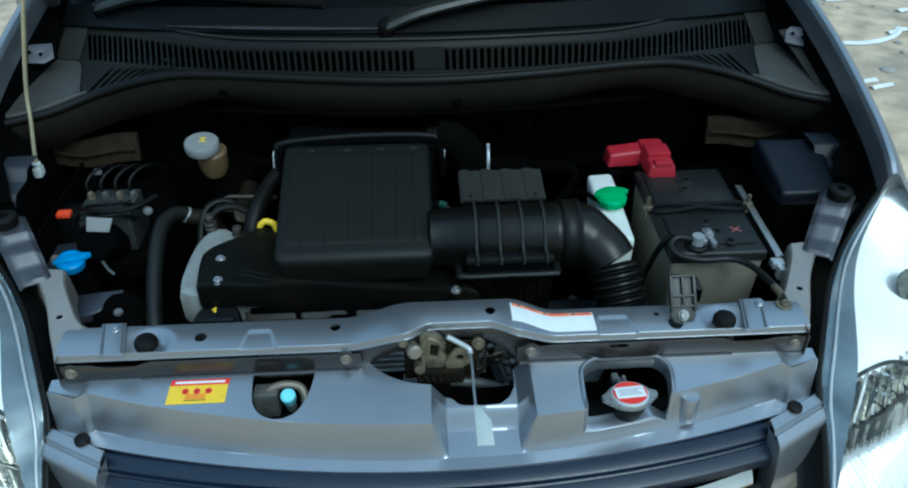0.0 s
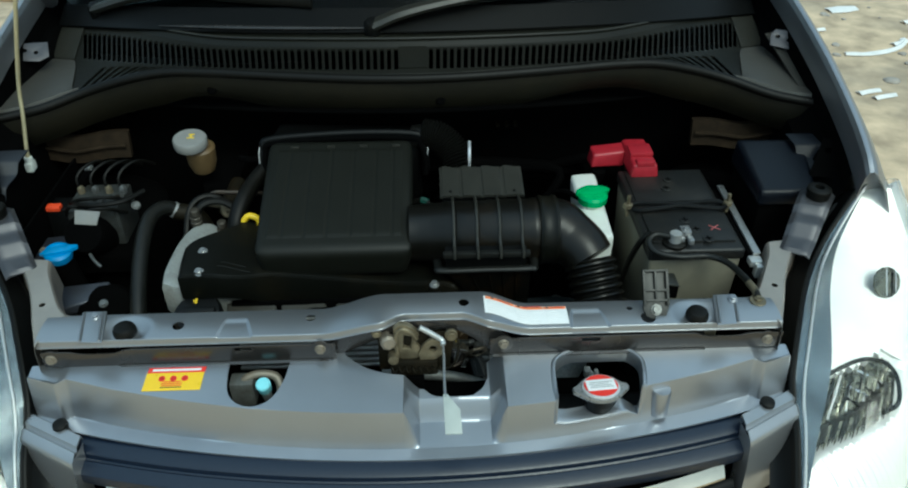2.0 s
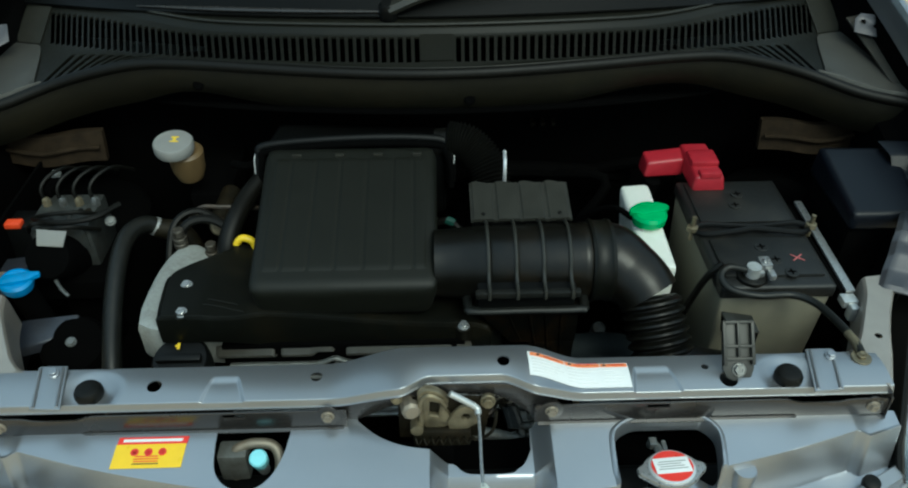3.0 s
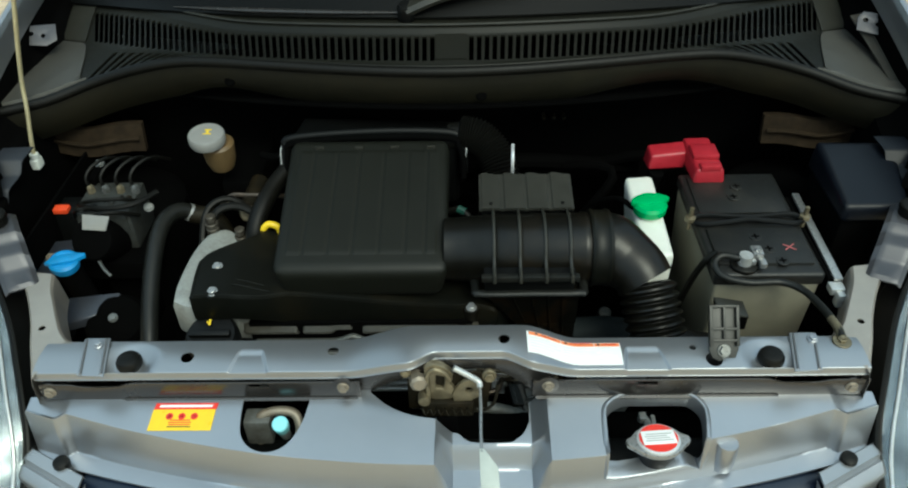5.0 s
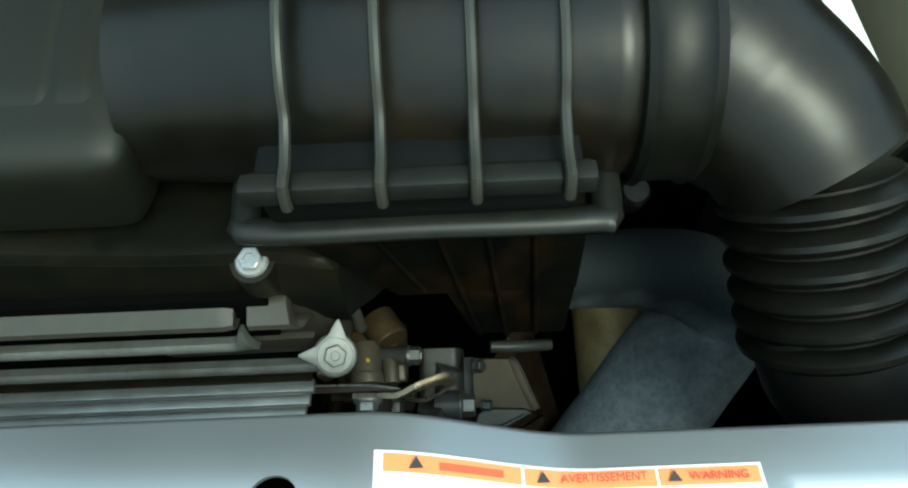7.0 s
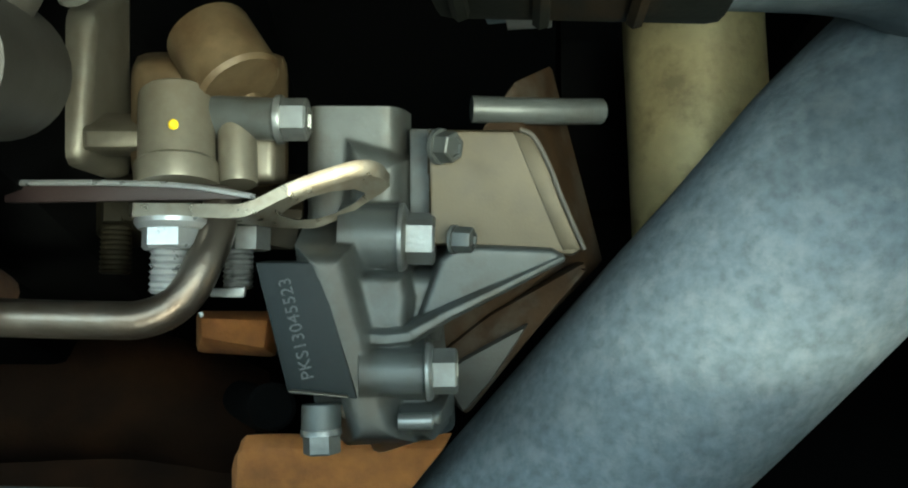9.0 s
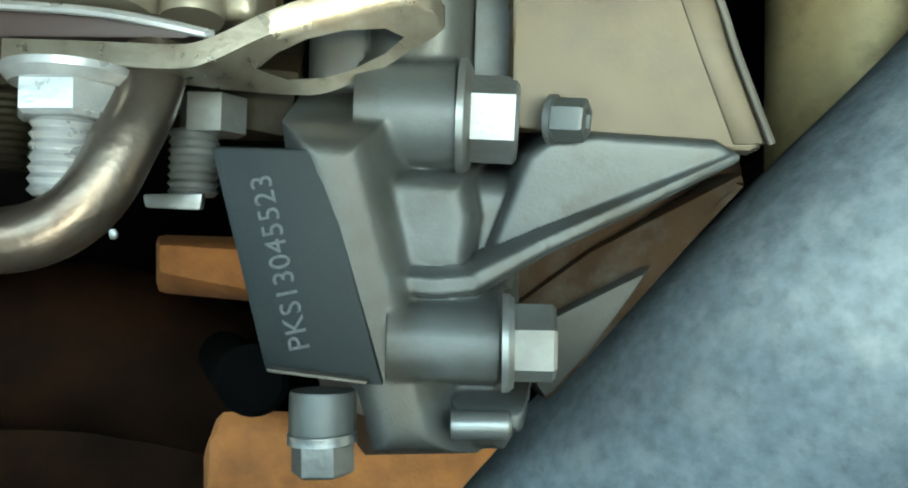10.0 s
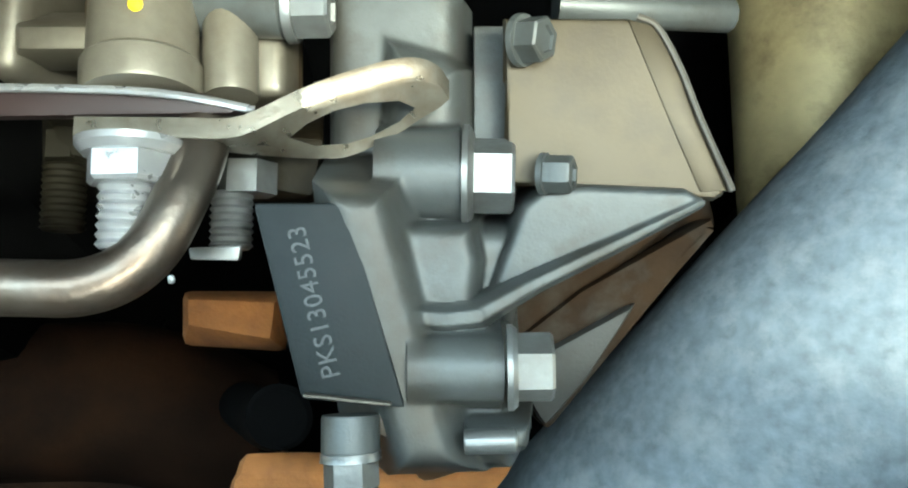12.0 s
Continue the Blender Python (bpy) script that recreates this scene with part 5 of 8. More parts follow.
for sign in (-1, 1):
    part("chassis_rail", box(min(sign * 0.42, sign * 0.50), max(sign * 0.42, sign * 0.50), 0.62, 1.22, 0.36, 0.46, 0.01), SHADEBLACK, car)
    part("bay_side", sheet(lambda y, v: Vector((sign * (0.575 + 0.03 * v), y, 0.70 - 0.52 * v)), linspace(0.90, 1.24, 14), linspace(0, 1, 8), 0.004, (sign, 0, 0)), SHADEBLACK, car)
    part("strut_tower", lathe([(0, 0.012), (0.03, 0.012), (0.034, 0.006), (0.085, 0.0), (0.098, -0.012), (0.105, -0.20), (0, -0.20)], (sign * 0.535, 1.115, 0.625), (0, 0, 1), 40), SHADEBLACK, car, "dark strut tower")
    wheel = part("wheel", lathe([(0.10, -0.085), (0.26, -0.085), (0.285, -0.06), (0.285, 0.06), (0.26, 0.085), (0.10, 0.085)], (sign * 0.66, 1.0, 0.262), (1, 0, 0), 48), RUBBER, car, "black tyre on a silver rim")
    part("rim", lathe([(0, 0.05), (0.03, 0.055), (0.05, 0.03), (0.15, 0.045), (0.185, 0.06), (0.195, 0.08), (0.19, 0.0), (0, 0.0)], (sign * 0.66, 1.0, 0.262), (sign, 0, 0), 40), STEEL, wheel)
    rear = part("rear_wheel", lathe([(0.10, -0.085), (0.26, -0.085), (0.285, -0.06), (0.285, 0.06), (0.26, 0.085), (0.10, 0.085)], (sign * 0.66, 2.8, 0.262), (1, 0, 0), 48), RUBBER, car, "black tyre on a silver rim")

    part("rim", lathe([(0, 0.05), (0.03, 0.055), (0.05, 0.03), (0.15, 0.045), (0.185, 0.06), (0.195, 0.08), (0.19, 0.0), (0, 0.0)], (sign * 0.66, 2.8, 0.262), (sign, 0, 0), 40), STEEL, rear)


# ---- wipers ----
def wiper(points, arm_points, label):
    w = thing("wiper", label, "wiper", "windscreen wipers", at=points[0])
    part("arm", tube(arm_points, [0.015, 0.015, 0.012, 0.008][: len(arm_points)], 8, 5, True, 0.6), PANEL, w)
    part("blade", tube(points, 0.006, 8, 5, True, 1.6), RUBBER, w)
    part("cap", lathe([(0, -0.02), (0.013, -0.02), (0.013, 0.004), (0.009, 0.010), (0, 0.011)], arm_points[0], (0, -0.4, 1)), PLASTIC, w)
    return w


def on_glass(x, v, up=0.012):
    return glass_pts(x, v) + Vector((0, -0.5 * up, 0.85 * up))


wiper([on_glass(0.06, 0.05), on_glass(0.2, 0.07), on_glass(0.36, 0.09), on_glass(0.52, 0.12)], [on_glass(-0.06, 0.004, 0.010), on_glass(0.0, 0.025, 0.02), on_glass(0.12, 0.05, 0.026), on_glass(0.30, 0.085, 0.022)], "dusty black wiper resting low on the windscreen")
wiper([on_glass(-0.50, 0.085), on_glass(-0.32, 0.065), on_glass(-0.16, 0.05)], [on_glass(-0.57, 0.03, 0.012), on_glass(-0.45, 0.06, 0.02), on_glass(-0.25, 0.07, 0.022)], "dusty black wiper resting low on the windscreen")

# tube added for the light caught on the glass's lower edge
part("glass_glint", tube([on_glass(x, 0.002, 0.006) for x in (-0.43, -0.30, -0.17, -0.05)], [0.0008, 0.004, 0.0032, 0.0015], 8, 6), REFLTONED, screen, "strip standing in for light caught on the glass edge")
# ---- radiator, fan shroud, cap, pipes behind the cover ----
rad = thing("radiator", "black radiator with finned core behind the grille", "radiator", at=(0, 0.64, 0.3))
part("core", box(-0.325, 0.325, 0.618, 0.645, 0.22, 0.565, 0.003), SHADEBLACK, rad)
part("top_tank", box(-0.33, 0.33, 0.612, 0.658, 0.560, 0.596, 0.010, 4), PLASTIC, rad)
part("filler_neck", lathe([(0, -0.05), (0.018, -0.05), (0.017, 0.010), (0.021, 0.012), (0.021, 0.024), (0, 0.024)], (0.230, 0.609, 0.628), (0, -0.1, 1)), PLASTIC, rad)
shroud_fan = part("fan_shroud", sheet(lambda x, v: Vector((x, 0.658 + 0.080 * v, 0.585 - 0.045 * v)), linspace(-0.30, 0.33, 20), linspace(0, 1, 6), 0.006), SHADEBLACK, rad)
part("shroud_lip", tube([(-0.05, 0.742, 0.556), (0.03, 0.743, 0.548), (0.075, 0.741, 0.538), (0.11, 0.735, 0.525)], 0.008, 10, 4), CAST, rad, "pale grey edge of the fan shroud")
m_cap = Matrix.Translation((0.229, 0.606, 0.650)) @ Matrix.Rotation(radians(4), 4, "Z") @ Matrix.Rotation(radians(-4), 4, "X") @ Matrix.Diagonal((0.93, 0.84, 0.7, 1))
wing_out = [(-0.037, -0.004), (-0.030, -0.011), (-0.021, -0.020), (-0.008, -0.0265), (0.008, -0.0265), (0.021, -0.020), (0.030, -0.011), (0.037, -0.004), (0.037, 0.004), (0.030, 0.009), (0.021, 0.019), (0.008, 0.0245), (-0.008, 0.0245), (-0.021, 0.019), (-0.030, 0.009), (-0.037, 0.004)]
wing_s = [(p.x, p.y) for p in smooth_path([(x, y, 0) for x, y in wing_out + wing_out[:1]], 4)[:-1]]
body = part("radiator_cap", plate(wing_s, 0.010, m_cap, 0.003), DULLNUT, rad, "metal radiator cap with a red and white label")
part("cap_dome", moved(lathe([(0, 0.008), (0.026, 0.008), (0.025, 0.0125), (0.021, 0.0140), (0, 0.0145)], (0, 0, 0), (0, 0, 1), 36), m_cap), BRIGHT, body)
part("label_red", moved(lathe([(0, 0.0142), (0.0225, 0.0138), (0.0225, 0.0146), (0, 0.0152)], (0, 0, 0), (0, 0, 1), 36), m_cap), LABELR, body, "red label disc")
part("label_white", moved(box(-0.0195, 0.0195, -0.0110, 0.0115, 0.0150, 0.0158, 0.0003), m_cap), PAPER, body, "white band with print")
for k in range(4):
    part("printed_line", moved(box(-0.016 + 0.002 * (k % 2), 0.016 - 0.003 * (k % 3), -0.0055 + 0.0035 * k, -0.0045 + 0.0035 * k, 0.0156, 0.0161, 0), m_cap), IVORY, body)
part("vent_pipe", tube([(0.222, 0.655, 0.630), (0.224, 0.645, 0.642), (0.226, 0.628, 0.645)], 0.0045, 10, 5), DULLZINC, rad)
part("hose_clip", join(box(0.216, 0.224, 0.640, 0.650, 0.642, 0.650, 0.001), box(0.229, 0.234, 0.636, 0.648, 0.640, 0.647, 0.001)), DULLZINC, rad)
ac = thing("refrigerant_pipe", "bent aluminium pipe with a pale blue service cap", "pipe", at=(-0.19, 0.64, 0.62))
part("pipe", tube([(-0.222, 0.652, 0.56), (-0.221, 0.655, 0.628), (-0.205, 0.660, 0.642), (-0.180, 0.660, 0.640), (-0.171, 0.648, 0.630), (-0.174, 0.630, 0.615), (-0.182, 0.610, 0.60), (-0.185, 0.60, 0.56)], 0.0055, 12, 6), CASTWARM, ac)
part("service_port", lathe([(0.006, -0.03), (0.007, -0.004), (0, -0.004)], (-0.190, 0.640, 0.640), (0, -0.35, 1)), STEEL, ac)
part("service_cap", lathe([(0, -0.010), (0.0085, -0.010), (0.0095, 0.004), (0.008, 0.006), (0, 0.0065)], (-0.190, 0.640, 0.643), (0, -0.35, 1)), CYAN, ac, "pale blue plastic service cap")
part("valve_block", box(-0.236, -0.205, 0.645, 0.668, 0.600, 0.640, 0.004), CAST, ac)
part("support_pillar", box(-0.012, 0.012, 0.650, 0.662, 0.25, 0.64, 0.003), SHADEBLACK, car)

# ---- bonnet latch with its white-handled safety lever ----
latch = thing("bonnet_latch", "dirty yellow-zinc bonnet latch with a pale release lever", "latch", at=(0, 0.665, 0.66))
part("latch_plate", plate([(-0.045, 0.640), (0.045, 0.640), (0.050, 0.690), (0.038, 0.702), (-0.03, 0.702), (-0.045, 0.690)], 0.003, Matrix(((1, 0, 0, 0), (0, 0, -1, 0.668), (0, 1, 0, 0), (0, 0, 0, 1))), 0.0008), GREASY, latch)
front_m = Matrix(((1, 0, 0, 0), (0, 0, -1, 0.668), (0, 1, 0, 0), (0, 0, 0, 1)))
claw = [(-0.025, 0.713), (-0.016, 0.7205), (-0.004, 0.717), (0.007, 0.704), (0.003, 0.691), (0.010, 0.677), (0.007, 0.665), (-0.013, 0.660), (-0.024, 0.677)]
claw = [(p.x, p.y) for p in smooth_path([(x, y, 0) for x, y in claw + claw[:1]], 4)[:-1]]
claw_hole = [(-0.012, 0.703), (-0.002, 0.700), (-0.004, 0.680), (-0.013, 0.682)]
part("claw", plate(claw, 0.009, front_m, 0.003, [claw_hole]), GOLDZINC, latch)
part("claw_rim", tube([(x, 0.658, z) for x, z in ((-0.021, 0.672), (-0.022, 0.702), (-0.014, 0.714), (-0.002, 0.708), (0.004, 0.698))], 0.0028, 8, 5), GOLDZINC, latch)
catch = [(0.005, 0.674), (0.013, 0.690), (0.024, 0.698), (0.037, 0.692), (0.037, 0.673), (0.027, 0.663), (0.020, 0.645), (0.015, 0.649), (0.009, 0.656)]
catch = [(p.x, p.y) for p in smooth_path([(x, y, 0) for x, y in catch + catch[:1]], 4)[:-1]]
part("catch", plate(catch, 0.006, Matrix.Translation((0, -0.006, 0)) @ front_m, 0.002, [ring_loop(0.024, 0.682, 0.0045, 14)]), GOLDZINC, latch)
part("pivot", lathe([(0, -0.012), (0.010, -0.012), (0.010, 0.006), (0.007, 0.009), (0, 0.009)], (-0.032, 0.660, 0.694), (0.2, -1, 0.25), 8), CASTWARM, latch)
part("pivot_collar", lathe([(0, 0), (0.0075, 0), (0.0065, 0.012), (0, 0.013)], (-0.026, 0.662, 0.668), (0, -1, 0.1)), GOLDZINC, latch)
part("lower_plate", box(-0.03, 0.03, 0.652, 0.662, 0.640, 0.664, 0.004), GREASY, latch)
part("spring", tube([(-0.03 + 0.0022 * k, 0.648 + 0.004 * math.cos(k * 1.6), 0.655 + 0.004 * math.sin(k * 1.6)) for k in range(30)], 0.0011, 6, 2), GREASY, latch)
bolt(latch, (0.047, 0.662, 0.699), (0, -1, 0.2), 0.006, GOLDZINC)
bolt(latch, (-0.046, 0.664, 0.703), (0, -1, 0.2), 0.0045, GOLDZINC)
part("cable_loop", tube([(0.030, 0.656, 0.648), (0.040, 0.656, 0.647), (0.051, 0.656, 0.657), (0.055, 0.658, 0.670), (0.056, 0.662, 0.684)], 0.0018, 8, 6), GREASY, latch)
lev = part("release_lever", tube([(0.008, 0.658, 0.717), (0.024, 0.656, 0.707), (0.035, 0.654, 0.699), (0.0365, 0.648, 0.696)], 0.0035, 10, 6), STEEL, latch, "bare steel lever")
part("lever_shank", tube([(0.0365, 0.650, 0.695), (0.037, 0.625, 0.692), (0.0365, 0.598, 0.689), (0.037, 0.570, 0.686)], 0.0017, 8, 5, True, 1.7), DULLNUT, lev)
hand_m = Matrix(((1, 0, 0, 0.0365), (0, 0.93, -0.37, 0.5605), (0, 0.37, 0.93, 0.682), (0, 0, 0, 1)))
part("lever_pad", plate([(-0.002, 0.014), (0.003, 0.014), (0.017, -0.005), (0.0185, -0.034), (-0.001, -0.034)], 0.002, hand_m, 0.0005), PADGREY, lev, "pale grey-white lever pad")

# ---- prop rod ----
rodp = thing("prop_rod", "thin yellowed steel bonnet prop rod standing in its clip", "prop rod", at=(-0.612, 1.056, 0.73))
part("rod", tube([(-0.612, 1.056, 0.735), (-0.6115, 1.058, 0.755), (-0.607, 1.075, 0.81), (-0.602, 1.086, 0.86), (-0.566, 1.085, 0.985), (-0.50, 1.08, 1.20), (-0.44, 1.08, 1.40)], 0.0032, 8, 6), ROD, rodp)
part("clip", join(box(-0.620, -0.606, 1.046, 1.064, 0.722, 0.738, 0.003), disc((-0.612, 1.055, 0.734), 0.0065, 0.012)), MILK, rodp, "pale plastic pivot clip")

# ---- air filter box ----
airbox = thing("air_filter_box", "ribbed dusty black plastic air filter box on the engine", "air filter box", at=(-0.11, 0.9, 0.69))


def lid(u, v):
    """The sloping lid panel, faint channels running front to rear."""
    x = -0.2085 + 0.1965 * u
    y = 0.832 + 0.176 * v
    z = 0.7252 + 0.2535 * (y - 0.809) + 0.0011
    e = min(u * 0.1965, (1 - u) * 0.1965, v * 0.176, (1 - v) * 0.176)
    z -= 0.0016 * (1 - smoothstep(0.0, 0.006, e))
    for c in (0.12, 0.28, 0.44, 0.61, 0.78, 0.91):
        z -= 0.0010 * (1 - smoothstep(0.0004, 0.0034, abs(u - c) * 0.1965))
    return Vector((x, y, z))


part("body", hexa([(-0.212, 0.818, 0.672), (-0.010, 0.818, 0.672), (-0.002, 1.04, 0.66), (-0.220, 1.04, 0.66)], [(-0.2225, 0.809, 0.7252), (0.0020, 0.809, 0.7252), (0.0005, 1.03, 0.7812), (-0.2225, 1.03, 0.7812)], 0.0165, 6), AIRBOX, airbox)
lid_ob = part("lid", sheet(lid, linspace(0, 1, 150), linspace(0, 1, 40), 0.003), AIRBOX, airbox, "faintly ribbed sloping lid")
rim_pts = [(-0.236, 1.022, 0.725), (-0.234, 1.033, 0.760), (-0.220, 1.038, 0.774), (-0.10, 1.042, 0.780), (0.0, 1.040, 0.778), (0.014, 1.034, 0.768), (0.020, 1.026, 0.748), (0.020, 1.018, 0.725)]
part("flange", tube([(x, y + 0.004, z + 0.001) for x, y, z in rim_pts], 0.0062, 12, 6, True, 1.1), PLASTIC, airbox)
# solid black tube stands in for the shade of a groove
part("flange_groove", tube([(x * 0.985, y - 0.006, z - 0.002) for x, y, z in rim_pts], 0.0045, 10, 6), SHADEBLACK, airbox)
part("rear_half", hexa([(-0.232, 1.035, 0.66), (0.014, 1.035, 0.66), (0.01, 1.12, 0.67), (-0.23, 1.12, 0.67)], [(-0.232, 1.035, 0.772), (0.014, 1.035, 0.772), (0.0, 1.12, 0.755), (-0.22, 1.12, 0.765)], 0.012, 4), PLASTIC, airbox)
for x in (-0.18, -0.125, -0.075, -0.025):
    part("lid_clip", box(x - 0.006, x + 0.006, 1.008, 1.012, 0.7755, 0.7795, 0.0008), PANEL, airbox)
part("spring_clip", tube([(0.012, 1.048, 0.780), (0.020, 1.038, 0.776), (0.024, 1.028, 0.762), (0.022, 1.022, 0.748)], 0.0009, 8, 6), STEEL, airbox, "bright wire clip")
part("spring_clip", tube([(-0.236, 1.046, 0.772), (-0.241, 1.034, 0.760), (-0.241, 1.024, 0.742)], 0.0009, 8, 6), STEEL, airbox, "bright wire clip")

# ---- intake pipe, resonator and elbow ----
duct = thing("intake_pipe", "black plastic intake pipe with ribs and a vent plate", "intake pipe", at=(0.10, 0.862, 0.70))
prof = [(0.0, -0.10), (0.040, -0.10), (0.043, -0.052), (0.0445, -0.050), (0.0445, 0.010), (0.0455, 0.012), (0.0455, 0.072), (0.0465, 0.075), (0.0465, 0.080), (0.0455, 0.082), (0.0455, 0.092), (0.0, 0.092)]
part("pipe", moved(lathe(prof, (0, 0, 0), (0, 0, 1), 44), Matrix.Translation((0.095, 0.862, 0.716)) @ axis_turn((1, 0, 0.0))), DUCTBLACK, duct)


def res_plate(u, v):
    x, y = 0.040 + 0.1215 * u, 0.889 + 0.062 * v
    z = 0.7605 + 0.011 * v - 0.0015 * (1 if (u * 4.0) % 1 < 0.08 or (u * 4) % 1 > 0.92 else 0)
    return Vector((x, y + 0.002 * math.sin(u * 25) * v, z))


part("vent_plate", sheet(res_plate, linspace(0, 1, 66), linspace(0, 1, 8), 0.004), PANEL, duct, "ribbed vent plate")
part("plate_wall", hexa([(0.046, 0.896, 0.66), (0.156, 0.896, 0.66), (0.156, 0.945, 0.66), (0.046, 0.945, 0.66)], [(0.043, 0.892, 0.757), (0.158, 0.892, 0.757), (0.158, 0.948, 0.767), (0.043, 0.948, 0.767)], 0.002), PLASTIC, duct)
for x in (0.055, 0.147):
    part("plate_screw", disc((x, 0.897, 0.7605), 0.0022, 0.003), PLASTIC, duct)
for x in (0.057, 0.089, 0.1205, 0.1515):
    arc = []
    for k in range(15):
        a = radians(30 + 148 * k / 14)
        arc.append((x, 0.862 + 0.0490 * math.cos(a), 0.716 + 0.0490 * math.sin(a)))
    part("rib", tube([(x, 0.893, 0.759)] + arc[2:-2] + [(x, 0.8035, 0.7285), (x, 0.7935, 0.7283), (x, 0.7920, 0.7190)], 0.0021, 8, 2, True, 1.0), PANEL, duct)
led = part("ledge", box(0.042, 0.160, 0.799, 0.806, 0.716, 0.7225, 0.0015), DUSTY, duct)
for x0, x1 in ((0.041, 0.0555), (0.0585, 0.0875), (0.0905, 0.119), (0.122, 0.150), (0.153, 0.161)):
    part("ledge_bar", box(x0, x1, 0.7935, 0.802, 0.718, 0.7265, 0.0018), LEDGE, led)
part("ledge_wall", hexa([(0.046, 0.806, 0.685), (0.156, 0.806, 0.685), (0.156, 0.93, 0.685), (0.046, 0.93, 0.685)], [(0.044, 0.798, 0.722), (0.158, 0.798, 0.722), (0.158, 0.87, 0.722), (0.044, 0.87, 0.722)], 0.003), PLASTIC, duct)
part("flange", tube([(0.060, 0.93, 0.694), (0.036, 0.915, 0.694), (0.033, 0.86, 0.693), (0.034, 0.812, 0.692), (0.040, 0.803, 0.692), (0.10, 0.802, 0.693), (0.162, 0.801, 0.694), (0.169, 0.806, 0.694), (0.170, 0.86, 0.695), (0.166, 0.92, 0.695)], 0.0058, 12, 6, True, 0.75), LEDGE, duct)
low_box = part("lower_box", join(hexa([(0.086, 0.810, 0.630), (0.1645, 0.810, 0.630), (0.166, 0.90, 0.63), (0.09, 0.90, 0.63)], [(0.040, 0.807, 0.690), (0.1645, 0.807, 0.690), (0.166, 0.925, 0.690), (0.040, 0.925, 0.690)], 0.003), hexa([(0.1185, 0.811, 0.591), (0.1625, 0.811, 0.589), (0.164, 0.89, 0.589), (0.118, 0.89, 0.591)], [(0.106, 0.810, 0.632), (0.164, 0.810, 0.632), (0.166, 0.90, 0.632), (0.106, 0.90, 0.632)], 0.003)), LOWBOX, duct, "dusty ribbed lower box stained with rust")
for k, (x0, x1, z1) in enumerate(((0.078, 0.098, 0.634), (0.104, 0.122, 0.594), (0.124, 0.134, 0.592), (0.143, 0.148, 0.592))):
    part("rib", tube([(x0, 0.8065, 0.688), ((x0 + x1) / 2, 0.808, (0.688 + z1) / 2), (x1, 0.8105, z1)], 0.0014, 6, 3), LOWBOX, low_box)

elbow = thing("intake_elbow", "black rubber intake elbow with bellows", "intake hose", at=(0.25, 0.82, 0.66))
part("cuff", moved(lathe([(0.044, 0), (0.049, 0.001), (0.0505, 0.004), (0.0485, 0.007), (0.0485, 0.020), (0.0505, 0.023), (0.049, 0.027), (0.044, 0.028)], (0, 0, 0), (0, 0, 1), 40), Matrix.Translation((0.178, 0.862, 0.716)) @ axis_turn((1, 0, 0))), DUSTY, elbow)
part("bend", tube([(0.192, 0.862, 0.716), (0.208, 0.861, 0.715), (0.226, 0.848, 0.708), (0.240, 0.834, 0.702), (0.2495, 0.8215, 0.6915)], [0.0465, 0.0445, 0.0405, 0.0375, 0.0360], 36, 8), DUCTBLACK, elbow)
a0, a1 = Vector((0.250, 0.820, 0.690)), Vector((0.262, 0.778, 0.642))
part("bellows_core", tube([a0, a0.lerp(a1, 0.5), a1], 0.031, 28, 4), RUBBER, elbow)
for k in range(6):
    part("bellows_fold", lathe([(0.030, -0.0058), (0.0335, -0.0040), (0.0372, -0.0012), (0.0372, 0.0012), (0.0335, 0.0040), (0.030, 0.0058)], a0.lerp(a1, (k + 0.55) / 5.6), a1 - a0, 40), DUCTBLACK, elbow)
part("snorkel", tube([(0.260, 0.784, 0.650), (0.268, 0.770, 0.634), (0.30, 0.758, 0.622), (0.35, 0.752, 0.618), (0.40, 0.75, 0.616)], [0.033, 0.036, 0.036, 0.034, 0.03], 24, 8, True, 0.75), PLASTIC, elbow)
part("vacuum_port", lathe([(0, 0), (0.011, 0), (0.011, 0.025), (0.009, 0.028), (0, 0.028)], (0.242, 0.995, 0.455), (0.0, -0.4, 0.9)), GEARCAST, elbow)
# corrugated hose and stay behind the resonator
chose = thing("breather_hose", "black corrugated breather hose behind the filter box", "hose", at=(0.06, 1.04, 0.72))
hp = smooth_path([(0.015, 1.055, 0.770), (0.040, 1.050, 0.768), (0.062, 1.035, 0.752), (0.075, 1.01, 0.725), (0.078, 0.985, 0.69)], 8)
bell = []
for i in range(1, len(hp) - 1):
    bell.append(lathe([(0.022, -0.0032), (0.027, 0.0), (0.022, 0.0032)], hp[i], hp[i + 1] - hp[i - 1], 24))
part("corrugations", join(*bell), RUBBER, chose)
part("core", tube([(0.0, 1.055, 0.765), (0.040, 1.050, 0.768), (0.062, 1.035, 0.752), (0.075, 1.01, 0.725), (0.078, 0.985, 0.66)], 0.021, 16, 6), RUBBER, chose)
stay = thing("cable_stay", "thin bright steel stay behind the intake pipe", "stay", at=(0.086, 0.97, 0.70))
part("stay", tube([(0.0855, 0.966, 0.68), (0.086, 0.968, 0.775), (0.087, 0.99, 0.792)], 0.0024, 8, 5), BRIGHT, stay)

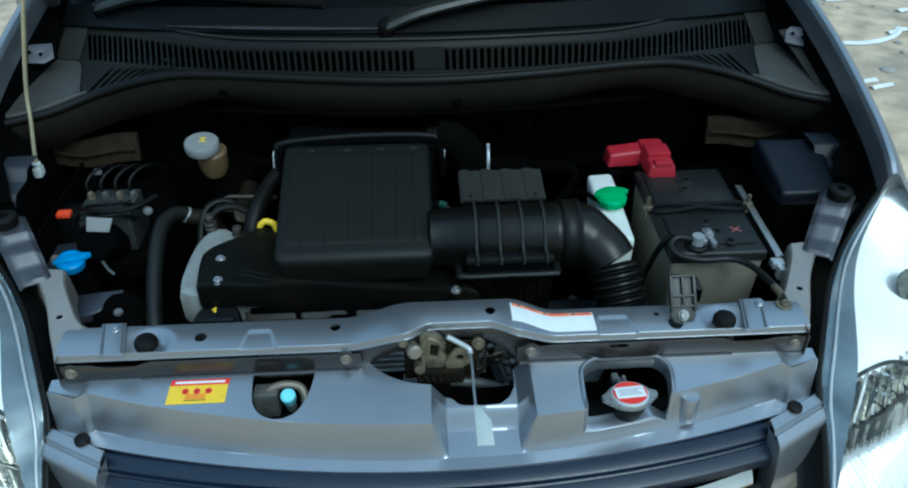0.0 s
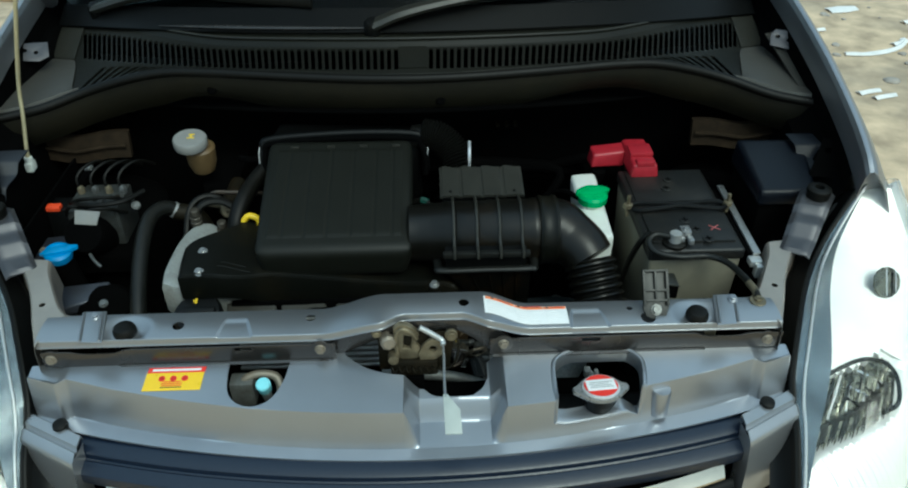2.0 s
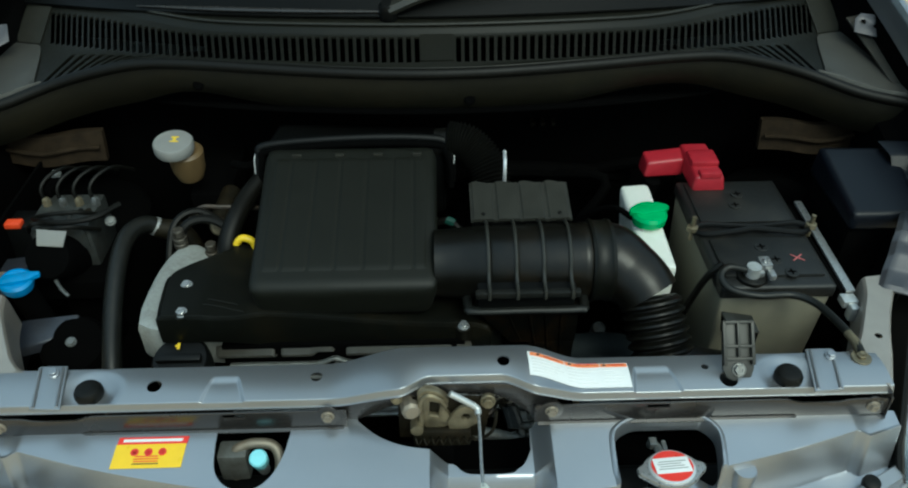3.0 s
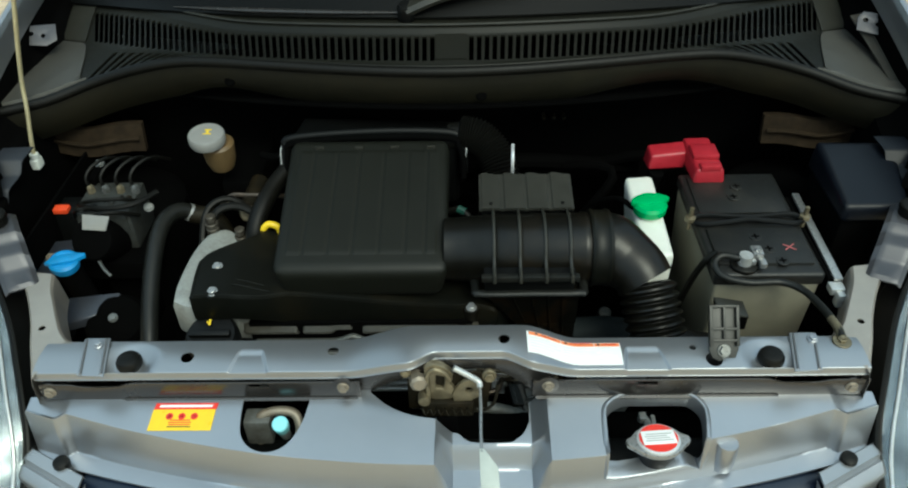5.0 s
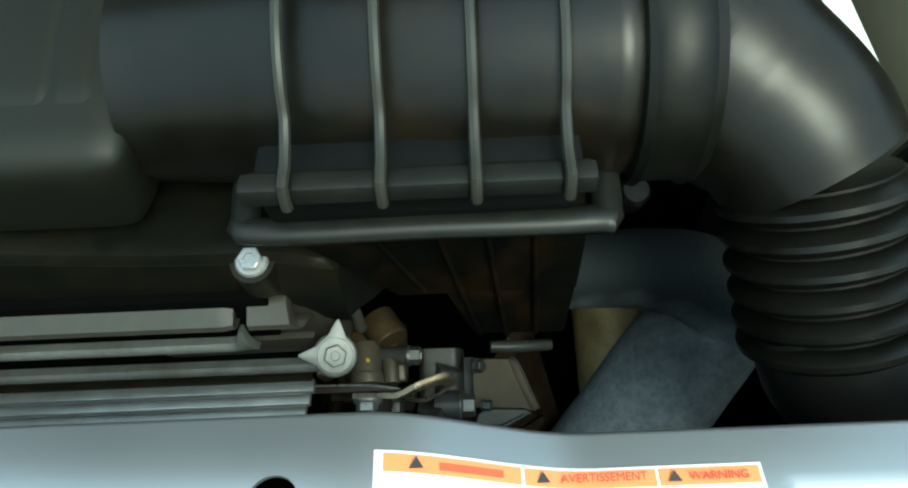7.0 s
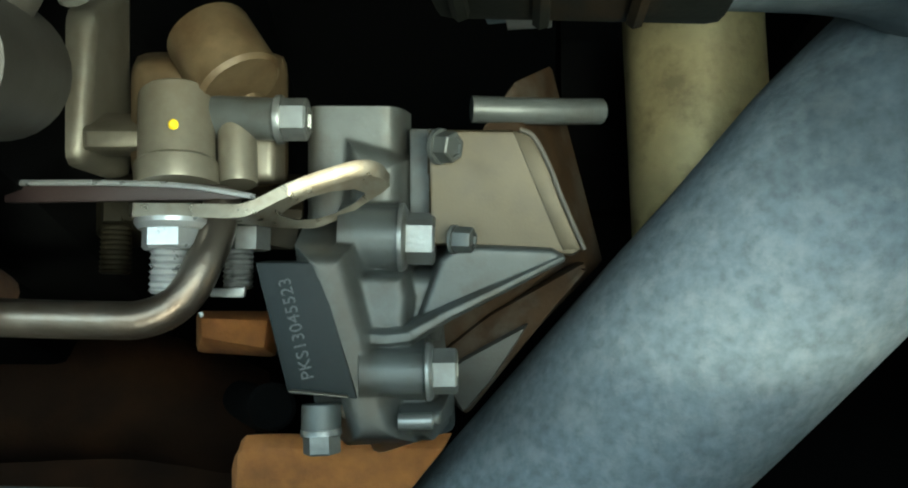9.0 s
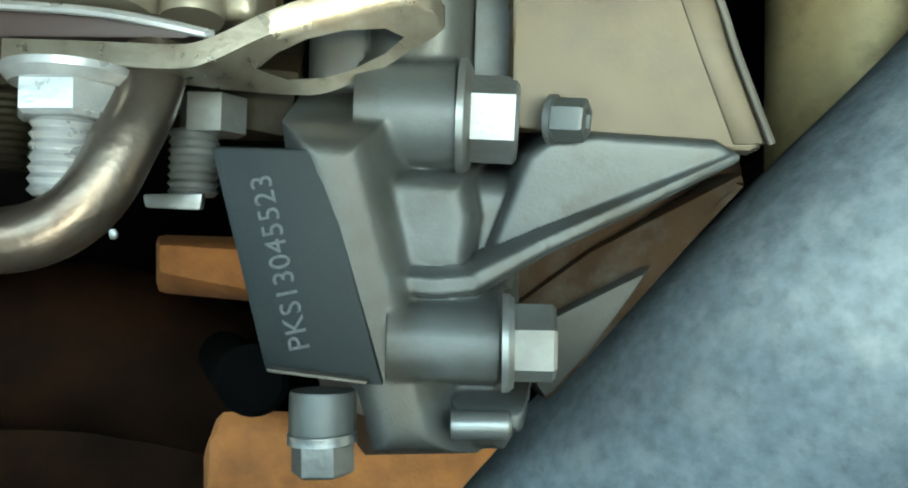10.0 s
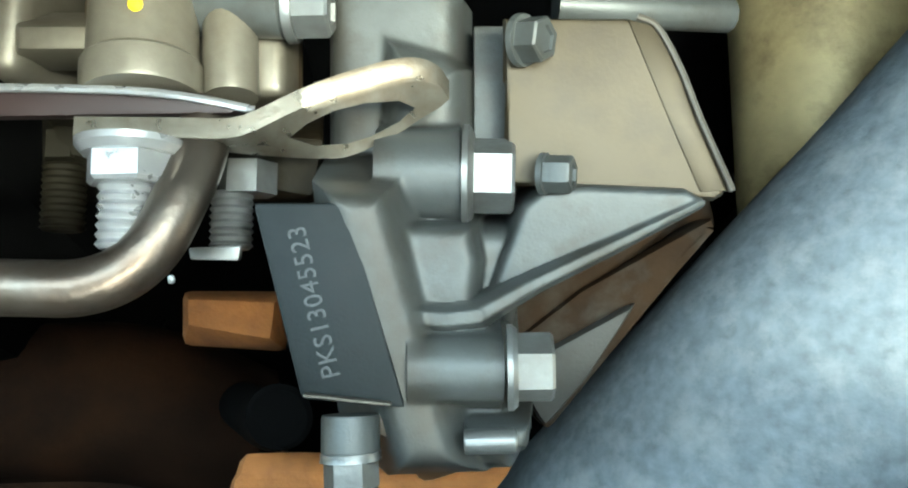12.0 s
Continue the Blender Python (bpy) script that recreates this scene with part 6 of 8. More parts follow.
# ---- battery ----
bat = thing("battery", "dusty car battery with a grey-green case and black lid", "battery", at=(0.405, 0.93, 0.475))
part("case", hexa([(0.345, 0.836, 0.475), (0.467, 0.836, 0.475), (0.467, 1.035, 0.475), (0.345, 1.035, 0.475)], [(0.3385, 0.8265, 0.683), (0.4725, 0.8265, 0.683), (0.4725, 1.046, 0.683), (0.3385, 1.046, 0.683)], 0.005, 3), CASE, bat, "grey-green plastic case")
lidb = part("lid", box(0.336, 0.475, 0.824, 1.049, 0.681, 0.700, 0.005, 3), BATTOP, bat, "dusty black lid")
part("lid_step", box(0.345, 0.466, 0.842, 0.915, 0.698, 0.704, 0.002), BATTOP, lidb)
part("lid_step", box(0.345, 0.466, 0.95, 1.04, 0.698, 0.703, 0.002), BATTOP, lidb)
for k, (x, y) in enumerate(((0.405, 0.895), (0.415, 0.87), (0.426, 0.846), (0.40, 0.985), (0.41, 1.01))):
    p = part("vent_plug", disc((x, y, 0.7025), 0.0085, 0.0025), BATTOP, lidb)
    # raised black bars stand in for the shade in a cross slot
    part("plug_slot", join(box(x - 0.005, x + 0.005, y - 0.001, y + 0.001, 0.7045, 0.7056, 0), box(x - 0.001, x + 0.001, y - 0.005, y + 0.005, 0.7045, 0.7056, 0)), SHADEBLACK, p)
part("paint_mark", join(*[moved(box(-0.009, 0.009, -0.0006, 0.0006, 0, 0.0006, 0), Matrix.Translation((0.443, 0.873 + d, 0.7042)) @ Matrix.Rotation(a, 4, "Z")) for a, d in ((0.7, 0), (-0.7, 0))]), INKRED, lidb, "faded red cross mark")
neg = part("terminal", lathe([(0, 0), (0.0095, 0), (0.0085, 0.018), (0, 0.018)], (0.376, 0.842, 0.700)), STEEL, bat)
part("clamp", join(box(0.366, 0.390, 0.836, 0.852, 0.703, 0.712, 0.004), box(0.385, 0.399, 0.842, 0.860, 0.706, 0.719, 0.002), box(0.392, 0.400, 0.828, 0.842, 0.706, 0.714, 0.002)), DULLNUT, bat, "bright terminal clamp")
part("clamp_base", disc((0.376, 0.842, 0.699), 0.018, 0.006), RUBBER, bat)
bolt(bat, (0.393, 0.848, 0.7185), (0.6, -0.5, 0.6), 0.004, DULLNUT)
part("earth_cable", tube([(0.370, 0.842, 0.712), (0.348, 0.848, 0.712), (0.337, 0.838, 0.706), (0.345, 0.822, 0.700), (0.375, 0.812, 0.698), (0.415, 0.812, 0.698), (0.436, 0.795, 0.70), (0.445, 0.76, 0.705), (0.449, 0.725, 0.709), (0.449, 0.708, 0.708)], 0.0046, 10, 7), LEDGE, bat, "black earth cable")
part("cable_lug", join(tube([(0.447, 0.738, 0.708), (0.449, 0.722, 0.709), (0.449, 0.704, 0.706)], 0.005, 10, 4), disc((0.448, 0.704, 0.7035), 0.0105, 0.003)), GOLDZINC, bat)
part("hold_down_rod", lathe([(0.003, -0.012), (0.003, 0.024), (0, 0.024)], (0.327, 0.931, 0.702), (0, 0, 1), 10), GOLDZINC, bat)
part("hold_down_nut", lathe([(0.0075, 0), (0.0075, 0.006), (0.004, 0.007)], (0.327, 0.931, 0.705), (0, 0, 1), 6), GOLDZINC, bat)
part("hold_down_rod", lathe([(0.003, -0.012), (0.003, 0.022), (0, 0.022)], (0.4815, 0.932, 0.702), (0, 0, 1), 10), GOLDZINC, bat)
part("hold_down_nut", lathe([(0.0075, 0), (0.0075, 0.006), (0.004, 0.007)], (0.4815, 0.932, 0.705), (0, 0, 1), 6), GOLDZINC, bat)
for dy, bow in ((0.010, -0.006), (-0.010, 0.006)):
    part("hold_down_wire", tube([(0.326, 0.931, 0.704), (0.345, 0.931 + dy, 0.706), (0.385, 0.931 + dy * 0.5, 0.707), (0.405, 0.931 + dy * 0.2, 0.708), (0.43, 0.931 + dy * 0.5, 0.707), (0.465, 0.931 + dy, 0.706), (0.482, 0.932, 0.704)], 0.0038, 8, 6), PLASTIC, bat)
part("side_bar", plate([(0.486, 0.822), (0.497, 0.822), (0.501, 1.006), (0.491, 1.006)], 0.004, Matrix.Translation((0, 0, 0.690)), 0.001), DULLNUT, bat, "bright steel side bar")
part("side_bar_edge", box(0.4795, 0.4845, 0.826, 1.0, 0.675, 0.692, 0.001), SHADEBLACK, bat)
part("bar_foot", join(box(0.478, 0.496, 0.806, 0.822, 0.680, 0.690, 0.002), box(0.484, 0.494, 0.796, 0.808, 0.668, 0.688, 0.002)), STEEL, bat)
part("tray", box(0.325, 0.50, 0.80, 1.06, 0.455, 0.476, 0.004), SHADEBLACK, bat)
part("tray_post", box(0.38, 0.44, 0.88, 0.98, 0.18, 0.456, 0.004), SHADEBLACK, bat)
part("side_cable", tube([(0.346, 0.86, 0.708), (0.330, 0.858, 0.69), (0.318, 0.865, 0.64), (0.312, 0.88, 0.56)], 0.0045, 8, 6), RUBBER, bat)
part("rear_lead", tube([(0.50, 0.822, 0.665), (0.52, 0.83, 0.672), (0.54, 0.845, 0.66), (0.555, 0.87, 0.64)], 0.006, 8, 6), RUBBER, bat)
part("front_foot", hexa([(0.335, 0.772, 0.655), (0.368, 0.772, 0.655), (0.368, 0.800, 0.655), (0.335, 0.800, 0.655)], [(0.330, 0.772, 0.684), (0.368, 0.772, 0.676), (0.368, 0.800, 0.676), (0.330, 0.800, 0.684)], 0.002), SHADEBLACK, bat)
part("foot_cap", hexa([(0.330, 0.7715, 0.6838), (0.369, 0.7715, 0.6758), (0.369, 0.8005, 0.6758), (0.330, 0.8005, 0.6838)], [(0.331, 0.7725, 0.6862), (0.368, 0.7725, 0.6782), (0.368, 0.7995, 0.6782), (0.331, 0.7995, 0.6862)], 0.0006), PANEL, bat, "paler grey top sheet")
redc = thing("terminal_cover", "red plastic terminal cover clipped on the battery", "terminal cover", at=(0.36, 1.03, 0.70))
cov = part("cover", hexa([(0.351, 1.021, 0.701), (0.398, 1.021, 0.701), (0.392, 1.112, 0.701), (0.348, 1.112, 0.701)], [(0.355, 1.024, 0.724), (0.394, 1.024, 0.724), (0.389, 1.103, 0.73), (0.351, 1.103, 0.73)], 0.005, 3), REDPLASTIC, redc)
part("cover_tab", box(0.360, 0.390, 1.0227, 1.037, 0.720, 0.730, 0.003), REDPLASTIC, cov)
part("cover_step", box(0.354, 0.392, 1.047, 1.081, 0.724, 0.733, 0.003), REDPLASTIC, cov)
part("side_cover", hexa([(0.296, 1.066, 0.696), (0.352, 1.070, 0.696), (0.352, 1.103, 0.692), (0.294, 1.1, 0.692)], [(0.299, 1.070, 0.718), (0.352, 1.073, 0.722), (0.352, 1.1, 0.726), (0.297, 1.097, 0.722)], 0.004, 3), REDPLASTIC, redc)
part("red_lead", tube([(0.31, 1.07, 0.69), (0.30, 1.08, 0.62), (0.30, 1.08, 0.5)], 0.012, 10, 5), SHADEBLACK, redc)

# ---- coolant bottle ----
bottle = thing("coolant_bottle", "milky white coolant bottle with a green cap", "coolant bottle", at=(0.278, 0.95, 0.52))
part("body", hexa([(0.262, 0.875, 0.60), (0.296, 0.875, 0.60), (0.300, 1.02, 0.60), (0.262, 1.02, 0.60)], [(0.2575, 0.872, 0.693), (0.297, 0.872, 0.693), (0.3015, 1.058, 0.694), (0.258, 1.054, 0.694)], 0.010, 4), MILK, bottle)
part("neck", lathe([(0.018, -0.004), (0.018, 0.012), (0, 0.012)], (0.278, 0.962, 0.694)), MILK, bottle)
capg = part("cap", lathe([(0, 0), (0.0225, 0), (0.0235, 0.010), (0.020, 0.0145), (0.008, 0.016), (0, 0.016)], (0.278, 0.962, 0.700), (0, -0.05, 1), 32), GREEN, bottle, "green plastic cap")
part("cap_grip", plate([(-0.033, -0.004), (-0.02, -0.012), (0.02, -0.012), (0.033, -0.002), (0.03, 0.005), (0.016, 0.014), (-0.016, 0.014), (-0.03, 0.005)], 0.007, Matrix.Translation((0.278, 0.966, 0.7095)) @ Matrix.Rotation(0.15, 4, "Z") @ Matrix.Diagonal((0.84, 0.84, 1, 1)), 0.002), GREEN, capg)
part("overflow_hose", tube([(0.256, 0.96, 0.705), (0.235, 0.99, 0.70), (0.20, 1.02, 0.66), (0.17, 1.04, 0.58)], 0.004, 8, 6), SHADEBLACK, bottle)
part("bracket", box(0.268, 0.292, 0.93, 0.97, 0.18, 0.602, 0.003), SHADEBLACK, bottle)

# ---- brake fluid tank ----
brk = thing("brake_fluid_tank", "yellowed brake fluid tank with a pale round cap", "brake fluid tank", at=(-0.352, 1.09, 0.70))
part("tank", lathe([(0, -0.055), (0.018, -0.055), (0.023, -0.04), (0.0245, -0.012), (0.020, -0.008), (0, -0.008)], (-0.350, 1.088, 0.750), (0.02, -0.1, 1)), AMBER, brk)
cb = part("cap", lathe([(0, -0.010), (0.0255, -0.010), (0.0270, -0.006), (0.0270, 0.004), (0.0255, 0.0065), (0.0, 0.0075)], (-0.3595, 1.078, 0.756), (0.03, -0.10, 1), 40), IVORY, brk, "pale ivory screw cap")
part("cap_mark", moved(join(box(-0.006, 0.006, -0.006, -0.0035, 0, 0.0006, 0), box(-0.005, 0.005, 0.0035, 0.006, 0, 0.0006, 0), disc((0, 0, 0), 0.0025, 0.0006)), Matrix.Translation((-0.3572, 1.0802, 0.7634)) @ Matrix.Rotation(0.12, 4, "X")), YELLOW, cb, "yellow warning mark")
part("cylinder", tube([(-0.30, 1.10, 0.66), (-0.305, 1.06, 0.655), (-0.31, 1.03, 0.65)], 0.015, 14, 5), GREASY, brk)
part("fitting", join(tube([(-0.335, 1.028, 0.668), (-0.305, 1.022, 0.666)], 0.006, 10, 3), disc((-0.303, 1.018, 0.660), 0.0125, 0.012, (0.3, -0.8, 0.5))), GOLDZINC, brk)
part("bracket", box(-0.36, -0.30, 1.09, 1.24, 0.62, 0.665, 0.006), SHADEBLACK, brk)
part("feed_pipe", tube([(-0.29, 1.10, 0.71), (-0.27, 1.09, 0.712), (-0.25, 1.10, 0.71), (-0.23, 1.12, 0.70)], 0.006, 8, 5), SHADEBLACK, brk)

# ---- engine: rocker cover, black cover, filler cap, dipstick ----
engine = thing("engine", "cast aluminium engine with a black plastic top cover", "engine", at=(-0.13, 0.9, 0.3))
part("block", box(-0.36, 0.028, 0.815, 1.05, 0.20, 0.60, 0.01), SHADEBLACK, engine)
outline = [(-0.352, 0.805), (-0.356, 0.84), (-0.352, 0.905), (-0.338, 0.945), (-0.315, 0.958), (-0.288, 0.948), (-0.25, 0.955), (0.02, 0.955), (0.04, 0.93), (0.050, 0.88), (0.050, 0.835), (0.035, 0.822), (0.0, 0.818), (-0.24, 0.815), (-0.30, 0.800), (-0.33, 0.795)]
outl = [(p.x, p.y) for p in smooth_path([(x, y, 0) for x, y in outline + outline[:1]], 5)[:-1]]


def dome(bm, fn):
    for v in bm.verts:
        v.co.z += fn(v.co.x, v.co.y)
    return bm


rocker = part("rocker_cover", dome(plate(outl, 0.058, Matrix.Translation((0, 0, 0.598)), 0.010), lambda x, y: 0.026 * smoothstep(-0.25, -0.335, x) - 0.022 * smoothstep(0.0, 0.05, x)), ROCKER, engine, "grey cast aluminium rocker cover")


def cover_face(u, v):
    """The black cover's upper face, falling to its eared end."""
    xl = -0.322 - 0.006 * math.sin(v * 3.0) + 0.06 * smoothstep(0.5, 0.95, v)
    xr = 0.078 - 0.016 * (1 - smoothstep(0.0, 0.16, v)) - 0.02 * smoothstep(0.6, 1, v)
    x = xl + (xr - xl) * u
    yf = 0.791 + 0.0200 * smoothstep(-0.27, -0.20, x)
    y = yf + (0.930 - yf) * v
    z = 0.6905 + 0.014 * smoothstep(-0.22, -0.28, x) - 0.026 * smoothstep(-0.25, 0.02, x) - 0.014 * smoothstep(0.035, 0.078, x)
    edge = min(x - xl, xr - x, (y - yf) * 2.5)
    return Vector((x, y, z - 0.006 * (1 - smoothstep(0.0, 0.007, edge))))


def cover_hem(x):
    """Lower edge of the cover's skirt, drooping round its rounded end."""
    return 0.662 - 0.0268 * smoothstep(-0.27, -0.20, x) - 0.026 * smoothstep(0.026, 0.058, x)


ecov = part("top_cover", sheet(cover_face, [0, 0.008, 0.016] + linspace(0.03, 0.97, 60) + [0.984, 0.992, 1], [0, 0.02, 0.045] + linspace(0.08, 1, 24), 0.005), DUSTY, engine, "black plastic top cover")
for x, y, z in ((-0.2985, 0.8450, 0.7040), (-0.2940, 0.7985, 0.7035), (0.0285, 0.8115, 0.6605)):
    bolt(ecov, (x, y, z), (0, -0.25, 1), 0.0052, DULLNUT)
    part("bolt_boss", lathe([(0, -0.020), (0.0100, -0.020), (0.0092, -0.0005), (0, -0.0005)], (x, y, z), (0, -0.25, 1), 28), DUSTY, ecov)
hem = [cover_face(u, 0) for u in linspace(0, 1, 60)] + [cover_face(1, v) for v in linspace(0.02, 0.75, 24)]
part("cover_skirt", sheet(lambda i, v: Vector((hem[i].x, hem[i].y - 0.001 * math.sin(3.14 * v), hem[i].z + 0.001 + (cover_hem(hem[i].x) - hem[i].z) * v)), range(len(hem)), linspace(0, 1, 8), 0.003, (-0.3, 0.9, 0)), DUSTY, ecov)
# raised lines on the cover
for y, x0, x1 in ((0.8205, -0.268, -0.236), (0.8115, -0.272, -0.228)):
    part("raised_line", tube([(x, y, cover_face((x + 0.322) / 0.398, (y - 0.791) / 0.139).z + 0.0004) for x in linspace(x0, x1, 5)], 0.0011, 6, 3), DUSTY, ecov)
rail = thing("fuel_rail_cover", "grey cast cover rail with dark grooves and eared bolts", "cover rail", at=(-0.1, 0.79, 0.60))
# solid backing coloured as the shade inside the grooves
part("groove", box(-0.262, 0.030, 0.806, 0.818, 0.568, 0.640, 0.001), SHADEBLACK, rail, "groove backing, coloured as the shade between the bars")


def band(x0, x1, lean0, lean1, low0=0.0, low1=0.0):
    """A stretch of the sloping upper band; lean shifts its top at either end, low lifts its lower edge."""
    prof = [(0.8030, 0.6265), (0.7985, 0.6270), (0.7970, 0.6290), (0.7980, 0.6312), (0.8095, 0.6352), (0.8130, 0.6350)]

    def at(u, v):
        k = min(4.999, v * 5)
        p, q, f = prof[int(k)], prof[int(k) + 1], k - int(k)
        lift = (low0 + (low1 - low0) * smoothstep(0.55, 0.72, u)) * max(0.0, 1 - v)
        end = 0.0012 * (smoothstep(0.03, 0.0, u) + smoothstep(0.97, 1.0, u))
        return Vector((x0 + (x1 - x0) * u + (lean0 + (lean1 - lean0) * u) * v, p[0] + (q[0] - p[0]) * f + 0.8 * lift + end, p[1] + (q[1] - p[1]) * f + lift - 0.6 * end))
    return sheet(at, [0, 0.01, 0.03] + linspace(0.06, 0.94, 40) + [0.97, 0.99, 1], linspace(0, 1, 21), 0.006, (0, 0.8, -0.6))


for x0, x1, l0, l1, b0, b1 in ((-0.262, -0.1965, -0.010, -0.004, 0, 0), (-0.1885, -0.1265, -0.004, -0.003, 0, 0.006), (-0.1125, 0.0150, -0.001, -0.001, 0, 0), (0.0215, 0.0470, -0.002, -0.012, 0, 0)):
    part("upper_rail", band(x0, x1, l0, l1, b0, b1), RAILCAST, rail)


def rib_line(x0, x1, y, z0, z1, arch=0.0, horn=0.0):
    """A thin bar along the rail, arched over the bolt and flared up at its end."""
    def at(x, v):
        c = arch * math.exp(-((x + 0.127) / 0.013) ** 2)
        h = horn * smoothstep(x1 - 0.011, x1, x)
        return Vector((x - 0.004 * v * smoothstep(x1 - 0.01, x1, x), y + 0.0022 * (2 * v - 1) ** 2, z0 + c + (z1 - z0 + h) * v))
    return sheet(at, linspace(x0, x1, 110), linspace(0, 1, 9), 0.0045, (0, 1, -0.3))


# bars take a paler casting tone to offset the shade on them
part("middle_bar", rib_line(-0.254, 0.0215, 0.7955, 0.6105, 0.6165, 0.0085, 0.011), CAST, rail)
part("lower_bar", rib_line(-0.250, 0.049, 0.7960, 0.5860, 0.5925), CAST, rail)
part("web", box(-0.10, 0.046, 0.8035, 0.812, 0.596, 0.608, 0.003), CASTDIRTY, rail)
for x, y, z in ((0.0556, 0.794, 0.6085), (-0.127, 0.790, 0.6065)):
    m = Matrix.Translation((x, y, z)) @ axis_turn((0.18, -0.5, 0.84)) @ Matrix.Rotation(math.pi, 4, "Z")
    to_local = m.inverted().to_3x3()
    tips = [math.atan2(d.y, d.x) for d in (to_local @ Vector((0.003, 0.0090, 0.0138)), to_local @ Vector((-0.0158, 0.0040, -0.0055)))]
    rim_e = []
    for k in range(120):
        a = 2 * math.pi * k / 120
        near = min(abs((a - c + math.pi) % (2 * math.pi) - math.pi) for c in tips)
        r_e = 0.0092 + 0.0078 * max(0, 1 - near / 0.60) ** 2
        rim_e.append((r_e * math.cos(a), r_e * math.sin(a)))
    pieces = [plate(rim_e, 0.0018, m, 0.0004), moved(lathe([(0, 0.0016), (0.0080, 0.0016), (0.0078, 0.0024), (0, 0.0024)], (0, 0, 0), (0, 0, 1), 36), m)]
    part("bolt_ear", join(*pieces), EARSTEEL, rail, "round washer with two pointed tabs")
    bolt(rail, m @ Vector((0, 0, 0.002)), m.to_3x3() @ Vector((0, 0, 1)), 0.0052, EARSTEEL, washer=False)
    part("ear_boss", lathe([(0, -0.03), (0.0110, -0.03), (0.0100, -0.001), (0, -0.001)], (x, y, z), m.to_3x3() @ Vector((0, 0, 1)), 32), CASTDIRTY, rail)
part("end_casting", hexa([(-0.03, 0.802, 0.592), (0.060, 0.804, 0.590), (0.068, 0.85, 0.585), (-0.03, 0.85, 0.585)], [(-0.03, 0.813, 0.640), (0.046, 0.813, 0.634), (0.058, 0.85, 0.636), (-0.03, 0.85, 0.640)], 0.008, 5), CASTDIRTY, rail, "brown-grey rounded casting at the rail's end")
part("casting_post", tube([(0.064, 0.818, 0.590), (0.063, 0.8195, 0.601), (0.062, 0.821, 0.610)], [0.0030, 0.0028, 0.0024], 12, 4), RAILCAST, rail)
fins = thing("finned_plate", "ribbed bright aluminium plate below the cover rail", "plate", at=(-0.1, 0.79, 0.55))
# plate behind the fins coloured dark as the shade between them
part("plate", hexa([(-0.262, 0.790, 0.528), (0.022, 0.790, 0.528), (0.022, 0.83, 0.528), (-0.262, 0.83, 0.528)], [(-0.262, 0.804, 0.564), (0.037, 0.804, 0.564), (0.037, 0.83, 0.564), (-0.262, 0.83, 0.564)], 0.001), GREASY, fins)
for k in range(5):
    y, z = 0.8025 - 0.0033 * k, 0.5610 - 0.0078 * k
    part("fin", box(-0.262, 0.0375 - 0.0032 * k, y - 0.0042, y + 0.003, z - 0.0022, z + 0.0022, 0.0012), FINALU, fins)
part("fin_post", box(-0.05, 0.0, 0.80, 0.83, 0.40, 0.53, 0.004), SHADEBLACK, fins)
part("copper_stub", tube([(0.012, 0.80, 0.528), (0.012, 0.80, 0.515), (0.012, 0.80, 0.503)], 0.0055, 14, 3), COPPER, fins)
ocap = thing("oil_filler_cap", "black oil filler cap with a yellow mark", "filler cap", at=(-0.297, 0.785, 0.64))
part("cap", lathe([(0, -0.03), (0.030, -0.03), (0.0335, 0.0), (0.0335, 0.016), (0.030, 0.022), (0.012, 0.023), (0, 0.023)], (-0.300, 0.778, 0.634), (0, -0.3, 1), 36), PLASTIC, ocap)
part("cap_ridge", moved(box(-0.026, 0.026, -0.005, 0.005, 0.020, 0.030, 0.003), Matrix.Translation((-0.300, 0.778, 0.634)) @ Matrix.Rotation(radians(17), 4, "X")), PLASTIC, ocap)
part("yellow_mark", moved(join(box(-0.0015, 0.0015, 0.012, 0.020, 0.0305, 0.0312, 0), box(-0.004, 0.0, 0.015, 0.0175, 0.0305, 0.0312, 0)), Matrix.Translation((-0.302, 0.778, 0.630)) @ Matrix.Rotation(radians(17), 4, "X")), YELLOW, ocap)
dip = thing("dipstick", "yellow plastic dipstick handle beside the filter box", "dipstick", at=(-0.245, 0.93, 0.66))
part("ring", tube([(-0.232, 0.928, 0.690), (-0.236, 0.930, 0.702), (-0.248, 0.931, 0.706), (-0.256, 0.929, 0.698), (-0.252, 0.926, 0.688), (-0.242, 0.924, 0.682), (-0.234, 0.922, 0.672)], 0.0048, 10, 6), YELLOW, dip)
part("stick", tube([(-0.234, 0.922, 0.675), (-0.230, 0.92, 0.62)], 0.003, 8, 3), STEEL, dip)
for k, (x, y, z) in enumerate(((-0.262, 0.925, 0.670), (-0.295, 0.945, 0.672), (-0.335, 0.952, 0.690))):
    c = thing("wire_connector", "pale plastic wiring connector", "connector", at=(x, y, z))
    part("plug", join(disc((x, y, z - 0.012), 0.009, 0.008), disc((x, y, z - 0.002), 0.009, 0.006), disc((x, y, z + 0.006), 0.007, 0.010)), GEARWARM if k else DULLZINC, c)
loom = thing("wiring_loom", "black bundle of wires and hoses behind the engine", "wiring", at=(-0.30, 0.98, 0.66))
part("wire", tube([(-0.34, 0.94, 0.66), (-0.33, 0.965, 0.70), (-0.30, 0.975, 0.705), (-0.27, 0.965, 0.69), (-0.26, 0.94, 0.67)], 0.006, 8, 6), RUBBER, loom)
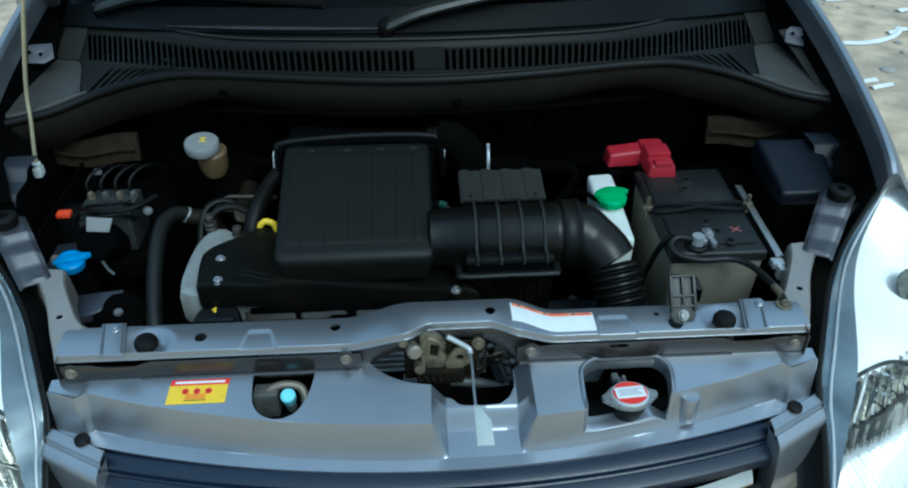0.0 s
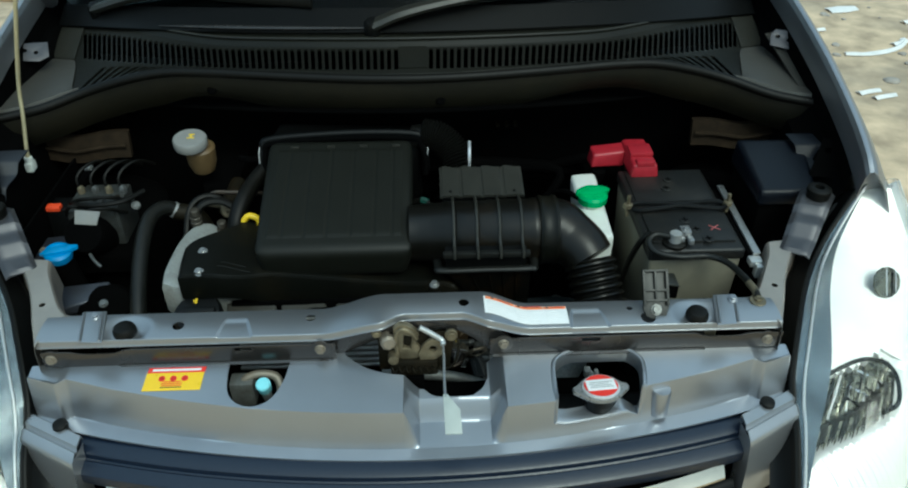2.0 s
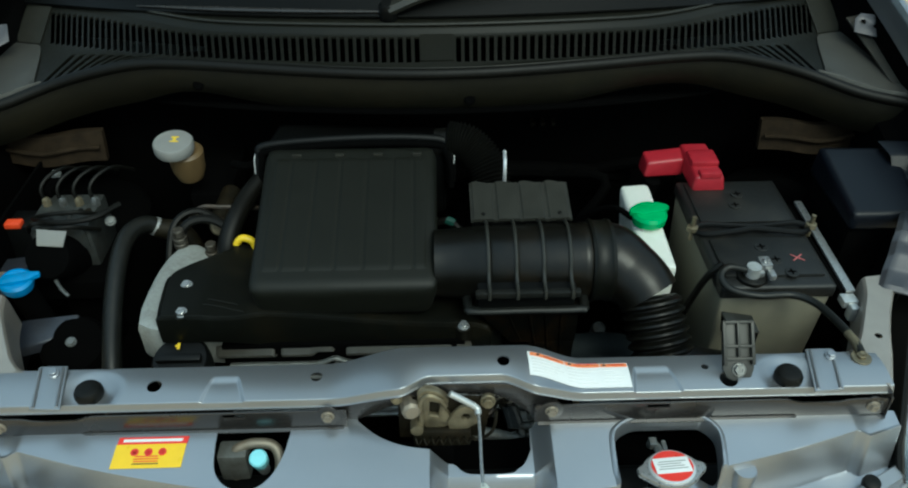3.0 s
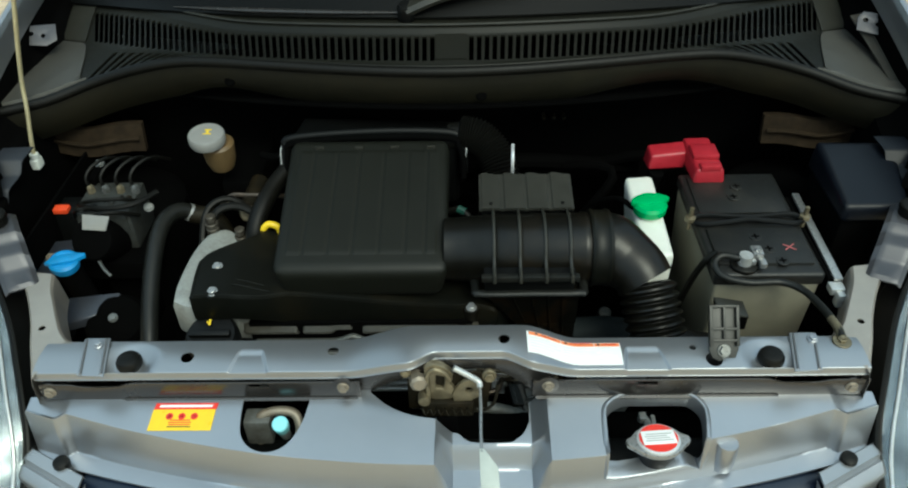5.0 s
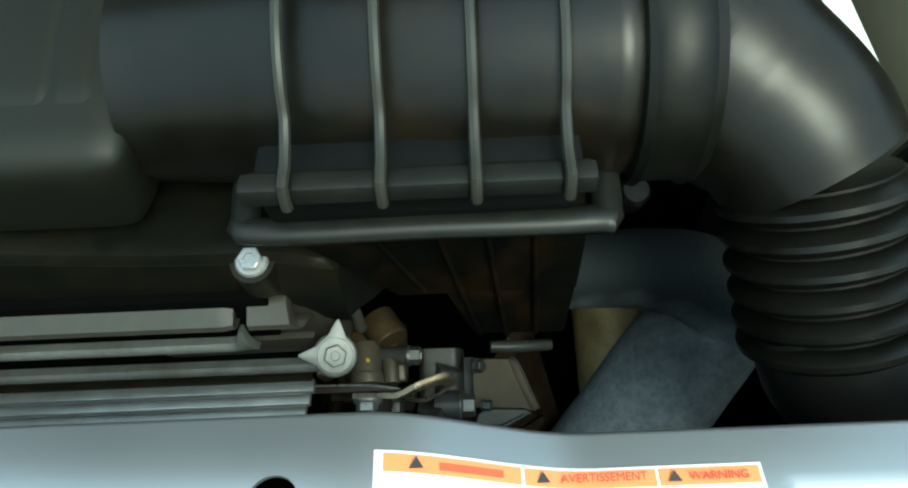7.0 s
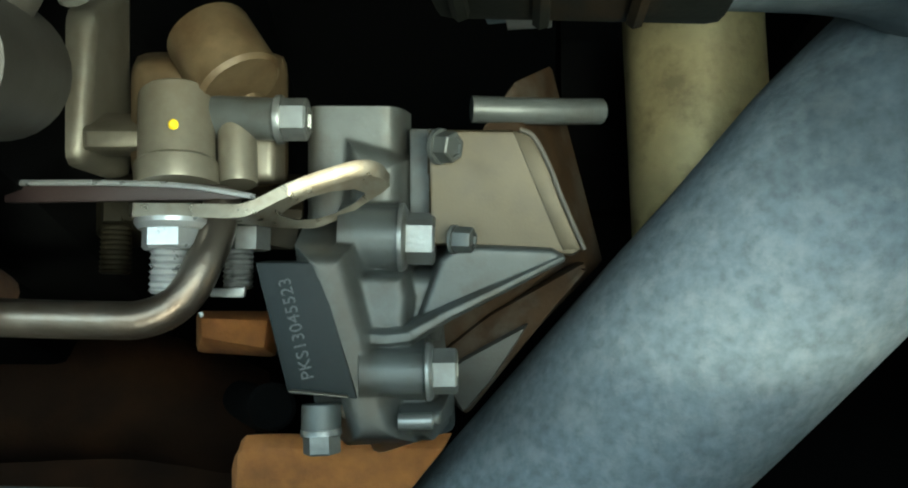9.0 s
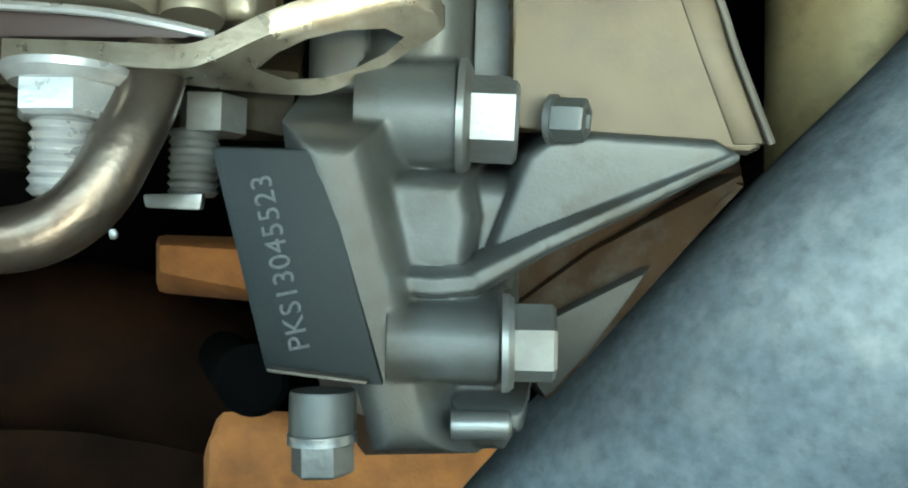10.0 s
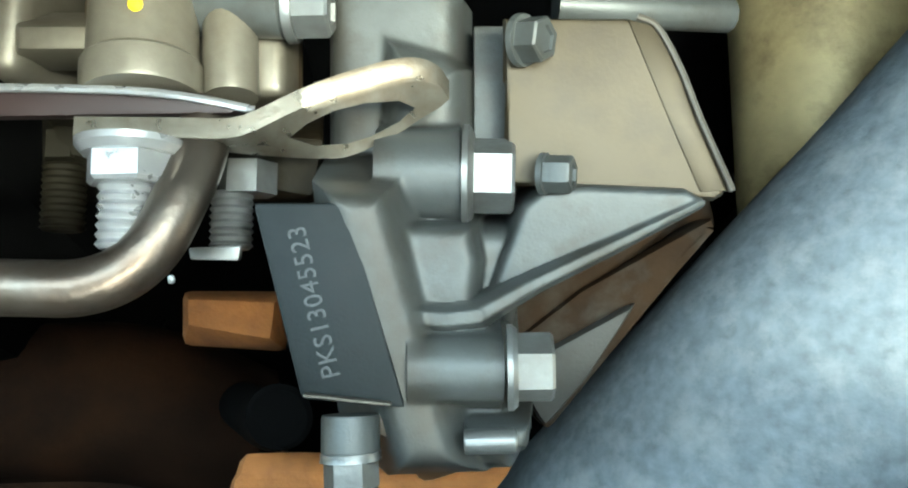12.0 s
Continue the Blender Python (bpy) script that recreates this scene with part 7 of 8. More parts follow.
part("wire", tube([(-0.355, 0.93, 0.64), (-0.35, 0.98, 0.69), (-0.32, 1.0, 0.70), (-0.28, 0.99, 0.68)], 0.005, 8, 6), RUBBER, loom)
part("metal_pipe", tube([(-0.345, 1.0, 0.67), (-0.32, 1.005, 0.70), (-0.29, 1.005, 0.702), (-0.24, 1.005, 0.70)], 0.0035, 8, 6), PIPE, loom)
part("vent_hose", tube([(-0.268, 0.925, 0.655), (-0.270, 0.932, 0.690), (-0.262, 0.96, 0.712), (-0.25, 1.00, 0.722), (-0.235, 1.03, 0.73)], 0.0125, 12, 6), RUBBER, loom, "black vent hose")
for k in range(3):
    part("hose_clip", lathe([(0.0128, -0.003), (0.0145, -0.003), (0.0145, 0.003), (0.0128, 0.003)], (-0.269, 0.926, 0.662 + 0.008 * k), (0, 0.1, 1), 20), STEEL, loom)
chs = thing("coolant_hose", "thick black coolant hose with a clamp", "hose", at=(-0.39, 0.9, 0.6))
part("hose", tube([(-0.372, 1.010, 0.660), (-0.395, 1.002, 0.678), (-0.411, 0.975, 0.680), (-0.414, 0.93, 0.668), (-0.410, 0.87, 0.640), (-0.400, 0.80, 0.60), (-0.395, 0.76, 0.55)], 0.0118, 16, 8), LEDGE, chs)
part("clamp", lathe([(0.0117, -0.003), (0.0130, -0.003), (0.0130, 0.003), (0.0117, 0.003)], (-0.385, 1.0075, 0.670), (-0.75, -0.2, 0.6), 24), STEEL, chs)
part("outlet", tube([(-0.385, 1.008, 0.668), (-0.35, 1.01, 0.652), (-0.33, 1.0, 0.60)], 0.014, 14, 6), GREASY, chs)

# ---- brake modulator, relays and washer filler on the side of the bay ----
absu = thing("brake_modulator", "cast brake modulator block with bent steel pipes", "brake modulator", at=(-0.5, 0.98, 0.6))
part("block", box(-0.545, -0.465, 0.985, 1.06, 0.62, 0.690, 0.004), GEARCAST, absu)
random.seed(31)
for k in range(7):
    x, y = -0.54 + 0.011 * k, random.uniform(0.99, 1.02)
    part("valve_nub", disc((x, y, 0.688), random.uniform(0.003, 0.005), random.uniform(0.004, 0.009)), (GREASY, DULLZINC, PLASTIC)[k % 3], absu)
for x0, x1, y0 in ((-0.55, -0.50, 0.975), (-0.52, -0.455, 0.965), (-0.545, -0.46, 0.998)):
    part("wire", tube([(x0, y0 + 0.02, 0.672), (x0 + 0.015, y0, 0.698), (x1 - 0.02, y0 + 0.004, 0.700), (x1, y0 + 0.03, 0.676)], 0.003, 8, 5), RUBBER, absu)
part("block_face", box(-0.54, -0.47, 0.982, 0.986, 0.655, 0.688, 0.001), GEARCAST, absu)
part("motor", lathe([(0, -0.05), (0.030, -0.05), (0.031, 0.02), (0.028, 0.026), (0, 0.027)], (-0.505, 0.958, 0.660), (0.0, -0.75, 0.6), 28), SHADEBLACK, absu)
part("motor_label", hexa([(-0.516, 0.945, 0.689), (-0.484, 0.945, 0.686), (-0.477, 0.955, 0.704), (-0.514, 0.955, 0.708)], [(-0.516, 0.944, 0.690), (-0.484, 0.944, 0.687), (-0.477, 0.954, 0.705), (-0.514, 0.954, 0.709)], 0), IVORY, absu, "greyed white motor label")
for k in range(4):
    x = -0.535 + 0.022 * k
    part("brake_pipe", tube([(x, 1.035, 0.690), (x - 0.004, 1.038, 0.712), (x + 0.004, 1.052, 0.724), (x + 0.020, 1.075, 0.724), (x + 0.034, 1.105, 0.700)], 0.0026, 8, 6), RUBBER, absu)
    part("pipe_nut", lathe([(0.0062, 0), (0.0062, 0.010), (0.003, 0.014)], (x, 1.034, 0.688), (0, 0.1, 1), 6), DULLZINC if k % 2 else GOLDZINC, absu)
part("bracket", box(-0.575, -0.45, 0.95, 1.07, 0.59, 0.622, 0.004), SHADEBLACK, absu)
part("bracket_leg", box(-0.53, -0.48, 0.98, 1.03, 0.44, 0.592, 0.004), SHADEBLACK, absu)
bolt(absu, (-0.443, 1.0055, 0.682), (0.3, -0.5, 0.8), 0.0055, DULLZINC)
bolt(absu, (-0.568, 0.93, 0.650), (0, -0.4, 0.9), 0.006, CASTWARM)
part("stay_plate", plate([(-0.60, 0.88), (-0.545, 0.90), (-0.545, 0.975), (-0.60, 0.965)], 0.003, Matrix.Translation((0, 0, 0.6455)), 0.0006), DARKPAINT, absu)
bolt(absu, (-0.5395, 1.090, 0.704), (0, -0.5, 0.8), 0.0055, DULLZINC)
part("bolt_stay", box(-0.545, -0.534, 1.05, 1.095, 0.690, 0.702, 0.002), SHADEBLACK, absu)
part("sensor_lead", tube([(-0.54, 1.0, 0.692), (-0.52, 0.985, 0.698), (-0.49, 0.98, 0.700), (-0.455, 0.99, 0.700), (-0.43, 1.02, 0.70)], 0.004, 8, 6), RUBBER, absu)
redcon = thing("relay_plug", "black relay plug with an orange-red lock", "connector", at=(-0.575, 1.015, 0.62))
part("plug", box(-0.586, -0.546, 0.990, 1.03, 0.54, 0.686, 0.004), PLASTIC, redcon)
part("lock", box(-0.579, -0.555, 0.988, 1.002, 0.684, 0.692, 0.002), ORANGERED, redcon, "orange-red plastic lock")
washer = thing("washer_filler", "bright blue washer filler cap on its black neck", "washer filler", at=(-0.53, 0.895, 0.6))
part("neck", tube([(-0.528, 0.897, 0.665), (-0.52, 0.90, 0.60), (-0.51, 0.91, 0.50)], 0.016, 14, 5), SHADEBLACK, washer)
wc = part("cap", lathe([(0, -0.006), (0.0185, -0.006), (0.0200, 0.0), (0.0200, 0.006), (0.017, 0.009), (0.0165, 0.007), (0.010, 0.0065), (0, 0.0065)], (-0.528, 0.894, 0.670), (0.1, -0.15, 1), 32), BLUE, washer, "bright blue plastic cap")
part("cap_tab", plate([(-0.030, -0.006), (-0.018, -0.016), (0.018, -0.016), (0.036, -0.004), (0.036, 0.006), (0.018, 0.016), (-0.018, 0.016)], 0.006, Matrix.Translation((-0.528, 0.894, 0.674)) @ Matrix.Rotation(0.3, 4, "Z") @ Matrix.Diagonal((0.80, 0.52, 1, 1)), 0.002), BLUE, wc)
horn = thing("horn", "black round horn with a bright centre nut behind the crossmember", "horn", at=(-0.475, 0.86, 0.58))
part("disc", lathe([(0, -0.02), (0.032, -0.02), (0.042, -0.004), (0.036, 0.006), (0.012, 0.012), (0, 0.012)], (-0.462, 0.850, 0.602), (0.1, -0.4, 0.9), 32), SHADEBLACK, horn)
bolt(horn, (-0.461, 0.845, 0.614), (0.1, -0.4, 0.9), 0.0050, DULLZINC)
part("horn_bracket", hexa([(-0.53, 0.83, 0.600), (-0.455, 0.86, 0.600), (-0.46, 0.885, 0.61), (-0.53, 0.875, 0.61)], [(-0.53, 0.832, 0.612), (-0.458, 0.862, 0.616), (-0.462, 0.885, 0.624), (-0.53, 0.875, 0.624)], 0.002), DARKPAINT, horn)
part("horn_stay", box(-0.50, -0.48, 0.85, 0.87, 0.40, 0.605, 0.003), SHADEBLACK, horn)
lever = thing("bare_clip", "small bare metal clip in the dark bay", "clip", at=(-0.49, 0.92, 0.63))
part("clip", tube([(-0.499, 0.926, 0.648), (-0.489, 0.914, 0.642), (-0.478, 0.906, 0.636)], 0.0025, 8, 5), DULLZINC, lever)

# ---- fuse box ----
fuse = thing("fuse_box", "smooth blue-black plastic fuse box lid beside the wing", "fuse box", at=(0.57, 0.97, 0.62))
part("lid", hexa([(0.519, 0.910, 0.713), (0.606, 0.910, 0.713), (0.632, 1.045, 0.713), (0.520, 1.048, 0.713)], [(0.517, 0.909, 0.7415), (0.603, 0.909, 0.7415), (0.629, 1.040, 0.7585), (0.521, 1.044, 0.7585)], 0.010, 4), FUSELID, fuse)
part("base", box(0.524, 0.60, 0.918, 1.04, 0.50, 0.715, 0.006), SHADEBLACK, fuse)
for k, (x, y, z) in enumerate(((0.470, 1.01, 0.690), (0.464, 1.0, 0.685))):
    c = thing("cable_clip", "tiny pale cable clip in the dark bay", "clip", at=(x, y, z))
    part("clip", lathe([(0, -0.03), (0.004, -0.03), (0.0055, 0.0), (0, 0.003)], (x, y, z), (0.2, -0.3, 1), 10), CASTWARM, c)
for sign in (-1, 1):
    t = thing("damper_panel", "stained brown panel under the cowl beside the strut tower", "panel", at=(sign * 0.54, 1.14, 0.72))
    part("panel", sheet(lambda u, v: Vector((sign * (0.485 + 0.165 * u), 1.128 + 0.012 * (2 * u - 1) ** 2 + 0.010 * v, 0.694 + (0.044 - 0.014 * smoothstep(0.85, 1.0, u)) * v + 0.003 * math.sin(9 * u))), linspace(0, 1, 24), linspace(0, 1, 8), 0.010, (0, 1, 0)), DAMPER, t)
    part("panel_ridge", tube([(sign * (0.49 + 0.155 * k / 6), 1.127 + 0.012 * (k / 3 - 1) ** 2, 0.717 + 0.003 * math.sin(1.5 * k)) for k in range(7)], 0.0035, 8, 4), DAMPER, t)
slotp = thing("ribbed_plug", "small slotted plug on the bulkhead", "plug", at=(0.16, 1.2, 0.7))
for k in range(3):
    part("slot_tab", box(0.148 + 0.016 * k, 0.153 + 0.016 * k, 1.197, 1.214, 0.706, 0.712, 0.001), GREASY, slotp)
# dark pipes deep in the bay
deep = thing("hose_bundle", "dark hoses and pipes deep in the bay", "hoses", at=(0.1, 1.1, 0.5))
random.seed(12)
for k in range(14):
    x = random.uniform(-0.25, 0.45)
    y = random.uniform(1.06, 1.17)
    part("hose", tube([(x, y, 0.45), (x + random.uniform(-0.05, 0.05), y - 0.02, 0.58), (x + random.uniform(-0.1, 0.1), y + 0.02, random.uniform(0.6, 0.69)), (x + random.uniform(-0.15, 0.15), 1.19, 0.62)], random.uniform(0.006, 0.013), 8, 5), SHADEBLACK, deep)
conn = thing("green_wire", "small bundle of wires with a green tape band", "wires", at=(0.02, 0.94, 0.70))
part("wire", tube([(0.0, 0.945, 0.715), (0.015, 0.94, 0.72), (0.03, 0.93, 0.712), (0.045, 0.93, 0.69)], 0.005, 8, 5), RUBBER, conn)
part("tape", tube([(0.012, 0.941, 0.721), (0.022, 0.936, 0.719)], 0.0058, 8, 3), DARKGREEN, conn)
part("plug", lathe([(0, -0.01), (0.007, -0.01), (0.007, 0.008), (0, 0.01)], (0.040, 0.928, 0.708), (0, 0.2, 1), 12), GREASY, conn)
# ---- gearbox bell housing with its fittings, low beside the engine ----
# local frame of the casting: x along its face, y towards the bulkhead, z out of the face
K = Matrix(((0.99971, 0.01567, -0.01855, 0.10607), (-0.02163, 0.92185, -0.38693, 0.74783), (0.01104, 0.38722, 0.92192, 0.62989), (0, 0, 0, 1)))


def local(bm):
    return moved(bm, K)


def slab(points, depth, thick, bevel=0.0006, holes=()):
    """A flat casting: outline in the face's plane, its upper side at -depth."""
    return local(plate(points, thick, Matrix.Translation((0, 0, -depth - thick)), bevel, holes))


def rod(a, b, r, sides=24, e=0.12):
    a, b = Vector(a), Vector(b)
    return local(disc(a, r, (b - a).length, b - a, sides, e))


def hexbolt(parent, at, axis, r, length, flange=1.32, mat=None, hollow=True, label=""):
    """A flanged hexagon head standing on at."""
    d = Vector(axis).normalized()
    prof = [(0, 0), (r * flange, 0), (r * flange, r * 0.16), (r * 1.12, r * 0.30), (0, r * 0.30)]
    head = [(0, r * 0.2), (r, r * 0.2), (r, length * 0.93), (r * 0.90, length), (r * 0.62, length), (r * 0.58, length * 0.9), (0, length * 0.88)]
    bm = join(lathe(prof, at, d, 32), lathe(head, at, d, 6))
    return part("bolt", local(bm), mat or DULLZINC, parent, label)


def stud(parent, at, axis, r, length, mat):
    """A threaded stud end."""
    prof, n = [(0, 0)], int(length / (r * 0.31))
    for k in range(n):
        h = length * k / n
        prof += [(r * 0.88, h), (r, h + length / n * 0.5)]
    prof += [(r * 0.82, length), (0, length)]
    return part("stud", local(lathe(prof, at, axis, 20)), mat, parent, "zinc-plated threaded stud")


def polygon_edge(pts, x, y):
    """Signed distance to a convex outline, negative inside."""
    out, n = -1.0, len(pts)
    turn = 1 if sum(pts[i][0] * pts[(i + 1) % n][1] - pts[(i + 1) % n][0] * pts[i][1] for i in range(n)) > 0 else -1
    for i in range(n):
        (ax, ay), (bx, by) = pts[i], pts[(i + 1) % n]
        ln = math.hypot(bx - ax, by - ay)
        out = max(out, turn * ((by - ay) * (x - ax) - (bx - ax) * (y - ay)) / ln)
    return out


def pad(pts, depth, soft=0.0015, tilt=(0, 0), slope=2.2):
    """A raised pad with rounded shoulders and drafted sides, as a height in the casting's frame."""
    cx, cy = sum(p[0] for p in pts) / len(pts), sum(p[1] for p in pts) / len(pts)
    w = soft * 0.35

    def f(x, y):
        d = polygon_edge(pts, x, y)
        e = d if d > 12 * w else w * math.log(1 + math.exp(d / w))
        return -depth + tilt[0] * (x - cx) + tilt[1] * (y - cy) - slope * e
    return f


def bar(a, b, r, soft=0.001):
    """A round boss lying in the face from a to b (x, y, z with z the axis)."""
    def f(x, y):
        t = min(1.0, max(0.0, (x - a[0]) / (b[0] - a[0])))
        cy, cz = a[1] + (b[1] - a[1]) * t, a[2] + (b[2] - a[2]) * t
        over = max(a[0] - x, x - b[0], 0.0)
        h = r * r - (y - cy) ** 2
        return (cz + math.sqrt(h) if h > 0 else cz - 3.0 * (abs(y - cy) - r)) - 0.04 * smoothstep(0, soft, over)
    return f


def bead(path, radii, depths):
    """A rounded bead along a line of the face."""
    def f(x, y):
        best = -0.2
        for i in range(len(path) - 1):
            (ax, ay), (bx, by) = path[i], path[i + 1]
            t = ((x - ax) * (bx - ax) + (y - ay) * (by - ay)) / ((bx - ax) ** 2 + (by - ay) ** 2)
            t = min(1.0, max(0.0, t))
            d = math.hypot(x - ax - t * (bx - ax), y - ay - t * (by - ay))
            rr, dd = radii[i] + (radii[i + 1] - radii[i]) * t, depths[i] + (depths[i + 1] - depths[i]) * t
            best = max(best, -dd - 0.003 * smoothstep(rr * 0.3, rr, d) - 0.04 * smoothstep(rr * 0.85, rr * 1.5, d))
        return best
    return f


def casting(x0, x1, y0, y1, step, heights, floor, blend=0.0008, rough=0.00002):
    """One poured surface: all heights melted together with soft fillets; sides run down to the floor."""
    nx, ny = int((x1 - x0) / step) + 1, int((y1 - y0) / step) + 1
    bm, grid = bmesh.new(), {}
    for j in range(ny):
        for i in range(nx):
            x, y = x0 + i * step, y0 + j * step
            hs = [h(x, y) for h in heights]
            top = max(hs)
            z = top + blend * math.log(sum(math.exp((h - top) / blend) for h in hs if h > top - 0.02))
            z += rough * (noise.noise(Vector((x * 700, y * 700, 0))) + 1.5 * noise.noise(Vector((x * 160, y * 160, 3))))
            grid[i, j] = bm.verts.new((x, y, max(z, -floor)))
    for j in range(ny - 1):
        for i in range(nx - 1):
            q = (grid[i, j], grid[i + 1, j], grid[i + 1, j + 1], grid[i, j + 1])
            if max(v.co.z for v in q) > -floor + 0.0002:
                bm.faces.new(q)
    bmesh.ops.delete(bm, geom=[v for v in bm.verts if not v.link_faces], context="VERTS")
    return local(bm)


box_g = thing("gearbox", "grey cast aluminium gearbox bell housing beside the engine", "gearbox", at=(0.15, 0.85, 0.3))
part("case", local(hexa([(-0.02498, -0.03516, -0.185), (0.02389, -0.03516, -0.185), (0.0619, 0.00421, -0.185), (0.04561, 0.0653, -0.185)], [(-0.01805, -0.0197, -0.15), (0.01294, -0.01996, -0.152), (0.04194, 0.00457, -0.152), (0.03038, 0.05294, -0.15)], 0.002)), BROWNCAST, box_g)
part("body", local(hexa([(-0.0263, 0.01068, -0.16), (0.01362, 0.00247, -0.16), (0.01597, -0.04215, -0.16), (-0.00751, -0.04919, -0.16)], [(-0.0195, 0.00764, -0.137), (0.00663, 0.00211, -0.137), (0.00965, -0.03207, -0.137), (-0.00392, -0.0381, -0.137)], 0.003, 3)), GEARCAST, box_g)
num = part("number_face", slab([(-0.02975, 0.00607), (-0.01573, 0.00607), (-0.00718, -0.02436), (-0.02257, -0.023)], 0.1165, 0.012, 0.0008), NUMPLATE, box_g, "dark machined pad stamped with the engine number")
part("pad_edge", slab([(-0.02204, -0.02187), (-0.00915, -0.02322), (-0.00915, -0.02373), (-0.02204, -0.02237)], 0.1150, 0.003, 0.0004), GEARWARM, num)
part("cast_face", casting(-0.022, 0.0440, -0.0370, 0.0440, 0.00028, [
    pad([(-0.02244, 0.05419), (0.0016, 0.05419), (0.0016, 0.0001), (-0.02244, 0.0001)], 0.1375, 0.0030, slope=6),
    pad([(-0.01166, 0.03536), (-0.00137, 0.03242), (0.00216, 0.03027), (0.00216, 0.00891), (-0.01264, 0.00891)], 0.1330, 0.0036, slope=5),
    bar((-0.01279, 0.01143, -0.132), (0.00116, 0.01136, -0.1312), 0.0077),
    pad([(-0.01849, 0.00713), (-0.01074, 0.00713), (0.00053, -0.03337), (-0.00775, -0.03337)], 0.1172, 0.0020, (-0.14, 0.0), slope=2.6),
    pad([(-0.01374, 0.00315), (0.01154, 0.00315), (0.00916, -0.01326), (-0.00992, -0.01326)], 0.1300, 0.0022, slope=8),
    pad([(-0.00899, 0.00297), (0.0027, 0.00261), (0.00378, -0.00261), (0.00288, -0.0098), (-0.00611, -0.0107)], 0.1220, 0.0014, (0.0, -0.03), slope=6),
    pad([(0.00481, -0.01008), (0.01072, 0.00638), (0.01368, 0.00878), (0.01997, 0.00989), (0.03754, 0.00915), (0.04013, 0.00767), (0.04013, 0.00638), (0.0061, -0.01119)], 0.1262, 0.0010, (0.0, 0.05), slope=14),
    bead([(-0.00634, -0.01118), (-0.00123, -0.01154), (0.0037, -0.01101), (0.01312, -0.00602), (0.02521, -0.00046), (0.03976, 0.00656)], [0.0026, 0.0027, 0.0026, 0.0021, 0.0018, 0.0012], [0.1199, 0.1197, 0.1199, 0.1226, 0.1247, 0.1259]),
    pad([(-0.00658, -0.01361), (0.00731, -0.01361), (0.00731, -0.02549), (-0.00402, -0.02549)], 0.1250, 0.0015, slope=8),
    bar((-0.00694, -0.01912, -0.1212), (0.0074, -0.01893, -0.12), 0.0051),
    pad([(-0.00789, -0.02527), (0.00996, -0.02527), (0.00902, -0.03654), (-0.00225, -0.03654)], 0.1265, 0.0025, slope=5),
    pad([(0.00212, -0.02838), (0.01149, -0.02803), (0.01114, -0.03139), (0.00195, -0.03174)], 0.1203, 0.0008, slope=8),
], 0.1495), GEARCAST, box_g, "dull grey cast face with bosses, web and stained edges")
hexbolt(box_g, (0.00153, 0.0113, -0.1305), (1, -0.02, 0.05), 0.0062, 0.0085, 1.36, DULLZINC, label="bright zinc-plated flange bolt")
hexbolt(box_g, (0.00805, -0.01863, -0.1192), (1, 0.02, 0.05), 0.0052, 0.0070, 1.25, DULLZINC, label="zinc-plated flange bolt")
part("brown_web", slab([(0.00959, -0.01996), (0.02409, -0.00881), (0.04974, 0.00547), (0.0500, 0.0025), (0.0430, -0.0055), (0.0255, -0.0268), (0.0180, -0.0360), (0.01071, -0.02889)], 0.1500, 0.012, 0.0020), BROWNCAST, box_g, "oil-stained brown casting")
part("low_rib", slab([(0.0115, -0.0250), (0.0165, -0.0205), (0.0350, -0.0105), (0.0250, -0.0255), (0.0170, -0.0350)], 0.1470, 0.006, 0.0024), LOWGREY, box_g, "grey cast rib")
part("low_bolt", rod((0.0016, -0.0300, -0.1196), (0.0096, -0.0298, -0.1196), 0.0019, 20, 0.2), DULLZINC, box_g, "bright bolt shank")
part("drain_boss", rod((-0.0158, -0.02619, -0.121), (-0.01567, -0.03337, -0.12), 0.0045, 24, 0.1), GEARCAST, box_g)
hexbolt(box_g, (-0.01561, -0.03148, -0.1195), (0.05, -1, 0.12), 0.0042, 0.0055, 1.1, DULLZINC)
part("drain_side", local(hexa([(-0.01331, -0.02949, -0.126), (-0.00592, -0.03134, -0.126), (-0.00777, -0.02672, -0.126), (-0.01331, -0.02626, -0.126)], [(-0.0119, -0.02921, -0.121), (-0.00835, -0.03054, -0.121), (-0.00835, -0.0261, -0.121), (-0.0119, -0.0261, -0.121)], 0.001)), GEARWARM, box_g)
# stamped engine number
num_m = K @ Matrix.Translation((-0.01673, -0.01955, -0.11635)) @ Matrix.Rotation(radians(103.4), 4, "Z")
font = bpy.data.curves.new("stamped_number", "FONT")
font.body, font.size, font.extrude = "PKS13045523", 0.0039, 0.00004
font.space_character = 1.06
tmp = new("tmp", font)
me = bpy.data.meshes.new_from_object(tmp.evaluated_get(bpy.context.evaluated_depsgraph_get()))
bpy.data.objects.remove(tmp)
me.transform(num_m)
link("stamped_number", me, SCRATCH, num, "engraved engine number", smooth=False)

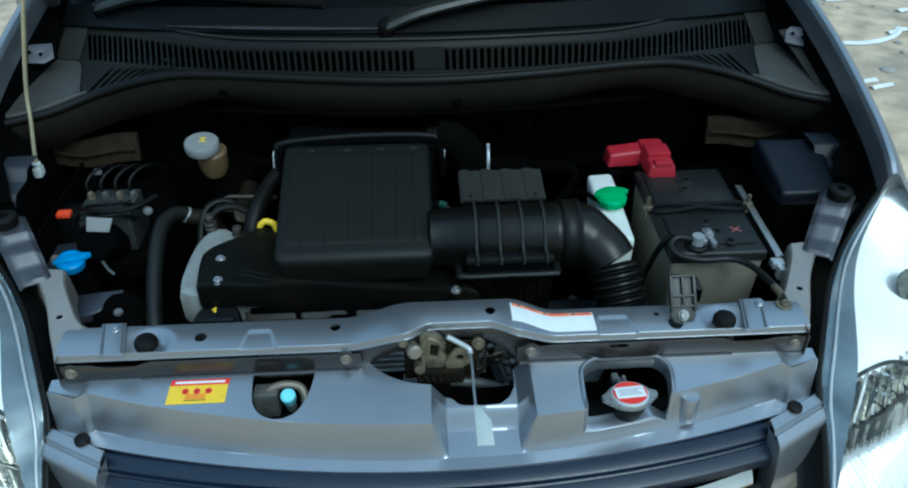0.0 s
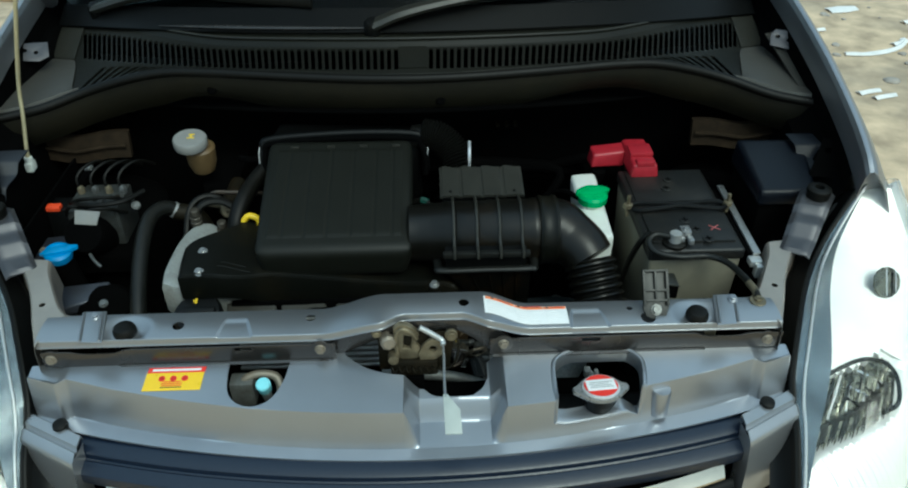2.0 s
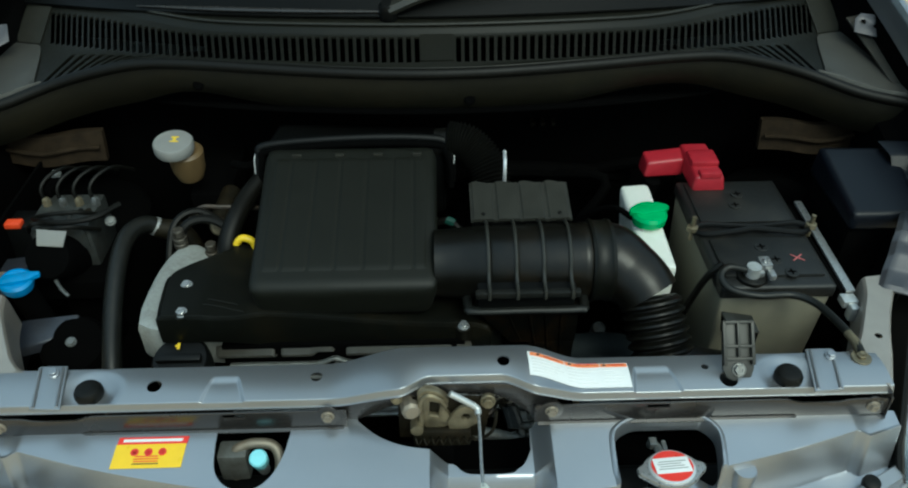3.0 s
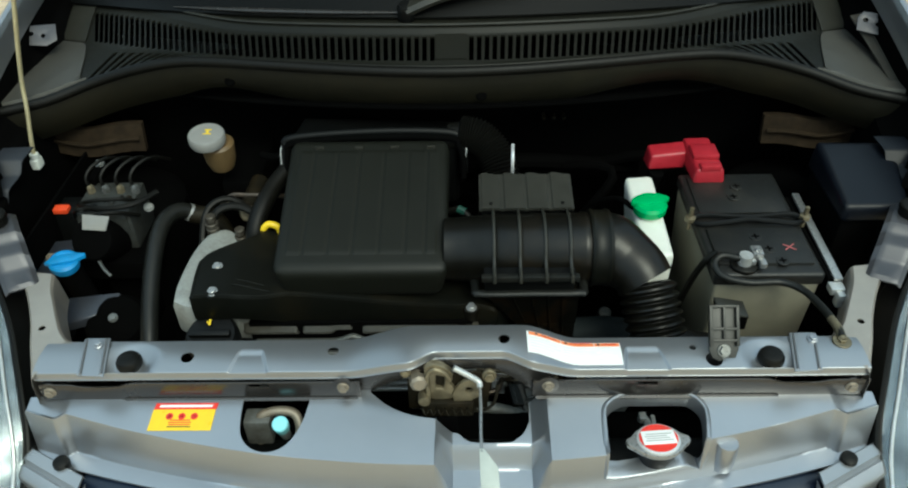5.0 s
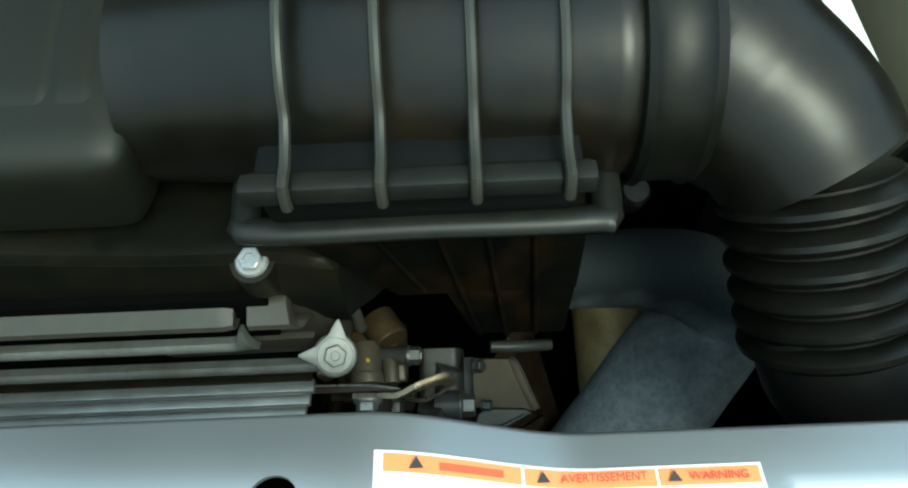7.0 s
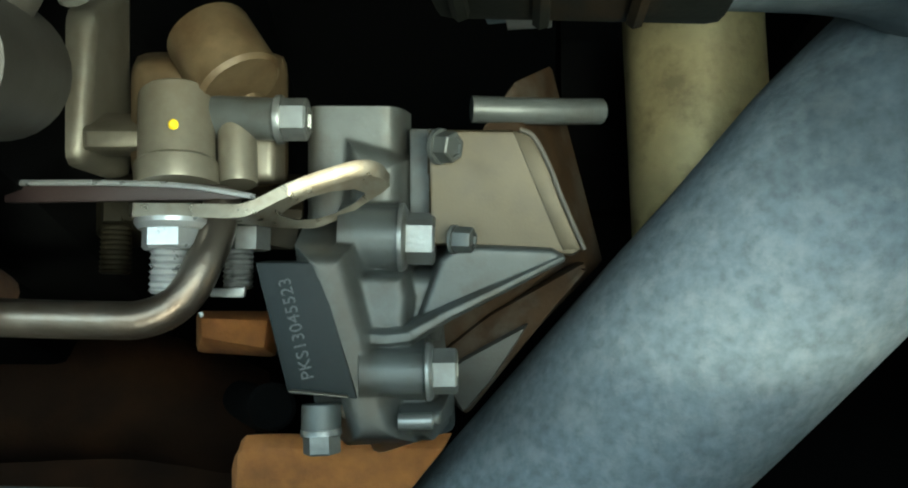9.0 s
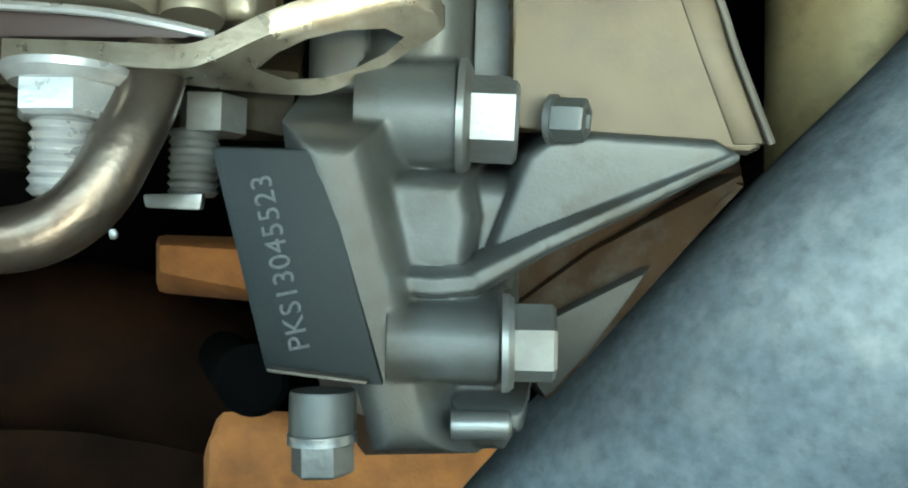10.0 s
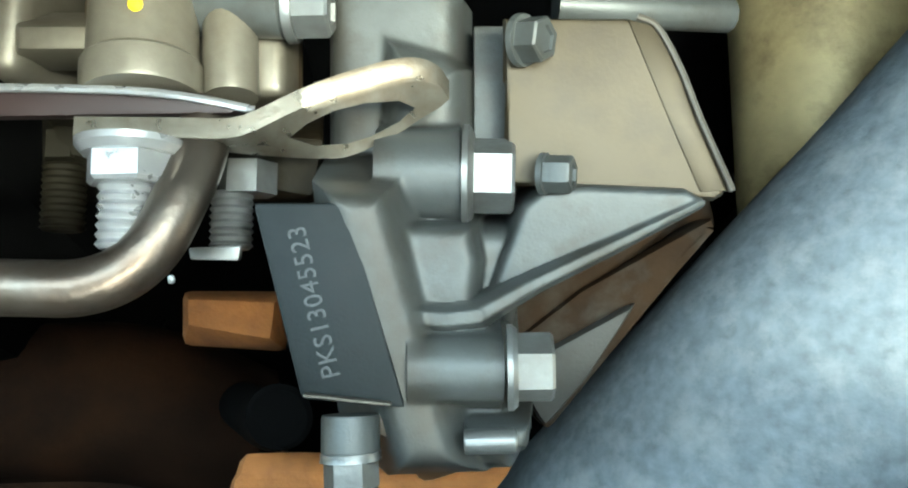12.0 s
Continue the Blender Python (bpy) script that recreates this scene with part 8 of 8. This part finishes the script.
# tan stay plate with its small screws
stay_p = thing("stay_plate", "tan folded metal plate screwed to the gearbox", "stay plate", at=(0.13, 0.83, 0.5))
tan = part("plate", casting(0.0075, 0.0465, 0.0065, 0.0380, 0.0003, [pad([(0.00795, 0.0372), (0.02802, 0.03701), (0.03181, 0.03644), (0.03408, 0.03398), (0.03711, 0.02802), (0.03995, 0.02045), (0.04544, 0.00861), (0.04269, 0.0071), (0.00871, 0.00975)], 0.1290, 0.0003, slope=60)], 0.1304, 0.0003, 0.000006), TANPLATE, stay_p)
# paler tube for the light caught on the plate's edge
part("folded_edge", local(tube([(0.0300, 0.0371, -0.1288), (0.0333, 0.0352, -0.1286), (0.0371, 0.0280, -0.1284), (0.0400, 0.0204, -0.1282), (0.0452, 0.0086, -0.1280)], 0.0006, 8, 5)), GEARWARM, tan, "plate edge, coloured pale for the light it catches")
part("side_flange", slab([(0.0283, 0.0368), (0.0332, 0.0354), (0.0371, 0.0280), (0.0400, 0.0204), (0.0452, 0.0086), (0.0402, 0.0084), (0.0352, 0.0200)], 0.1287, 0.0012, 0.0004), TANPLATE, tan, "paler bent flange")
hexbolt(stay_p, (0.01067, 0.03284, -0.1275), (0.75, -0.1, 0.6), 0.0037, 0.0050, 1.15, GEARCAST)
hexbolt(stay_p, (0.01391, 0.01114, -0.1255), (0.9, -0.05, 0.4), 0.0030, 0.0052, 1.12, GEARCAST)
part("slot_back", slab([(0.00354, 0.03866), (0.01, 0.03866), (0.01, 0.01261), (0.00354, 0.01261)], 0.1400, 0.003, 0.0004), GEARCAST, stay_p)

# lifting hook bolted under a flange nut
hook = thing("lifting_hook", "bare steel lifting hook plate with a diamond slot", "lifting hook", at=(0.08, 0.82, 0.5))


near_edge = [(-0.05728, 0.01615, -0.119), (-0.04226, 0.01598, -0.119), (-0.03429, 0.01592, -0.1192), (-0.03019, 0.01711, -0.1196), (-0.02336, 0.02062, -0.1206), (-0.01647, 0.02354, -0.122), (-0.00943, 0.02585, -0.1236), (-0.00532, 0.02632, -0.125), (-0.00242, 0.02536, -0.1266), (-0.00094, 0.02357, -0.128)]
far_edge = [(-0.06161, 0.01644, -0.128), (-0.04546, 0.01569, -0.128), (-0.03659, 0.01475, -0.1272), (-0.02917, 0.01403, -0.1266), (-0.02167, 0.01361, -0.1262), (-0.0167, 0.01401, -0.1264), (-0.01011, 0.01713, -0.1276), (-0.00509, 0.02045, -0.1284), (-0.00226, 0.02218, -0.1286), (-0.00075, 0.02346, -0.1284)]
near_s, far_s = smooth_path(near_edge, 6), smooth_path(far_edge, 6)
hook_m = sheet(lambda i, v: near_s[int(i)].lerp(far_s[int(i)], v), range(len(near_s)), linspace(0, 1, 8), 0.0031, (0, -1, 0.1))
bmesh.ops.translate(hook_m, vec=(0, 0.0031, 0), verts=hook_m.verts)


def frustum(low, high):
    bm = bmesh.new()
    a, b = [bm.verts.new(p) for p in low], [bm.verts.new(p) for p in high]
    bm.faces.new(a[::-1]), bm.faces.new(b)
    for i in range(len(a)):
        bm.faces.new((a[i], a[(i + 1) % len(a)], b[(i + 1) % len(a)], b[i]))
    return bm


slot_low = [(-0.03334, 0.02149, -0.16), (-0.02806, 0.01984, -0.16), (-0.0216, 0.02031, -0.16), (-0.01691, 0.02172, -0.16), (-0.01104, 0.02477, -0.16), (-0.00787, 0.02759, -0.16), (-0.01104, 0.029, -0.16), (-0.01808, 0.02853, -0.16), (-0.02454, 0.02689, -0.16), (-0.02982, 0.0243, -0.16)]
slot_high = [(-0.02084, 0.01343, -0.1), (-0.01754, 0.0124, -0.1), (-0.0135, 0.01269, -0.1), (-0.01057, 0.01357, -0.1), (-0.0069, 0.01548, -0.1), (-0.00492, 0.01724, -0.1), (-0.0069, 0.01812, -0.1), (-0.0113, 0.01783, -0.1), (-0.01534, 0.0168, -0.1), (-0.01864, 0.01519, -0.1)]
hook_m = cut(hook_m, frustum(slot_low, slot_high))
part("hook_plate", local(hook_m), HOOKSTEEL, hook, "bent hook plate with a diamond slot")
nutp = (-0.04875, 0.01535, -0.1195)
part("flange_nut", local(join(lathe([(0, 0), (0.0080, 0), (0.0080, 0.0010), (0.0070, 0.0022), (0, 0.0022)], nutp, (0.02, -1, 0.12), 32), lathe([(0, 0.0015), (0.0067, 0.0015), (0.0067, 0.0060), (0.0060, 0.0066), (0, 0.0066)], nutp, (0.02, -1, 0.12), 6))), DULLNUT, hook, "bright flange nut")
stud(hook, (-0.04899, 0.00898, -0.1188), (0.0, -1, 0.12), 0.0043, 0.0100, DULLNUT)
part("rear_nut", local(lathe([(0, 0), (0.0050, 0), (0.0050, 0.0055), (0, 0.0058)], (-0.03533, 0.01387, -0.136), (0, -1, 0.1), 6)), DULLZINC, hook)
stud(hook, (-0.03784, 0.00882, -0.135), (0, -1, 0.1), 0.0037, 0.0098, DULLZINC)
part("rear_nut", local(lathe([(0, 0), (0.0045, 0), (0.0045, 0.0050), (0, 0.0055)], (-0.07114, 0.02025, -0.146), (0, -1, 0.1), 6)), GREASY, hook)
stud(hook, (-0.07178, 0.01468, -0.146), (0, -1, 0.1), 0.0040, 0.0125, GREASY)
part("tab", slab([(-0.04378, -0.00067), (-0.0351, -0.00029), (-0.03549, -0.00277), (-0.0435, -0.00258)], 0.1300, 0.0020, 0.0004), DULLZINC, hook)
part("stud_block", local(hexa([(-0.09031, 0.00886, -0.17), (-0.02794, 0.00886, -0.17), (-0.02794, 0.03006, -0.17), (-0.09031, 0.03006, -0.17)], [(-0.07231, 0.01657, -0.142), (-0.02489, 0.00826, -0.139), (-0.02285, 0.01846, -0.139), (-0.07231, 0.02146, -0.142)], 0.0010)), GREASY, hook)

# water outlet casting above the hook
outlet = thing("water_outlet", "stained cast aluminium water outlet with a maroon gasket", "water outlet", at=(0.06, 0.85, 0.5))
part("gasket", slab([(-0.08701, 0.02446), (-0.05993, 0.02446), (-0.04098, 0.02356), (-0.03105, 0.0213), (-0.03466, 0.02013), (-0.05903, 0.01977), (-0.08701, 0.0194)], 0.1215, 0.004, 0.0004), GASKET, outlet)
part("gasket_edge", local(tube([(-0.08524, 0.02379, -0.1205), (-0.06402, 0.02379, -0.1205), (-0.0481, 0.02325, -0.1205), (-0.03847, 0.02207, -0.1208), (-0.0308, 0.02068, -0.122)], 0.0007, 8, 5)), DULLNUT, outlet)
part("stub", rod((-0.04994, 0.02311, -0.1265), (-0.0527, 0.04567, -0.135), 0.0088, 32, 0.06), OUTLET, outlet)
part("stub_collar", rod((-0.04994, 0.02311, -0.1265), (-0.05044, 0.02902, -0.128), 0.0095, 32, 0.12), OUTLET, outlet)
part("yellow_dab", local(moved(disc((0, 0, 0), 0.0012, 0.0010, (0, 0, 1), 14, 0.5), Matrix.Translation((-0.04926, 0.03712, -0.1225)))), YELLOW, outlet)
part("side_boss", rod((-0.03691, 0.02413, -0.131), (-0.03824, 0.03873, -0.135), 0.0046, 24, 0.15), OUTLET, outlet)
part("side_boss", local(hexa([(-0.04997, 0.02543, -0.15), (-0.02906, 0.02543, -0.15), (-0.02906, 0.04414, -0.15), (-0.04997, 0.04414, -0.15)], [(-0.04331, 0.02555, -0.136), (-0.02934, 0.02555, -0.136), (-0.02956, 0.03629, -0.137), (-0.04363, 0.03629, -0.137)], 0.002, 3)), OUTLET, outlet)
part("housing", local(hexa([(-0.13023, 0.02757, -0.17), (-0.07659, 0.02757, -0.17), (-0.07659, 0.08495, -0.17), (-0.13023, 0.08495, -0.17)], [(-0.10369, 0.02947, -0.138), (-0.07635, 0.02947, -0.138), (-0.07438, 0.0679, -0.14), (-0.1052, 0.0679, -0.14)], 0.004, 3)), OUTLET, outlet)
part("housing_rib", local(hexa([(-0.08409, 0.03258, -0.15), (-0.06758, 0.03258, -0.15), (-0.06758, 0.04414, -0.15), (-0.08409, 0.04414, -0.15)], [(-0.07525, 0.03353, -0.136), (-0.06227, 0.03353, -0.136), (-0.06227, 0.03752, -0.136), (-0.07525, 0.03752, -0.136)], 0.001)), OUTLET, outlet)
part("upper_boss", rod((-0.04531, 0.04102, -0.136), (-0.02792, 0.04002, -0.134), 0.0052, 28, 0.15), GEARCAST, outlet)
hexbolt(outlet, (-0.02812, 0.04002, -0.134), (1, 0, 0.05), 0.0052, 0.0075, 1.15, DULLZINC, label="zinc-plated flange bolt")
part("upper_neck", rod((-0.04731, 0.06262, -0.142), (-0.0376, 0.04835, -0.137), 0.011, 28, 0.1), OUTBROWN, outlet)
part("outlet_body", local(hexa([(-0.0750, 0.0240, -0.165), (-0.0300, 0.0240, -0.165), (-0.0300, 0.0640, -0.165), (-0.0750, 0.0640, -0.165)], [(-0.0660, 0.0270, -0.1395), (-0.0350, 0.0270, -0.1395), (-0.0350, 0.0560, -0.1405), (-0.0660, 0.0560, -0.1405)], 0.006, 4)), OUTBROWN, outlet, "brown stained outlet casting")

# bent tarnished pipe below the studs
bend = thing("bent_pipe", "tarnished steel pipe bent below the studs", "pipe", at=(0.06, 0.79, 0.5))
part("pipe", local(tube([(-0.10116, -0.00496, -0.1145), (-0.07847, -0.00597, -0.1145), (-0.06251, -0.00639, -0.1145), (-0.0542, -0.00631, -0.1147), (-0.0481, -0.00414, -0.1152), (-0.04392, -0.00009, -0.116), (-0.04139, 0.00571, -0.118), (-0.03975, 0.01262, -0.122), (-0.03933, 0.02153, -0.127)], 0.0042, 20, 8)), PIPE, bend)
part("weld_burr", local(moved(stone(0, 0, 0.0006, DULLZINC), Matrix.Translation(Vector((-0.04012, -0.00504, -0.1125)) - Vector((0, 0, ground_height(0, 0)))))), DULLZINC, bend)

# brass-coloured tube and rusty heat shield
btube = thing("brass_tube", "stained brass-coloured tube rising beside the gearbox", "tube", at=(0.17, 0.84, 0.5))
part("tube", local(tube([(0.10349, -0.00931, -0.215), (0.10192, 0.01909, -0.215), (0.10047, 0.06067, -0.217), (0.09982, 0.07694, -0.218), (0.09977, 0.09218, -0.22)], 0.0240, 28, 5)), BRASS, btube)
# block added as the darkness behind the tube
part("dark_back", local(hexa([(0.06082, 0.0187, -0.28), (0.11424, 0.0187, -0.28), (0.11424, 0.11937, -0.28), (0.06082, 0.11937, -0.28)], [(0.05843, 0.02237, -0.252), (0.09542, 0.02237, -0.252), (0.09542, 0.08894, -0.252), (0.05843, 0.08894, -0.252)], 0.001)), SHADEBLACK, btube)
part("cross_pipe", local(tube([(0.01937, 0.04524, -0.15), (0.03301, 0.04517, -0.152), (0.04533, 0.04567, -0.156), (0.05542, 0.04638, -0.16)], 0.0036, 12, 5)), GEARCAST, btube)
shield = thing("heat_shield", "rusty orange exhaust heat shield below the gearbox", "heat shield", at=(0.09, 0.76, 0.45))


def shield_pt(u, v):
    x, y, z = -0.05188 + (0.0664 - 0.030 * v) * u, -0.04738 - 0.03852 * v, -0.175
    y -= 0.008 * (1 - smoothstep(0.0, 0.10, u)) ** 2
    edge = 0.006 * (1 - smoothstep(0.0, 0.08, u)) ** 2 + 0.004 * (1 - smoothstep(0, 0.10, v)) ** 2
    return K @ Vector((x, y, z - edge + 0.0012 * noise.noise(Vector((u * 6, v * 4, 0)))))


part("shield", sheet(shield_pt, linspace(0, 1, 40), linspace(0, 1, 24), 0.0015), RUST, shield)
part("shield_back", local(hexa([(-0.06539, -0.02496, -0.19), (-0.03959, -0.02635, -0.19), (-0.03959, -0.01101, -0.19), (-0.06539, -0.01101, -0.19)], [(-0.06034, -0.01842, -0.178), (-0.04127, -0.02181, -0.178), (-0.03997, -0.01293, -0.178), (-0.06034, -0.01215, -0.178)], 0.002)), RUST, shield)
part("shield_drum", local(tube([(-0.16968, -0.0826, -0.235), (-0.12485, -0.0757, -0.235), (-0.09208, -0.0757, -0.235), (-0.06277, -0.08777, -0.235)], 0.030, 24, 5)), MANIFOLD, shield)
part("mount", local(hexa([(-0.06763, -0.09844, -0.24), (-0.008, -0.09844, -0.24), (-0.004, -0.06674, -0.24), (-0.06763, -0.06674, -0.24)], [(-0.04861, -0.07732, -0.182), (-0.012, -0.07732, -0.182), (0.002, -0.05729, -0.182), (-0.04861, -0.05729, -0.182)], 0.002)), SHADEBLACK, shield)
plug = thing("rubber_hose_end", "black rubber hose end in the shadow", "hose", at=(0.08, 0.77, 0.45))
part("hose", local(tube([(-0.03311, -0.03276, -0.150), (-0.03981, -0.03786, -0.170), (-0.05609, -0.04299, -0.21)], 0.0062, 20, 5)), SHADEBLACK, plug)
part("mouth", local(moved(lathe([(0.0036, 0), (0.0062, 0), (0.0064, 0.0008), (0.0054, 0.0014), (0.0040, 0.0012)], (0, 0, 0), (0, 0, 1), 24), Matrix.Translation((-0.03297, -0.03271, -0.1498)))), SHADEBLACK, plug)
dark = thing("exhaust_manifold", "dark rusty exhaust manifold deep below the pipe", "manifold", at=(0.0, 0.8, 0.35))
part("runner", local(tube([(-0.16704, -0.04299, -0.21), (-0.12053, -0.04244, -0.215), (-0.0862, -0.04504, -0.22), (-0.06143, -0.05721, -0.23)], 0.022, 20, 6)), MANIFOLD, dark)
part("runner", local(tube([(-0.15885, -0.02244, -0.22), (-0.11293, -0.02955, -0.225), (-0.08844, -0.03696, -0.23)], 0.016, 20, 6)), SHADEBLACK, dark)
part("back_plate", box(-0.10, 0.16, 0.74, 0.90, 0.34, 0.36, 0.003), SHADEBLACK, dark)

# ---- upper radiator hose ----
rhose = thing("radiator_hose", "dusty blue-grey rubber radiator hose bending down", "radiator hose", at=(0.22, 0.8, 0.5))
part("hose", tube([(0.130, 0.868, 0.550), (0.156, 0.867, 0.555), (0.185, 0.867, 0.557), (0.218, 0.867, 0.556), (0.244, 0.864, 0.549), (0.257, 0.857, 0.534), (0.2545, 0.849, 0.520), (0.234, 0.830, 0.501), (0.214, 0.810, 0.480), (0.193, 0.790, 0.459), (0.1405, 0.740, 0.4063), (0.099, 0.700, 0.364)], [0.020, 0.0205, 0.021, 0.0225, 0.026, 0.030, 0.0335, 0.0354, 0.0358, 0.0364, 0.0368, 0.0368], 40, 10), HOSE, rhose)
part("hose_clip", lathe([(0.0198, -0.005), (0.0215, -0.005), (0.0215, 0.005), (0.0198, 0.005)], (0.140, 0.867, 0.552), (1, -0.05, 0.15), 32), DULLZINC, rhose)
clipn = thing("spring_band", "small bright spring band on a dark fitting", "clip", at=(0.266, 0.86, 0.59))
part("band", lathe([(0.009, -0.003), (0.0105, -0.003), (0.0105, 0.003), (0.009, 0.003)], (0.290, 0.872, 0.560), (0.2, -0.2, 1), 20), DULLNUT, clipn)
part("fitting", tube([(0.2905, 0.872, 0.565), (0.290, 0.876, 0.52), (0.288, 0.88, 0.42)], 0.009, 12, 4), SHADEBLACK, clipn)
